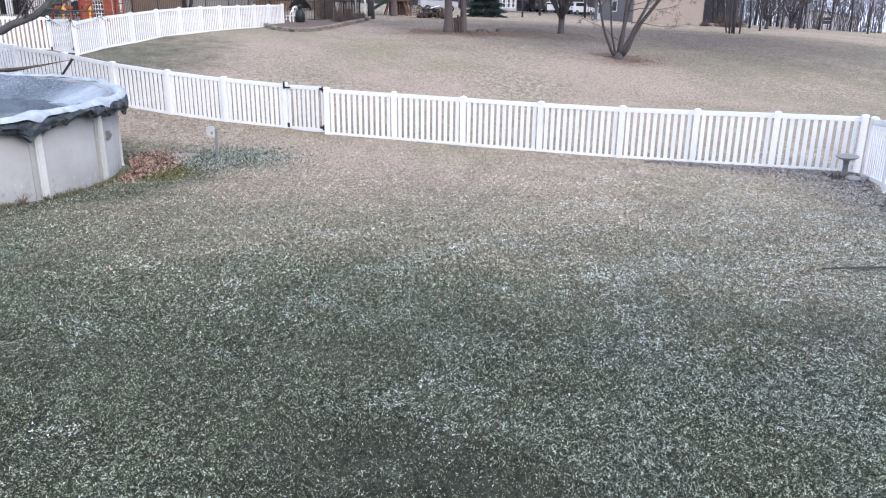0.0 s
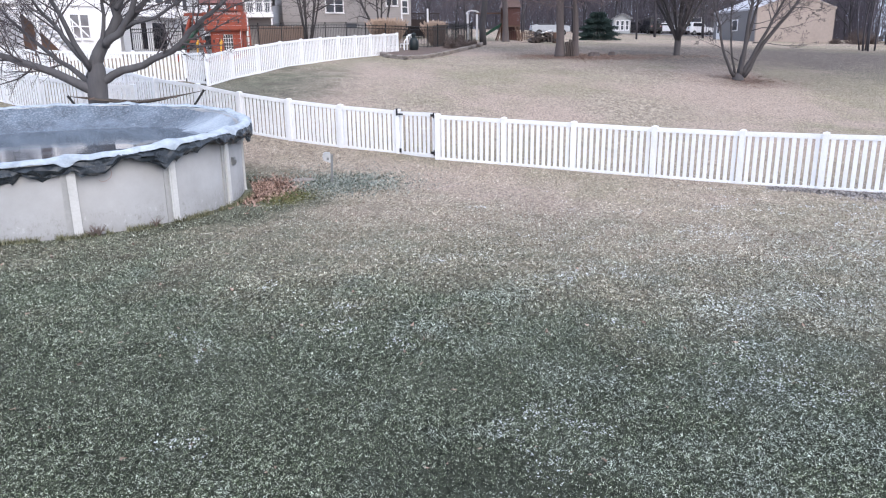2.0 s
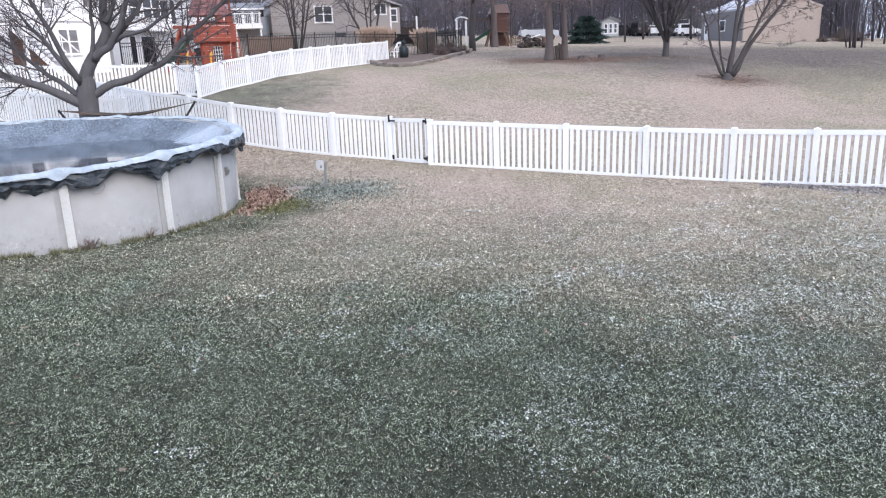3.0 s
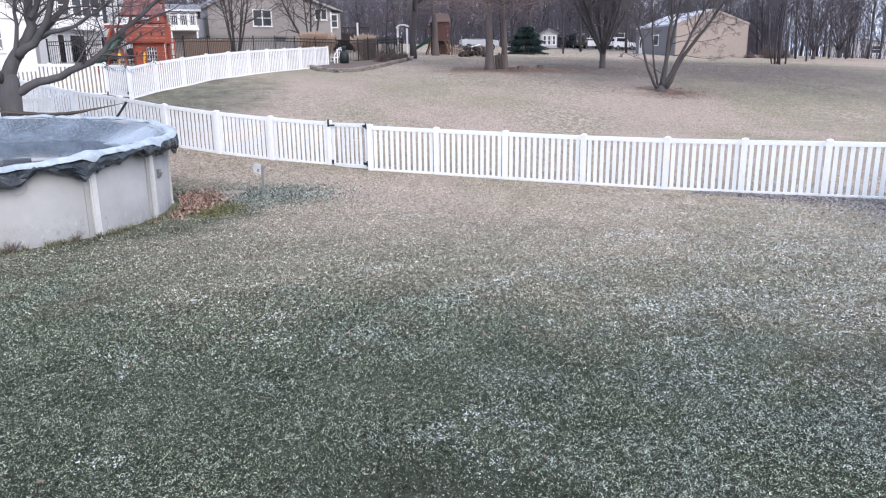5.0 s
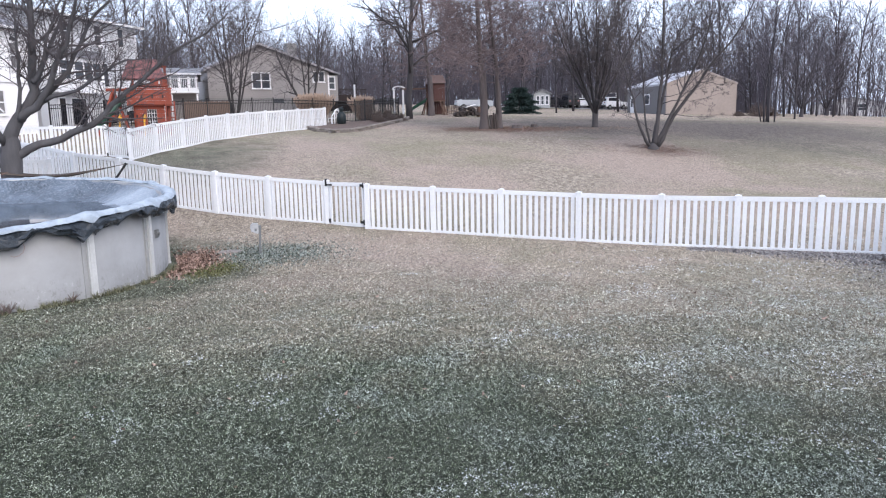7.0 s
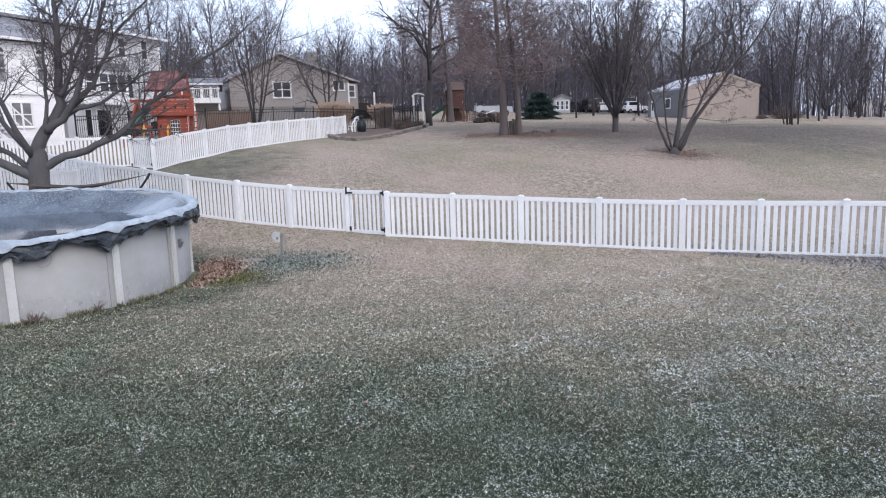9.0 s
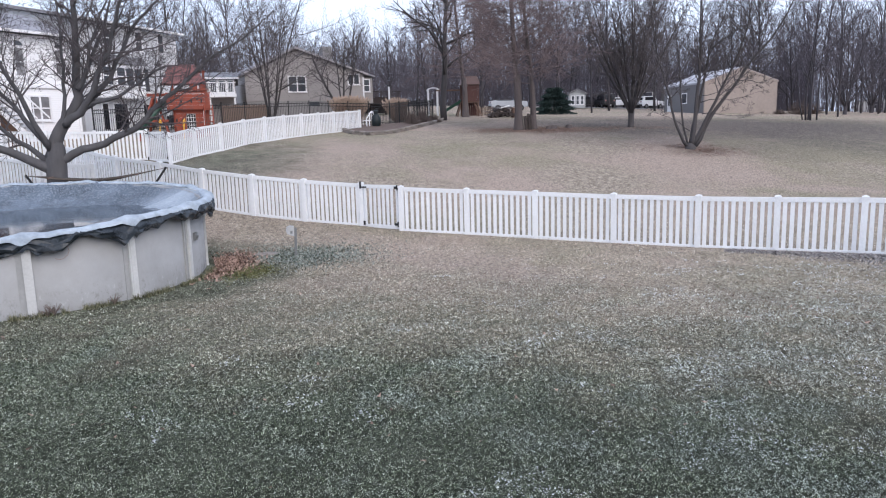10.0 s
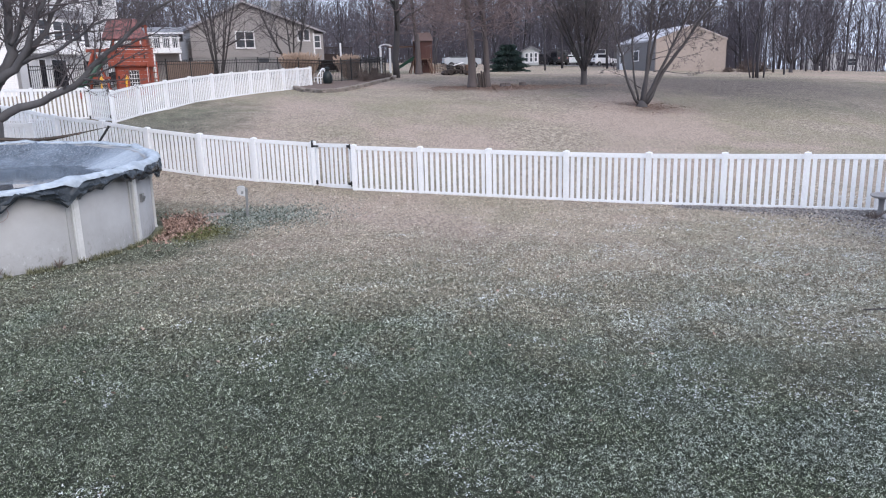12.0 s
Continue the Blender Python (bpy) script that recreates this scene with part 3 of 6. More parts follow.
    def fold(a, k=0.0):
        return noise.noise(Vector((math.cos(a) * 5 + k, math.sin(a) * 5, k))) + 0.5 * noise.noise(Vector((math.cos(a) * 17, math.sin(a) * 17 + k, 3 + k))) + 0.35 * noise.noise(Vector((math.cos(a) * 45, math.sin(a) * 45 + k, 6 + k)))
    rings = [(PR - 0.03, 0.035), (PR - 0.14, -0.05), (PR - 0.3, -0.17), (PR - 0.5, -0.28), (PR - 0.75, -0.37), (PR - 1.0, -0.43), (PR - 1.3, -0.46), (PR - 1.9, -0.44), (PR - 2.8, -0.46), (0.05, -0.48)]
    for ri, (r, dz) in enumerate(rings):
        for i in range(N2):
            a = 2 * math.pi * i / N2
            c, s = math.cos(a), math.sin(a)
            base = rim_z(PX + PR * c, PY + PR * s) if ri < 7 else 1.60
            wob = 0.035 * fold(a, ri * 0.35) * (1 if 0 < ri < 7 else 0.3)
            taut = math.exp(-(((a - 0.62 + math.pi) % (2 * math.pi) - math.pi) / 0.21) ** 2)
            if ri < 9:
                dz2 = dz * (1 - 0.6 * taut * max(0.0, 1 - ri / 7.5))
                wob += 0.030 * taut * math.sin(a * 80 + 5 * math.sin(a * 13)) * (1 if 1 < ri < 8 else 0)
            else:
                dz2 = dz
            wob += 0.025 * math.sin(a * 34 + 2 * math.sin(a * 3) + ri * 0.35) * (1.0 if 1 < ri < 6 else 0.25)
            top.v.append(Vector((PX + r * c, PY + r * s, base + dz2 + wob)))
    for ri in range(len(rings) - 1):
        for i in range(N2):
            j = (i + 1) % N2
            top.f.append((ri * N2 + i, ri * N2 + j, (ri + 1) * N2 + j, (ri + 1) * N2 + i))
    part("tarpaulin", top, COVER, cover, "frosted blue tarpaulin", True)
    prof = [(-0.09, 0.0), (-0.05, 0.035), (0.03, 0.045), (0.09, 0.03), (0.13, 0.0), (0.145, -0.035)]
    for ri, (dr, dz) in enumerate(prof):
        for i in range(N2):
            a = 2 * math.pi * i / N2
            c, s = math.cos(a), math.sin(a)
            w = fold(a, 7.0)
            knot = max(math.exp(-(((a - upright_angle(q) + math.pi) % (2 * math.pi) - math.pi) / 0.035) ** 2) for q in range(-6, 8))
            r = PR + dr + 0.028 * w + 0.018 * noise.noise(Vector((c * 60, s * 60, ri * 1.3))) + (0.03 * knot if ri > 2 else 0)
            edge.v.append(Vector((PX + r * c, PY + r * s, rim_z(PX + PR * c, PY + PR * s) + dz + 0.026 * fold(a, 2.2) * (1 if ri < 4 else 1.5) + (0.02, 0.03, 0.035, 0.015, -0.03, -0.09)[ri] * knot)))
    for ri in range(len(prof) - 1):
        for i in range(N2):
            j = (i + 1) % N2
            edge.f.append((ri * N2 + i, (ri + 1) * N2 + i, (ri + 1) * N2 + j, ri * N2 + j))
    part("folded_edge", edge, FROSTEDGE, cover, "rim fold white with frost", True)
    # crumpled plastic: sharp random facets, hanging in uneven swags
    N3, rg = 210, random.Random(14)
    prof = [(0.07, -0.03), (0.125, -0.08), (0.15, -0.14), (0.16, -0.20), (0.14, -0.26), (0.12, -0.31), (0.07, -0.34)]
    for ri, (dr, dz) in enumerate(prof):
        for i in range(N3):
            a = 2 * math.pi * (i + rg.uniform(-0.35, 0.35)) / N3
            c, s = math.cos(a), math.sin(a)
            v = fold(a, 11.0 + ri * 0.3)
            r = PR + dr + 0.05 * fold(a, 7.0) + (0.06 * v + rg.uniform(-0.035, 0.045)) * (ri / 6) ** 0.5
            drop = dz * (0.80 + 0.7 * noise.noise(Vector((c * 8, s * 8, 9))) + 0.35 * noise.noise(Vector((c * 30, s * 30, 5)))) * (1 + 0.35 * max(0.0, math.cos(a + radians(110))) ** 8) if ri else dz
            skirt.v.append(Vector((PX + r * c, PY + r * s, rim_z(PX + PR * c, PY + PR * s) + drop + (rg.uniform(-0.02, 0.02) if ri else 0))))
    for ri in range(len(prof) - 1):
        for i in range(N3):
            j = (i + 1) % N3
            p, q, t2, u2 = ri * N3 + i, (ri + 1) * N3 + i, (ri + 1) * N3 + j, ri * N3 + j
            skirt.f += [(p, q, t2), (p, t2, u2)] if (i + ri) % 2 else [(p, q, u2), (q, t2, u2)]
    part("skirt", skirt, SKIRT, cover, "dark crumpled skirt hanging below the rim")
    pond = Build()
    pond.v.append(Vector((PX, PY, 1.27)))
    for i in range(96):
        a = 2 * math.pi * i / 96
        r = PR - 0.28
        pond.v.append(Vector((PX + r * math.cos(a), PY + r * math.sin(a), 1.27)))
    pond.f = [(0, 1 + i, 1 + (i + 1) % 96) for i in range(96)]
    tagged(part("meltwater", pond, water_material(), None), "still meltwater lying in the sagging cover", "water", kind="structure")


build_pool()


# ---- trees ----
def grow(rng, spec, start=(0, 0, 0), way=(0, 0, 1), length=None, radius=None, first=0, thick=None, thin=None):
    """Branching limbs. Thick limbs go into one mesh, twigs into another."""
    thick, thin = thick or Build(), thin or Build()
    levels = spec["levels"]

    def limb(p, d, L, r, lev):
        n = 7 if lev == 0 else 5 if lev == 1 else 3 if lev == 2 else 2
        n = 1 if lev == levels - 1 and lev > 2 else n
        pts, rad, dirs = [p.copy()], [r], [d.copy()]
        q, e = p.copy(), d.copy()
        for i in range(n):
            bend = spec["wander"] * (0.4 if lev == 0 else 1.0)
            e = (e + Vector((rng.gauss(0, bend), rng.gauss(0, bend), rng.gauss(0, bend))) + Vector((0, 0, spec["lift"][min(lev, len(spec["lift"]) - 1)]))).normalized()
            q = q + e * (L / n)
            pts.append(q.copy())
            dirs.append(e.copy())
            t = (i + 1) / n
            rad.append(r * (1 - (1 - spec["taper"][min(lev, len(spec["taper"]) - 1)]) * t))
        sides = 9 if r > 0.12 else 6 if r > 0.05 else 4 if r > 0.02 else 3
        (thick if r > spec.get("split", 0.03) else thin).tube(pts, rad, sides)
        if lev + 1 >= levels:
            return
        count = spec["kids"][lev]
        lo = spec["bare"][min(lev, len(spec["bare"]) - 1)]
        spin = rng.uniform(0, 6.28)
        for c in range(count):
            t = lo + (1 - lo) * (c + rng.uniform(0.1, 0.9)) / count
            i = min(n - 1, int(t * n))
            f = t * n - i
            at = pts[i].lerp(pts[i + 1], f)
            ax = dirs[i + 1]
            spin += 2.4 + rng.uniform(-0.5, 0.5)
            side = ax.orthogonal().normalized()
            side = Matrix.Rotation(spin, 3, ax) @ side
            ang = radians(rng.uniform(*spec["angle"][min(lev, len(spec["angle"]) - 1)]))
            nd = (ax * math.cos(ang) + side * math.sin(ang)).normalized()
            shape = spec["shape"](t) if lev == 0 else 1.0 - 0.45 * t
            nl = L * spec["ratio"][min(lev, len(spec["ratio"]) - 1)] * shape * rng.uniform(0.75, 1.2)
            nr = max(spec["fine"], min(rad[i] * 0.8, r * spec["thin"][min(lev, len(spec["thin"]) - 1)] * (1.1 - 0.5 * t)))
            limb(at, nd, nl, nr, lev + 1)

    limb(Vector(start), Vector(way).normalized(), length or spec["height"], radius or spec["radius"], first)
    return thick, thin


OAK = dict(levels=5, height=9.0, radius=0.24, wander=0.16, lift=(0.05, 0.05, 0.05, 0.04), taper=(0.35, 0.3, 0.3, 0.4, 0.5), kids=(11, 7, 6, 5), bare=(0.28, 0.2, 0.15, 0.1),
           angle=((35, 65), (30, 60), (30, 60), (25, 60)), ratio=(0.62, 0.55, 0.5, 0.5), thin=(0.45, 0.5, 0.45, 0.5), fine=0.009, shape=lambda t: 1.15 - 0.6 * t)
PEAR = dict(OAK, height=9.5, radius=0.22, kids=(16, 7, 6, 5), bare=(0.14, 0.15, 0.1, 0.1), angle=((20, 38), (18, 40), (20, 45), (20, 50)), lift=(0.05, 0.12, 0.10, 0.06), ratio=(0.62, 0.5, 0.45, 0.5), wander=0.10)
CYP = dict(OAK, levels=4, height=15.0, radius=0.165, kids=(90, 11, 8), bare=(0.2, 0.15, 0.1), angle=((62, 88), (30, 60), (30, 60)), lift=(0.0, 0.03, 0.03), ratio=(0.30, 0.42, 0.5), thin=(0.18, 0.4, 0.5), wander=0.09, taper=(0.2, 0.25, 0.4, 0.5), fine=0.0125, split=0.1, shape=lambda t: 1.2 - 0.85 * t)
WOOD = dict(OAK, levels=4, height=15.0, radius=0.145, kids=(17, 9, 8), bare=(0.25, 0.15, 0.1), angle=((25, 50), (25, 55), (25, 60)), ratio=(0.42, 0.5, 0.5), lift=(0.03, 0.08, 0.06), fine=0.013, wander=0.12)


def tree(name, label, spec, seed, x, y, bark, twig, scale=1.0, turn=0.0, group=""):
    rng = random.Random(seed)
    a, b = grow(rng, spec)
    t = thing(name, label, "tree", pose(x, y, land(x, y) - 0.1, 0, 0, turn), group)
    t.scale = (scale, scale, scale)
    if spec is CYP:
        a.tube([(0, 0, -0.2), (0, 0, 0.25), (0, 0, 0.8), (0, 0, 1.8), (0, 0, 3.0)], [0.37, 0.28, 0.215, 0.175, 0.11], 11)
    part("trunk", a, bark, t, smooth=True)
    part("crown", b, twig, t)
    return t


def clump(name, label, stems, x, y, bark, twig, seed, spec, tilt=(8, 30), height=5.0, radius=0.09, spread=0.3, group=""):
    """A tree of several stems from one foot."""
    rng = random.Random(seed)
    t = thing(name, label, "tree", pose(x, y, land(x, y) - 0.05), group)
    a, b = Build(), Build()
    for i in range(stems):
        az = 2 * math.pi * i / stems + rng.uniform(-0.4, 0.4)
        ti = radians(rng.uniform(*tilt))
        way = (math.sin(ti) * math.cos(az), math.sin(ti) * math.sin(az), math.cos(ti))
        grow(rng, spec, (spread * math.cos(az) * rng.random(), spread * math.sin(az) * rng.random(), 0), way, height * rng.uniform(0.75, 1.15), radius * rng.uniform(0.7, 1.15), 0, a, b)
    part("trunk", a, bark, t, smooth=True)
    part("crown", b, twig, t)
    return t


def vase_tree(name, label, stems, x, y, bark, twig, seed, bole, radius, height, tilt, group="", spec=None):
    """A short bole that breaks into many steep limbs."""
    rng = random.Random(seed)
    t = thing(name, label, "tree", pose(x, y, land(x, y) - 0.1, 0, 0, rng.uniform(0, 360)), group)
    a, b = Build(), Build()
    a.tube([(0, 0, -0.1), (0, 0, 0.2), (0.02, 0, bole * 0.6), (0.03, 0, bole), (0.03, 0, bole + 0.5)], [radius * 1.5, radius * 1.1, radius, radius * 1.05, radius * 0.6], 12)
    spec = spec or dict(OAK, levels=5, kids=(10, 7, 6, 3), bare=(0.15, 0.12, 0.1, 0.1), wander=0.07, ratio=(0.36, 0.48, 0.5, 0.5), thin=(0.35, 0.5, 0.5, 0.5), fine=0.0115, angle=((16, 42), (18, 45), (20, 50), (20, 55)), lift=(0.03, 0.07, 0.05, 0.03))
    for i in range(stems):
        az, ti = 2.4 * i + rng.uniform(-0.4, 0.4), radians(tilt[0] + (tilt[1] - tilt[0]) * (i + rng.random()) / stems)
        way = (math.sin(ti) * math.cos(az), math.sin(ti) * math.sin(az), math.cos(ti))
        grow(rng, spec, (0.05 * math.cos(az), 0.05 * math.sin(az), bole * rng.uniform(0.75, 1.15)), way, height * rng.uniform(0.8, 1.1) * (1.05 - 0.3 * i / stems), radius * rng.uniform(0.36, 0.5), 0, a, b)
    part("trunk", a, bark, t, smooth=True)
    part("crown", b, twig, t)
    return t


def build_maple():
    """The yard tree: a short trunk that forks low into long rising limbs."""
    rng = random.Random(5)
    x, y = -10.55, 20.1
    t = thing("maple_tree", "bare spreading yard tree with a low forked trunk", "tree", pose(x, y, land(x, y) - 0.1))
    a, b = Build(), Build()
    a.tube([(0, 0, -0.1), (0.0, 0, 0.25), (0.0, 0, 0.9), (0.0, 0, 1.5), (0.02, 0, 1.9), (0.08, 0, 2.35), (0.12, 0, 2.6)], [0.38, 0.29, 0.265, 0.265, 0.27, 0.21, 0.08], 14)
    spec = dict(OAK, levels=5, kids=(10, 7, 6, 4), bare=(0.22, 0.15, 0.1, 0.1), wander=0.10, ratio=(0.42, 0.5, 0.5, 0.5), thin=(0.4, 0.45, 0.5, 0.5), fine=0.0045, lift=(0.0, 0.05, 0.04, 0.02), shape=lambda q: 1.1 - 0.5 * q)
    limbs = [
        # the points run from the fork outwards: across, depth, height
        ([(0.07, 0.0, 1.97), (0.24, 0.04, 1.96), (0.56, 0.08, 2.23), (1.16, 0.12, 2.32), (1.79, 0.15, 2.57), (2.27, 0.19, 2.85), (2.6, 0.23, 3.19), (2.99, 0.27, 3.49), (3.4, 0.31, 3.86), (3.88, 0.35, 4.22), (4.34, 0.38, 4.62), (4.84, 0.42, 4.88), (5.39, 0.46, 5.23), (5.88, 0.5, 5.64)], 0.14),
        ([(-0.04, 0.0, 2.05), (0.06, 0.04, 2.58), (0.39, 0.09, 3.07), (0.73, 0.13, 3.47), (0.75, 0.18, 4.07), (0.75, 0.22, 4.82), (0.81, 0.27, 5.56), (0.78, 0.31, 6.3), (0.78, 0.36, 7.03), (0.74, 0.4, 7.9)], 0.215),
        ([(0.37, 0.0, 2.95), (0.77, -0.07, 3.19), (1.1, -0.13, 3.42), (1.36, -0.2, 3.89), (1.66, -0.27, 4.39), (1.97, -0.33, 5.02), (2.25, -0.4, 5.72), (2.48, -0.47, 6.2), (2.75, -0.53, 6.94), (2.99, -0.6, 7.6)], 0.125),
        ([(0.83, 0.0, 3.24), (1.11, 0.06, 3.52), (1.44, 0.12, 3.86), (1.75, 0.19, 4.35), (2.1, 0.25, 5.09), (2.43, 0.31, 5.6), (2.84, 0.38, 6.0), (3.2, 0.44, 6.33), (3.68, 0.5, 6.84)], 0.1),
        ([(1.08, -0.1, 3.42), (1.83, -0.2, 3.61), (2.35, -0.3, 3.78), (2.81, -0.4, 4.08), (3.32, -0.5, 4.34), (3.85, -0.6, 4.43), (4.39, -0.7, 4.38)], 0.062),
        ([(0.12, 0.0, 2.39), (0.35, -0.07, 2.95), (0.47, -0.14, 3.47), (0.59, -0.21, 4.2), (0.67, -0.29, 4.92), (0.69, -0.36, 5.63), (0.68, -0.43, 6.25), (0.66, -0.5, 7.0)], 0.075),
        ([(0.81, 0.0, 3.84), (0.97, 0.15, 4.22), (1.08, 0.3, 4.82), (1.19, 0.45, 5.43), (1.5, 0.6, 6.04), (1.65, 0.75, 6.65), (1.97, 0.9, 7.41)], 0.07),
        ([(-0.15, 0.0, 2.4), (-0.45, -0.07, 2.81), (-0.73, -0.13, 3.27), (-0.98, -0.2, 3.6), (-1.29, -0.27, 4.1), (-1.6, -0.33, 4.83), (-1.71, -0.4, 5.83)], 0.095),
        ([(-0.05, 0, 1.7), (-0.4, -0.2, 1.95), (-1.33, -0.4, 2.4), (-2.3, -0.6, 2.7), (-3.6, -0.9, 3.3), (-4.8, -1.2, 4.2), (-5.8, -1.4, 5.4)], 0.16),
        ([(-0.1, 0, 1.85), (-0.6, 0.2, 2.2), (-1.35, 0.4, 2.72), (-2.3, 0.6, 3.4), (-3.3, 0.8, 4.4), (-4.2, 1.0, 5.6)], 0.10),
        ([(0.0, 0.1, 2.2), (0.1, 0.8, 3.2), (0.5, 1.5, 4.6), (0.9, 2.2, 6.2), (1.2, 2.6, 8.0)], 0.11),
        ([(0.0, -0.1, 2.2), (-0.2, -0.7, 3.3), (-0.5, -1.4, 4.7), (-0.7, -1.9, 6.2), (-0.9, -2.4, 7.6)], 0.09),
    ]
    limb_set(a, b, rng, limbs, dict(spec, kids=(0, 7, 5, 3), levels=5), 3.7, (1.0, 2.3), 0.3)
    part("trunk", a, MAPLEBARK, t, smooth=True)
    part("crown", b, TWIG, t)


def limb_set(a, b, rng, limbs, spec, density, reach, bare):
    """Long limbs along given bends, with side branches that fork on into twigs."""
    for pts, r in limbs:
        P = [Vector(p) for p in pts]
        n = len(P)
        rad = [r * (1 - 0.86 * (i / (n - 1)) ** 0.75) for i in range(n)]
        # smooth the line with a midpoint pass
        Q, W = [P[0]], [rad[0]]
        for i in range(n - 1):
            Q += [P[i].lerp(P[i + 1], 0.3), P[i].lerp(P[i + 1], 0.7)]
            W += [rad[i] * 0.7 + rad[i + 1] * 0.3, rad[i] * 0.3 + rad[i + 1] * 0.7]
        Q.append(P[-1])
        W.append(rad[-1])
        Q = [q + Vector((rng.gauss(0, 0.02), rng.gauss(0, 0.02), rng.gauss(0, 0.02))) for q in Q]
        a.tube(Q, W, 9)
        total = sum((Q[i + 1] - Q[i]).length for i in range(len(Q) - 1))
        kids = int(3 + total * density) if r > 0.035 else 5
        for c in range(kids):
            f = (bare + (1 - bare) * (c + rng.random()) / kids) * (len(Q) - 1)
            i = min(len(Q) - 2, int(f))
            at = Q[i].lerp(Q[i + 1], f - i)
            ax = (Q[i + 1] - Q[i]).normalized()
            side = Matrix.Rotation(c * 2.4 + rng.uniform(-0.6, 0.6), 3, ax) @ ax.orthogonal().normalized()
            ang = radians(rng.uniform(30, 65))
            way = ax * math.cos(ang) + side * math.sin(ang) + Vector((0, 0, 0.15))
            rr = max(0.009, min(W[i] * 0.42, 0.03))
            grow(rng, spec, at, way, rng.uniform(*reach) * (0.6 + 0.6 * (1 - f / len(Q))) * min(1.0, 0.08 + r * 11), rr, 1, a, b)


build_maple()
tree("bald_cypress", "tall bare reddish cypress with a buttressed trunk", CYP, 11, 4.96, 45.3, CYPRESS, CYPTWIG, 1.15, 0, "cypress pair")
tree("bald_cypress", "slimmer bare reddish cypress close beside its neighbour", CYP, 12, 5.95, 46.0, CYPRESS, CYPTWIG, 0.95, 70, "cypress pair")
tree("bald_cypress", "distant tall straight bare cypress beside the play tower", CYP, 13, 2.4, 64.0, CYPRESS, CYPTWIG, 1.15, 30)
vase_tree("pear_tree", "bare upright tree with dense steep limbs", 13, 12.5, 47.6, BARK, TWIG, 21, 1.15, 0.19, 8.4, (4, 40))


def build_lawn_tree():
    """Several stems from one foot, the outer ones bowing away, with long low side twigs."""
    rng = random.Random(34)
    x, y = 12.27, 35.75
    t = thing("lawn_tree", "bare multi-stemmed tree on the brown rise", "tree", pose(x, y, land(x, y) - 0.05))
    a, b = Build(), Build()
    a.tube([(0.05, 0, -0.1), (0.05, 0, 0.02), (0.06, 0, 0.16), (0.06, 0, 0.34)], [0.36, 0.30, 0.24, 0.10], 12)
    spec = dict(OAK, levels=5, kids=(0, 6, 4, 2), bare=(0.2, 0.15, 0.1, 0.1), wander=0.11, ratio=(0.4, 0.5, 0.5, 0.5), thin=(0.4, 0.5, 0.5, 0.5), fine=0.0085, lift=(0.0, 0.02, 0.02, 0.02), angle=((25, 60), (25, 55), (25, 60), (25, 60)))
    stems = [
        ([(-0.1, 0.0, 0.19), (-0.62, -0.09, 0.92), (-0.89, -0.17, 1.76), (-1.1, -0.26, 2.71), (-1.47, -0.34, 3.51), (-1.79, -0.43, 4.56), (-2.05, -0.51, 5.6), (-2.25, -0.6, 6.87)], 0.085),
        ([(-0.05, 0.1, 0.29), (-0.3, 0.18, 1.34), (-0.38, 0.27, 2.44), (-0.43, 0.35, 3.53), (-0.57, 0.43, 4.61), (-0.71, 0.52, 5.96), (-0.93, 0.6, 7.29)], 0.06),
        ([(0.12, 0.0, 0.18), (0.23, 0.01, 1.46), (0.37, 0.03, 2.68), (0.42, 0.04, 3.75), (0.39, 0.06, 5.08), (0.39, 0.07, 6.39), (0.41, 0.09, 7.69), (0.38, 0.1, 8.97)], 0.125),
        ([(0.09, 0.1, 0.29), (0.24, 0.2, 1.33), (0.71, 0.3, 2.82), (0.88, 0.4, 4.03), (1.05, 0.5, 5.11), (1.66, 0.6, 6.17), (2.05, 0.7, 7.23), (2.3, 0.8, 8.42)], 0.095),
        ([(0.2, 0.0, 0.23), (0.64, -0.1, 1.18), (1.02, -0.2, 2.11), (1.42, -0.3, 2.9), (2.01, -0.4, 4.33), (2.31, -0.5, 5.22), (2.43, -0.6, 6.11), (2.52, -0.7, 7.49)], 0.105),
        ([(0.29, 0.0, 0.18), (0.87, -0.06, 1.44), (1.51, -0.12, 2.37), (2.14, -0.19, 3.15), (2.76, -0.25, 4.24), (3.52, -0.31, 4.95), (4.12, -0.38, 5.84), (4.63, -0.44, 6.97), (4.89, -0.5, 7.97)], 0.115),
        ([(1.13, 0.7, 4.81), (1.96, 0.6, 5.47), (2.74, 0.5, 5.86), (3.76, 0.4, 6.61), (4.23, 0.3, 7.37)], 0.05),
        ([(0.48, 0.0, 2.27), (1.02, -0.3, 2.43), (2.0, -0.6, 2.31), (2.94, -0.9, 2.7)], 0.028),
        ([(0.55, 0.0, 1.73), (1.2, -0.27, 1.68), (2.2, -0.53, 1.54), (3.16, -0.8, 1.69)], 0.026),
        ([(0.36, 0.0, 2.54), (1.08, 0.23, 2.67), (2.0, 0.47, 2.84), (3.57, 0.7, 3.22)], 0.026),
        ([(2.09, -0.3, 3.25), (2.78, -0.1, 3.25), (3.36, 0.1, 3.11), (4.0, 0.3, 3.32)], 0.03),
        ([(0.02, 0.0, 0.92), (-0.83, -0.17, 1.49), (-1.71, -0.33, 1.78), (-2.59, -0.5, 2.21)], 0.022),
    ]
    limb_set(a, b, rng, stems, spec, 3.6, (0.9, 2.3), 0.34)
    part("trunk", a, BARK, t, smooth=True)
    part("crown", b, TWIG, t)


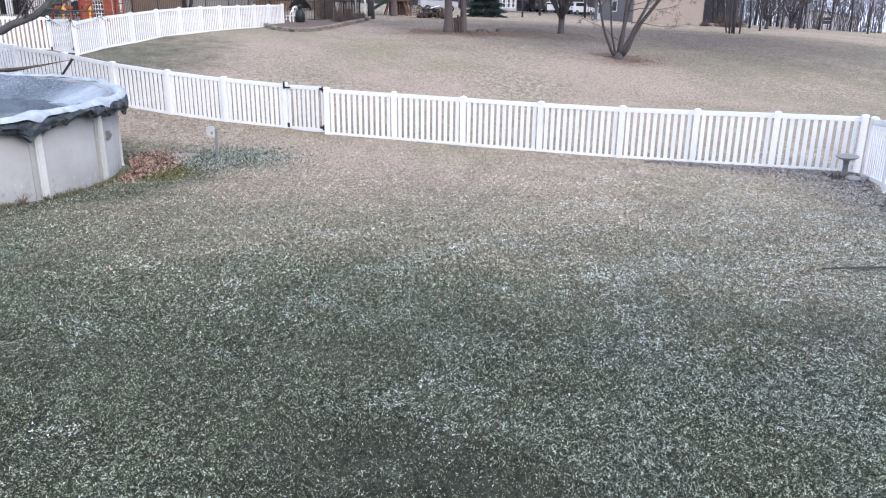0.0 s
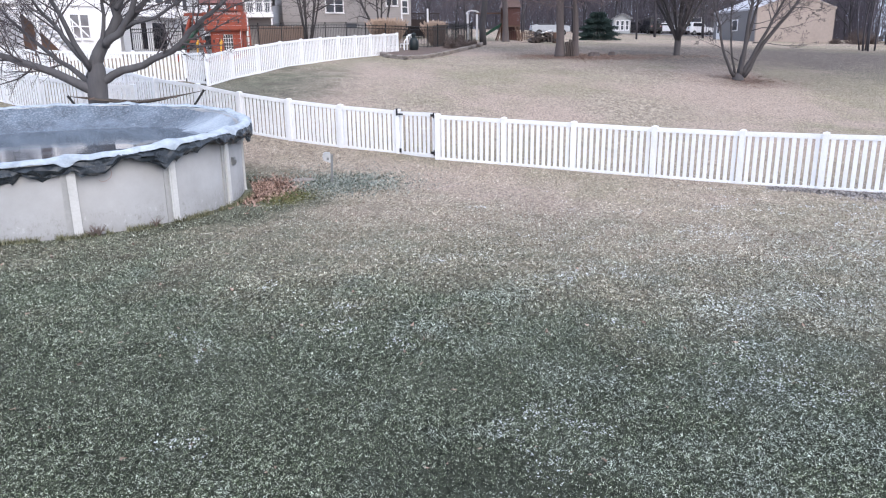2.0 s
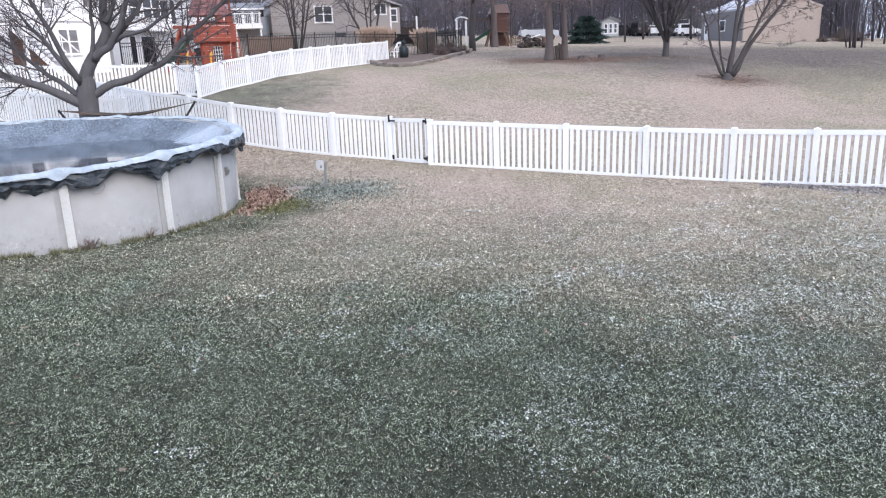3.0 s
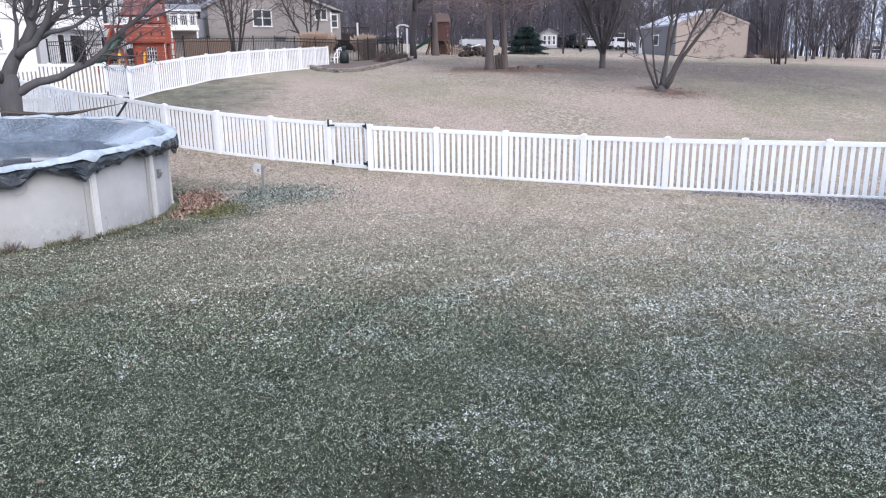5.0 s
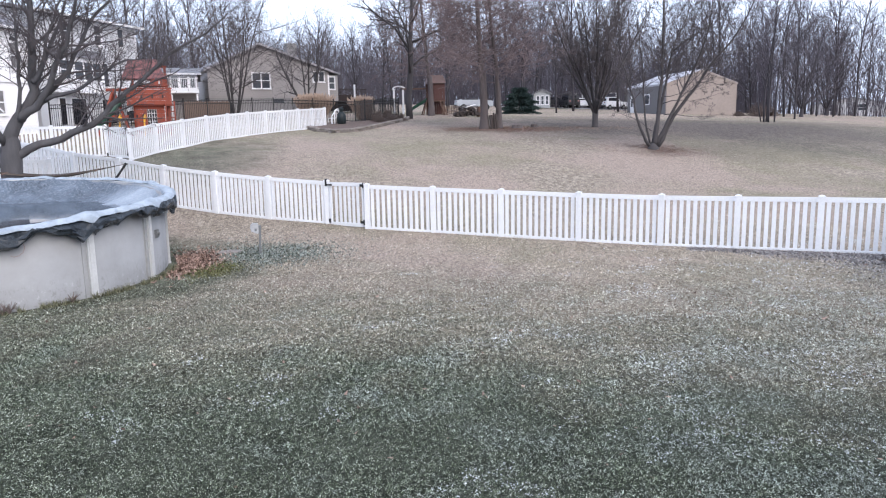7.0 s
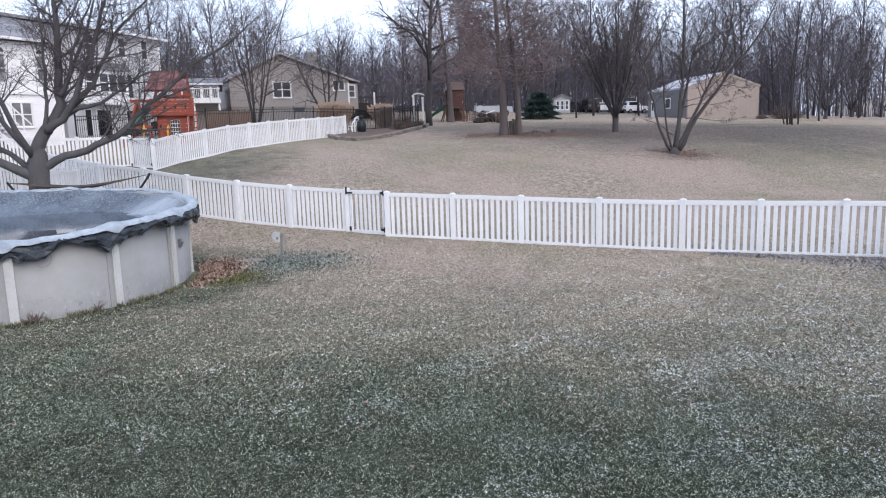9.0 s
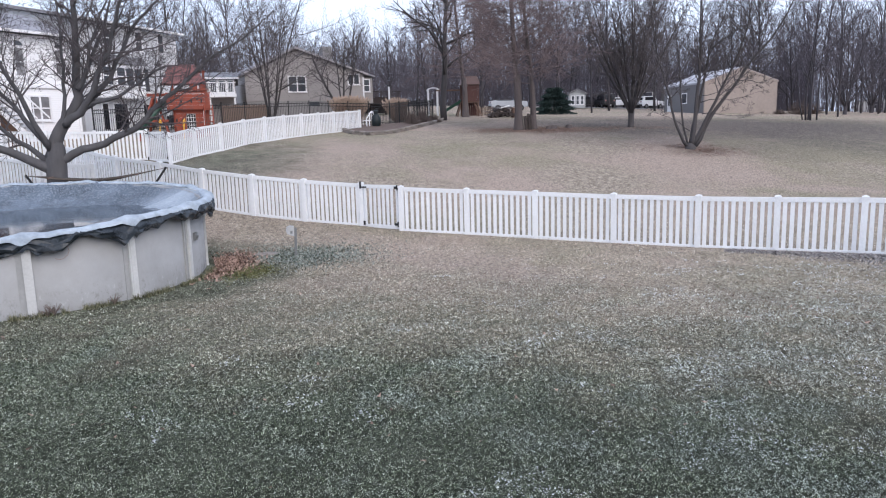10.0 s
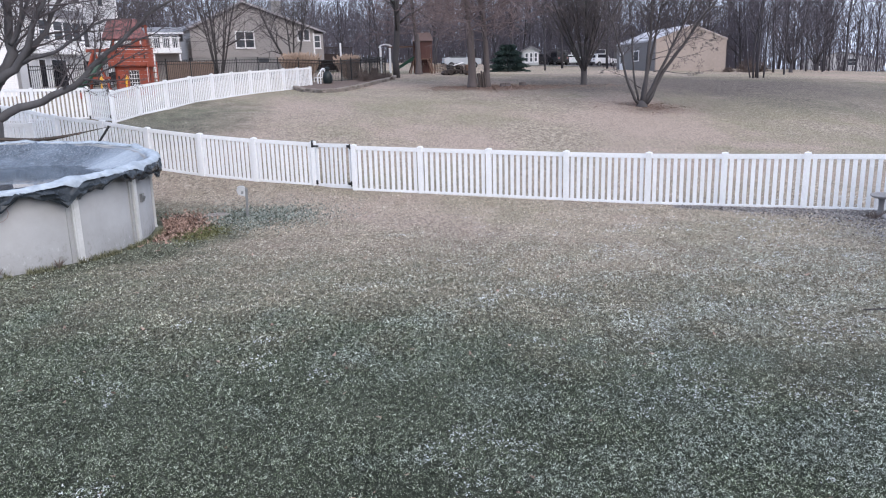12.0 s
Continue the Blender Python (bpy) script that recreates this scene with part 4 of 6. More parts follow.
build_lawn_tree()
tree("oak_tree", "bare spreading oak at the end of the stone bed", OAK, 41, 0.45, 57.0, BARK, TWIG, 1.15, 40)
clump("garden_tree", "bare many-stemmed tree in front of the tan house", 8, -12.6, 56.0, BARK, TWIG, 51, dict(OAK, levels=4, kids=(10, 7, 5), bare=(0.2, 0.15, 0.1), wander=0.09, fine=0.010), (3, 19), 9.0, 0.075, 0.35)
clump("garden_tree", "bare vase-shaped tree before the house windows", 4, -7.9, 61.5, BARK, TWIG, 52, dict(OAK, levels=4, kids=(9, 7, 5), bare=(0.35, 0.15, 0.1), wander=0.11, fine=0.010), (14, 28), 6.4, 0.12, 0.2)

# ---- the wood behind ----
def build_wood():
    rng = random.Random(77)
    kinds = []
    for s in range(6):
        a, b = grow(random.Random(100 + s), WOOD if s < 3 else dict(WOOD, angle=((18, 32), (20, 45), (25, 55)), kids=(20, 8, 7), bare=(0.10, 0.12, 0.1)))
        kinds.append((a.mesh("trunk", DARKTRUNK, True), b.mesh("crown", HAZEWOOD)))

    def stand(x, y, k, s, label):
        t = thing("wood_tree", label, "tree", pose(x, y, land(x, y) - 0.1, 0, 0, rng.uniform(0, 360)), "trees of the wood")
        t.scale = (k, k, k * rng.uniform(0.92, 1.08))
        part("trunk", kinds[s][0], DARKTRUNK, t)
        part("crown", kinds[s][1], HAZEWOOD, t)
    for x, y, k, s in [(39.8, 75.2, 0.8, 1), (36.5, 67.0, 0.62, 3), (47.4, 82.3, 0.7, 0), (48.9, 81.5, 0.75, 1), (16.3, 78.0, 0.7, 0), (4.4, 74.0, 0.8, 5)]:
        stand(x, y, k, s, "bare grey tree at the edge of the wood")
    for i in range(78):
        az = -22 + 60 * ((i + rng.random()) / 78) ** 1.05 if i % 6 else rng.uniform(4, 15)
        rho = rng.uniform(92, 170)
        x, y = polar(az, rho)
        stand(x, y, rng.uniform(0.7, 1.12) * (0.8 if -14 < az < 0 else 1.0), rng.randrange(6), "bare grey tree in the wood behind")
    for i in range(5):
        x, y = polar(23.5 + 1.9 * i + rng.uniform(-0.4, 0.4), rng.uniform(95, 125))
        stand(x, y, rng.uniform(0.85, 1.1), rng.randrange(6), "bare grey tree in the wood behind")
    low = dict(OAK, levels=4, kids=(9, 5, 4), bare=(0.12, 0.12, 0.1), wander=0.09, ratio=(0.40, 0.5, 0.5), thin=(0.35, 0.5, 0.5), fine=0.016, angle=((25, 55), (20, 50), (20, 55)), lift=(0.03, 0.05, 0.04))
    clump("wood_tree", "bare slender tree of several straight stems by the wood", 5, 29.1, 57.9, DARKTRUNK, HAZEWOOD, 65, dict(WOOD, kids=(9, 7, 6), fine=0.011), (2, 13), 9.5, 0.07, 0.9, "trees of the wood")
    for x, y, sd, n, bole in ((42.1, 76.0, 62, 9, 0.9), (53.1, 90.0, 63, 7, 0.9)):
        vase_tree("wood_tree", "bare low-limbed tree at the edge of the wood", n, x, y, DARKTRUNK, HAZEWOOD, sd, bole, 0.19, 9.0, (5, 50), "trees of the wood", low)
    # the close tangle of saplings between the trees
    b = Build()
    for i in range(8200):
        az, rho = rng.uniform(-24, 27), rng.uniform(112, 200)
        if -15 < az < -7 and i % 2:
            az = rng.uniform(-7, 24)
        if i % 9 == 0:
            az = rng.uniform(24, 36)
        x, y = polar(az, rho)
        z, h = land(x, y) - 0.2, rng.uniform(4, 14)
        lean = Vector((rng.gauss(0, 0.10), rng.gauss(0, 0.10), 1))
        p0 = Vector((x, y, z))
        p1 = p0 + lean * h * 0.55
        p2 = p1 + (lean + Vector((rng.gauss(0, 0.2), rng.gauss(0, 0.2), 0))) * h * 0.45
        b.tube([p0, p1, p2], [0.042, 0.028, 0.010], 3)
        for k in range(4):
            q = p0.lerp(p2, rng.uniform(0.35, 0.9))
            b.tube([q, q + Vector((rng.gauss(0, 0.5), rng.gauss(0, 0.5), rng.uniform(0.5, 1.2))) * h * 0.2], [0.03, 0.012], 3)
    tagged(new("undergrowth", b.mesh("undergrowth", HAZEWOOD)), "dense bare saplings filling the wood", "undergrowth", kind="stuff")


build_wood()


# ---- houses ----
def frame_from(p, q):
    """The turn and length of a wall that runs from p to q."""
    return math.degrees(math.atan2(q[1] - p[1], q[0] - p[0])), math.hypot(q[0] - p[0], q[1] - p[1])


def window(parent, x, z, w, h, y=0.0, lights=2, glass=None, bar=True, arch=False):
    """A window let into the wall plane at y, facing -y: casing, sashes, panes and sill."""
    b = Build().box(x - w / 2 - 0.09, x - w / 2, y - 0.05, y + 0.02, z - 0.09, z + h + 0.09).box(x + w / 2, x + w / 2 + 0.09, y - 0.05, y + 0.02, z - 0.09, z + h + 0.09)
    b.box(x - w / 2, x + w / 2, y - 0.05, y + 0.02, z + h, z + h + 0.09).box(x - w / 2, x + w / 2, y - 0.05, y + 0.02, z - 0.09, z)
    holder = part("window", b, TRIM, parent)
    lw = w / lights
    for i in range(lights):
        x0 = x - w / 2 + i * lw
        s = Build()
        if i:
            s.box(x0 - 0.05, x0 + 0.05, y - 0.04, y + 0.02, z, z + h)
        if bar:
            s.box(x0 + (0.05 if i else 0), x0 + lw - (0.05 if i < lights - 1 else 0), y - 0.035, y + 0.02, z + h / 2 - 0.03, z + h / 2 + 0.03)
        if s.v:
            part("sash", s, TRIM, holder)
        part("pane", Build().box(x0 + 0.02, x0 + lw - 0.02, y - 0.014, y - 0.004, z, z + h), glass or PANE, holder)
    if arch:
        r = w / 2
        half = [(x + r * math.cos(math.pi * k / 10), z + h + 0.13 + r * math.sin(math.pi * k / 10)) for k in range(11)]
        part("fanlight", Build().prism(half, y - 0.016, y - 0.004), PANE, holder, "arched fanlight")
        ring = Build()
        for k in range(10):
            a0, a1 = math.pi * k / 10, math.pi * (k + 1) / 10
            ring.prism([(x + q * math.cos(a), z + h + 0.13 + q * math.sin(a)) for q, a in ((r, a0), (r, a1), (r + 0.09, a1), (r + 0.09, a0))], y - 0.05, y + 0.02)
        part("arch_casing", ring, TRIM, holder)
    part("sill", Build().box(x - w / 2 - 0.12, x + w / 2 + 0.12, y - 0.10, y - 0.052, z - 0.13, z - 0.06), TRIM, holder)
    return holder


def gable_roof(h, w, d, eave, peak, at, over, roof_mat, board=None):
    """Two slopes over a gable end that faces -y, the ridge at x = at."""
    for sgn in (0, 1):
        k = (peak - eave) / (at if sgn == 0 else w - at)
        x0, x1 = (-over, at) if sgn == 0 else (at, w + over)
        z0 = eave - over * k if sgn == 0 else peak
        z1 = peak if sgn == 0 else eave - over * k
        part("roof", Build().prism([(x0, z0 + 0.02), (x1, z1 + 0.02), (x1, z1 + 0.2), (x0, z0 + 0.2)], -over, d + over), roof_mat, h)
        part("fascia", Build().prism([(x0, z0 + 0.0), (x1, z1 + 0.0), (x1, z1 + 0.17), (x0, z0 + 0.17)], -over - 0.03, -over - 0.002), board or TRIM, h)


def side_roof(h, x0, x1, d, eave, peak, over, roof_mat, wall_mat):
    """A roof whose eave runs along the front."""
    r = Build()
    lo, hi = x0 - over, x1 + over
    r.v = [Vector(p) for p in ((lo, -over, eave), (hi, -over, eave), (hi, d / 2, peak), (lo, d / 2, peak), (hi, d + over, eave), (lo, d + over, eave),
                               (lo, -over, eave + 0.16), (hi, -over, eave + 0.16), (hi, d / 2, peak + 0.2), (lo, d / 2, peak + 0.2), (hi, d + over, eave + 0.16), (lo, d + over, eave + 0.16))]
    r.f = [(6, 7, 8, 9), (9, 8, 10, 11), (0, 3, 2, 1), (3, 5, 4, 2), (0, 1, 7, 6), (4, 5, 11, 10), (0, 6, 9, 3), (3, 9, 11, 5), (1, 2, 8, 7), (2, 4, 10, 8)]
    part("roof", r, roof_mat, h)
    for x in (x0, x1 - 0.15):
        g = Build()
        g.v = [Vector(p) for xx in (x, x + 0.15) for p in ((xx, 0.02, eave - 0.05), (xx, d - 0.02, eave - 0.05), (xx, d / 2, peak - 0.02))]
        g.f = [(0, 2, 1), (3, 4, 5), (0, 3, 5, 2), (1, 2, 5, 4), (0, 1, 4, 3)]
        part("gable_wall", g, wall_mat, h)
    part("gutter", Build().box(lo, hi, -over - 0.12, -over - 0.002, eave + 0.02, eave + 0.15), TRIM, h, "white gutter")


def railing(h, x0, x1, y, z, height=0.95, mat=None):
    b = Build().box(x0, x1, y - 0.03, y + 0.03, z + height - 0.06, z + height).box(x0, x1, y - 0.02, y + 0.02, z + 0.08, z + 0.13)
    n = max(2, int((x1 - x0) / 0.13))
    for i in range(1, n):
        x = x0 + (x1 - x0) * i / n
        b.box(x - 0.016, x + 0.016, y - 0.016, y + 0.016, z + 0.13, z + height - 0.06)
    part("railing", b, mat or TRIM, h)


def stairs(h, x0, z0, x1, z1, y0, y1, mat):
    n = max(3, round(abs(z1 - z0) / 0.19))
    for i in range(n):
        xa, xb = x0 + (x1 - x0) * i / n, x0 + (x1 - x0) * (i + 1) / n
        z = z0 + (z1 - z0) * (i + 1) / n
        part("tread", Build().box(min(xa, xb) - 0.02, max(xa, xb) + 0.02, y0, y1, z - 0.05, z), mat, h)
    for y in (y0, y1 - 0.05):
        part("stringer", Build().prism([(x0, z0 - 0.22), (x1, z1 - 0.22), (x1, z1), (x0, z0)], y - 0.004, y + 0.05), mat, h)
        part("handrail", Build().prism([(x0, z0 + 0.9), (x1, z1 + 0.9), (x1, z1 + 0.98), (x0, z0 + 0.98)], y, y + 0.05), mat, h)
        for i in range(1, n, 2):
            x = x0 + (x1 - x0) * i / n
            z = z0 + (z1 - z0) * i / n
            part("baluster", Build().box(x - 0.02, x + 0.02, y + 0.005, y + 0.045, z, z + 0.91), mat, h)


def build_tan_house():
    p, q = (-16.5, 63.9), (-6.78, 68.68)
    ang, w = frame_from(p, q)
    h = thing("house", "tan lap-sided house with a low gable and white windows", "house", pose(p[0], p[1], 0, 0, 0, ang))
    part("wall", Build().prism([(0, 5.5), (w, 5.5), (w, 7.85), (4.45, 10.0), (0, 7.85)], 0, 10), TANSIDING, h)
    part("foundation", Build().box(0.04, w - 0.04, 0.05, 9.9, 2.9, 5.5), CONCRETE, h, "grey concrete foundation")
    gable_roof(h, w, 10, 7.85, 10.0, 4.45, 0.35, SHINGLE, TANFASCIA)
    window(h, 4.55, 6.35, 1.5, 1.25)
    window(h, 9.85, 6.98, 1.0, 0.82, bar=False)
    part("basement_window", Build().box(5.6, 6.5, 0.02, 0.06, 5.05, 5.4), PANE, h)
    part("chimney", Build().box(8.0, 8.9, 3.0, 3.8, 8.6, 10.5).box(7.95, 8.95, 2.95, 3.85, 10.5, 10.6), CONCRETE, h, "pale masonry chimney")
    wing = Build().box(w, w + 1.7, 2.2, 8.0, 5.3, 7.7)
    part("side_wing", wing, TANSIDING, h)
    part("wing_roof", Build().prism([(w - 0.1, 8.3), (w + 1.9, 7.75), (w + 1.9, 7.88), (w - 0.1, 8.5)], 1.9, 8.3), SHINGLE, h)
    window(h, w + 1.05, 6.45, 0.62, 1.05, y=2.2, lights=1)
    part("corner_board", Build().box(w - 0.12, w + 0.02, -0.025, 0.02, 5.5, 7.6), TRIM, h)
    deck = Build().box(w + 1.75, w + 5.0, 3.0, 6.5, 5.25, 5.5)
    for x in (1.8, 3.3, 4.8):
        deck.box(w + x, w + x + 0.16, 3.1, 3.26, 3.4, 5.25)
    deck.box(w + 1.75, w + 5.0, 5.0, 5.08, 4.4, 6.0)
    part("wing_deck", deck, DARKDECK, h, "dark brown timber deck")
    part("deck_post", Build().box(w + 3.6, w + 3.74, 2.8, 2.94, 4.6, 6.9), TRIM, h, "white deck post")
    railing(h, w + 1.75, w + 5.0, 3.0, 5.5, 1.0, DARKDECK)


def build_white_house():
    p, q = (-21.57, 37.21), (-19.95, 40.35)
    ang, _ = frame_from(p, q)
    h = thing("house", "white two-storey house with arched upper windows", "house", pose(p[0], p[1], 0, 0, 0, ang))
    part("wall", Build().box(-9, 4.0, 0, 9, 2.0, 5.45).box(-9, 4.0, -0.02, 9, 5.6, 8.1), WHITESIDING, h)
    part("belt_board", Build().box(-9.05, 4.05, -0.10, 9, 5.45, 5.6), TRIM, h)
    side_roof(h, -9, 4.0, 9, 8.1, 9.6, 0.45, SHINGLE, WHITESIDING)
    window(h, 1.72, 3.85, 1.05, 1.15, glass=BLIND)
    window(h, 0.86, 6.05, 0.48, 1.35, y=-0.02, lights=1, glass=BLIND, arch=True)
    window(h, 3.05, 6.2, 0.42, 1.25, y=-0.02, lights=1, glass=BLIND, arch=True)
    part("corner_board", Build().box(3.88, 4.03, -0.045, 0.1, 2.0, 5.45), TRIM, h)
    part("deck_floor", Build().box(-7.6, -2.3, -3.0, -0.1, 5.2, 5.4), TRIM, h, "white painted deck")
    for x in (-7.4, -5.0, -2.5):
        part("deck_post", Build().box(x, x + 0.14, -2.95, -2.8, 1.6, 5.2), TRIM, h)
    railing(h, -7.6, -2.3, -2.95, 5.4)
    stairs(h, -2.3, 5.3, 0.3, 2.9, -2.7, -1.7, TRIM)
    part("under_stair", Build().prism([(-2.3, 2.2), (0.0, 2.6), (-2.3, 4.95)], -1.55, -1.5), BROWNWOOD, h, "dark boarding under the stair")


def build_grey_house():
    p, q = (-21.14, 44.22), (-18.39, 52.91)
    ang, w = frame_from(p, q)
    h = thing("house", "grey lap-sided three-level house with bay and rear deck", "house", pose(p[0], p[1], 0, 0, 0, ang))
    part("wall", Build().box(0, w, 0, 10, 2.6, 9.7), GREYSIDING, h)
    side_roof(h, 0, w, 10, 9.7, 10.7, 0.4, SHINGLE, GREYSIDING)
    bay = Build().prism([(0.75, 5.2), (4.75, 5.2), (4.75, 7.3), (0.75, 7.3)], -0.7, -0.002)
    part("bay", bay, WHITESIDING, h)
    part("bay_roof", Build().prism([(0.55, 7.3), (4.95, 7.3), (4.5, 7.75), (1.0, 7.75)], -0.9, -0.002), SHINGLE, h)
    window(h, 1.45, 6.0, 0.8, 1.05, y=-0.702, lights=1)
    window(h, 3.35, 6.0, 2.3, 1.05, y=-0.702, lights=3)
    for x, z, ww, hh in ((2.4, 8.4, 0.6, 1.0), (5.3, 8.35, 0.6, 1.15), (7.5, 8.4, 0.55, 1.15)):
        window(h, x, z, ww, hh, lights=1)
    door = part("sliding_door", Build().box(5.05, 5.95, -0.05, 0.02, 5.75, 7.2), BLACKMETAL, h, "dark deck door")
    part("pane", Build().box(5.12, 5.88, -0.06, -0.052, 5.85, 7.1), PANE, door)
    part("deck_floor", Build().box(4.6, 8.6, -2.4, -0.72, 5.4, 5.65), TRIM, h, "white deck edge")
    railing(h, 4.6, 8.6, -2.38, 5.65)
    for x in (4.7, 8.4):
        part("deck_post", Build().box(x, x + 0.15, -2.35, -2.2, 2.8, 5.4), TRIM, h)
    for x0, x1 in ((1.5, 1.95), (2.5, 3.65), (5.2, 6.4)):
        pd = part("patio_door", Build().box(x0 - 0.08, x1 + 0.08, -0.04, 0.02, 3.3, 4.95), TRIM, h)
        part("pane", Build().box(x0, x1, -0.055, -0.042, 3.3, 4.87), CARGLASS, pd)
    part("corner_board", Build().box(w - 0.12, w + 0.02, -0.02, 0.1, 2.6, 9.7), TRIM, h)
    terrace = tagged(part("terrace", Build().box(-1.0, 12.0, -6.0, -0.05, 2.2, 3.15), CONCRETE, None, m=pose(p[0], p[1], 0, 0, 0, ang)), "pale concrete patio behind the grey house", "patio", kind="structure")
    for x, y in ((1.2, -3.4), (3.0, -4.2), (4.0, -3.0), (0.4, -4.6)):
        s = thing("patio_seat", "dark patio armchair on the concrete", "chair", pose(p[0], p[1], 3.15, 0, 0, ang) @ pose(x, y, 0, 0, 0, random.uniform(0, 360)), "patio furniture")
        part("seat", Build().box(-0.3, 0.3, -0.3, 0.3, 0.32, 0.42), BLACKMETAL, s)
        part("backrest", Build().box(-0.3, 0.3, 0.24, 0.3, 0.42, 0.9), BLACKMETAL, s)
        for lx in (-0.28, 0.24):
            for ly in (-0.28, 0.24):
                part("leg", Build().box(lx, lx + 0.04, ly, ly + 0.04, 0, 0.32), BLACKMETAL, s)


def build_deck_house():
    p = (-17.43, 57.42)
    h = thing("house", "grey-tan house with a glazed porch and white stair", "house", pose(p[0], p[1], 0, 0, 0, 15.5))
    part("wall", Build().box(-5, 1.75, 0.0, 8, 3.0, 6.95), TANSIDING, h)
    side_roof(h, -5, 1.75, 8, 6.95, 7.6, 0.3, GREYCLAD, TANSIDING)
    part("deck_floor", Build().box(-0.3, 1.8, -1.8, -0.02, 5.55, 5.8), TRIM, h, "white deck")
    window(h, 0.1, 6.0, 0.5, 0.85, lights=1, bar=False)
    window(h, 0.78, 6.0, 0.52, 0.85, lights=1, bar=False)
    window(h, 1.4, 6.0, 0.4, 0.85, lights=1, bar=False)
    railing(h, -0.3, 1.8, -1.78, 5.8, 0.85)
    for x in (-0.2, 1.6):
        part("deck_post", Build().box(x, x + 0.12, -1.75, -1.62, 3.2, 5.5), TRIM, h)
    stairs(h, -0.3, 5.8, -2.2, 3.8, -1.7, -0.8, TRIM)


def build_shed():
    c, e = (27.24, 75.3), (35.04, 76.1)
    ang, w = frame_from(c, e)
    h = thing("outbuilding", "beige and grey metal-clad outbuilding with a frosted roof", "shed", pose(c[0], c[1], 0, 0, 0, ang))
    d = 10.0
    part("gable_wall", Build().prism([(0, 3.0), (w, 3.0), (w, 6.5), (w / 2, 7.9), (0, 6.5)], 0, 0.2), BEIGESIDING, h, "beige gable wall")
    part("long_wall", Build().box(0, 0.2, 0.202, d, 3.0, 6.5), GREYCLAD, h, "grey side wall")
    part("back_wall", Build().box(w - 0.2, w, 0.202, d, 3.0, 6.5).box(0.2, w - 0.2, d - 0.2, d, 3.0, 6.5), GREYCLAD, h)
    gable_roof(h, w, d, 6.5, 7.9, w / 2, 0.06, FROSTROOF, BEIGESIDING)
    dr = part("door", Build().box(-0.05, -0.002, d - 1.9, d - 0.95, 3.5, 5.7), TRIM, h, "white door with a glass light")
    part("pane", Build().box(-0.065, -0.052, d - 1.65, d - 1.2, 4.5, 5.4), PANE, dr)
    wi = part("window", Build().box(-0.05, -0.002, 4.0, 5.3, 4.6, 5.75), TRIM, h)
    part("pane", Build().box(-0.065, -0.052, 4.1, 5.2, 4.7, 5.65), PANE, wi)
    for x in (0.02, w - 0.12):
        part("corner_trim", Build().box(x, x + 0.1, -0.03, -0.002, 3.0, 6.4), BEIGESIDING, h)


FROSTROOF = worn("frosted_metal_roof", (0.40, 0.40, 0.43), (0.27, 0.27, 0.29), 0.7, 4, 0.5, 0.6, relief=0.1)
build_tan_house()
build_white_house()
build_grey_house()
build_deck_house()
build_shed()


# ---- the neighbour's garden ----
def bar_fence(label, pts, height=1.5):
    """A black metal fence: posts with ball caps, two rails, thin bars panel by panel."""
    f = thing("metal_fence", label, "fence", group="black metal fence")
    for (x0, y0), (x1, y1) in zip(pts, pts[1:]):
        L = math.hypot(x1 - x0, y1 - y0)
        n = max(1, round(L / 1.85))
        for i in range(n):
            xa, ya = x0 + (x1 - x0) * i / n, y0 + (y1 - y0) * i / n
            xb, yb = x0 + (x1 - x0) * (i + 1) / n, y0 + (y1 - y0) * (i + 1) / n
            za, zb = land(xa, ya), land(xb, yb)
            part("post", Build().box(-0.035, 0.035, -0.035, 0.035, -0.2, height + 0.08).box(-0.045, 0.045, -0.045, 0.045, height + 0.08, height + 0.12), BLACKMETAL, f, m=pose(xa, ya, za))
            for z in (0.15, height - 0.25, height - 0.06):
                part("rail", Build().tube([(xa, ya, za + z), (xb, yb, zb + z)], 0.022, 4), BLACKMETAL, f)
            s = Build()
            m = max(3, int(L / n / 0.125))
            for k in range(1, m):
                t = k / m
                x, y, z = xa + (xb - xa) * t, ya + (yb - ya) * t, za + (zb - za) * t
                s.box(x - 0.011, x + 0.011, y - 0.011, y + 0.011, z + 0.05, z + height)
            part("bar_infill", s, BLACKMETAL, f)["kind"] = "stuff"


bar_fence("black metal bar fence round the raised garden", [(-19.9, 42.6), (-14.9, 50.9), (-9.5, 54.6), (-3.36, 51.2)])
bar_fence("black metal bar fence along the stone bed", [(-3.36, 51.2), (-0.4, 59.5), (-2.6, 63.5)])


def board_fence(label, p, q, height, mat, gap=0.0):
    f = thing("board_fence", label, "fence")
    L = math.hypot(q[0] - p[0], q[1] - p[1])
    n = int(L / 0.16)
    ang = math.degrees(math.atan2(q[1] - p[1], q[0] - p[0]))
    for i in range(n):
        t = (i + 0.5) / n
        x, y = p[0] + (q[0] - p[0]) * t, p[1] + (q[1] - p[1]) * t
        part("board", Build().box(-0.076, 0.076, -0.012, 0.012, -0.1, height * random.uniform(0.97, 1.02)), mat, f, m=pose(x, y, land(x, y), 0, 0, ang))
    for z in (0.3, height - 0.3):
        x0, y0, x1, y1 = p[0], p[1], q[0], q[1]
        part("rail", Build().box(0, L, 0.014, 0.06, z, z + 0.09), mat, f, m=pose(p[0], p[1], land(*p), 0, 0, ang))


board_fence("tan timber board fence behind the metal fence", (-15.4, 52.4), (-12.6, 54.6), 1.35, TANWOOD)
board_fence("brown timber board screen by the garden corner", (-3.1, 53.2), (-2.3, 55.4), 1.5, TANWOOD)


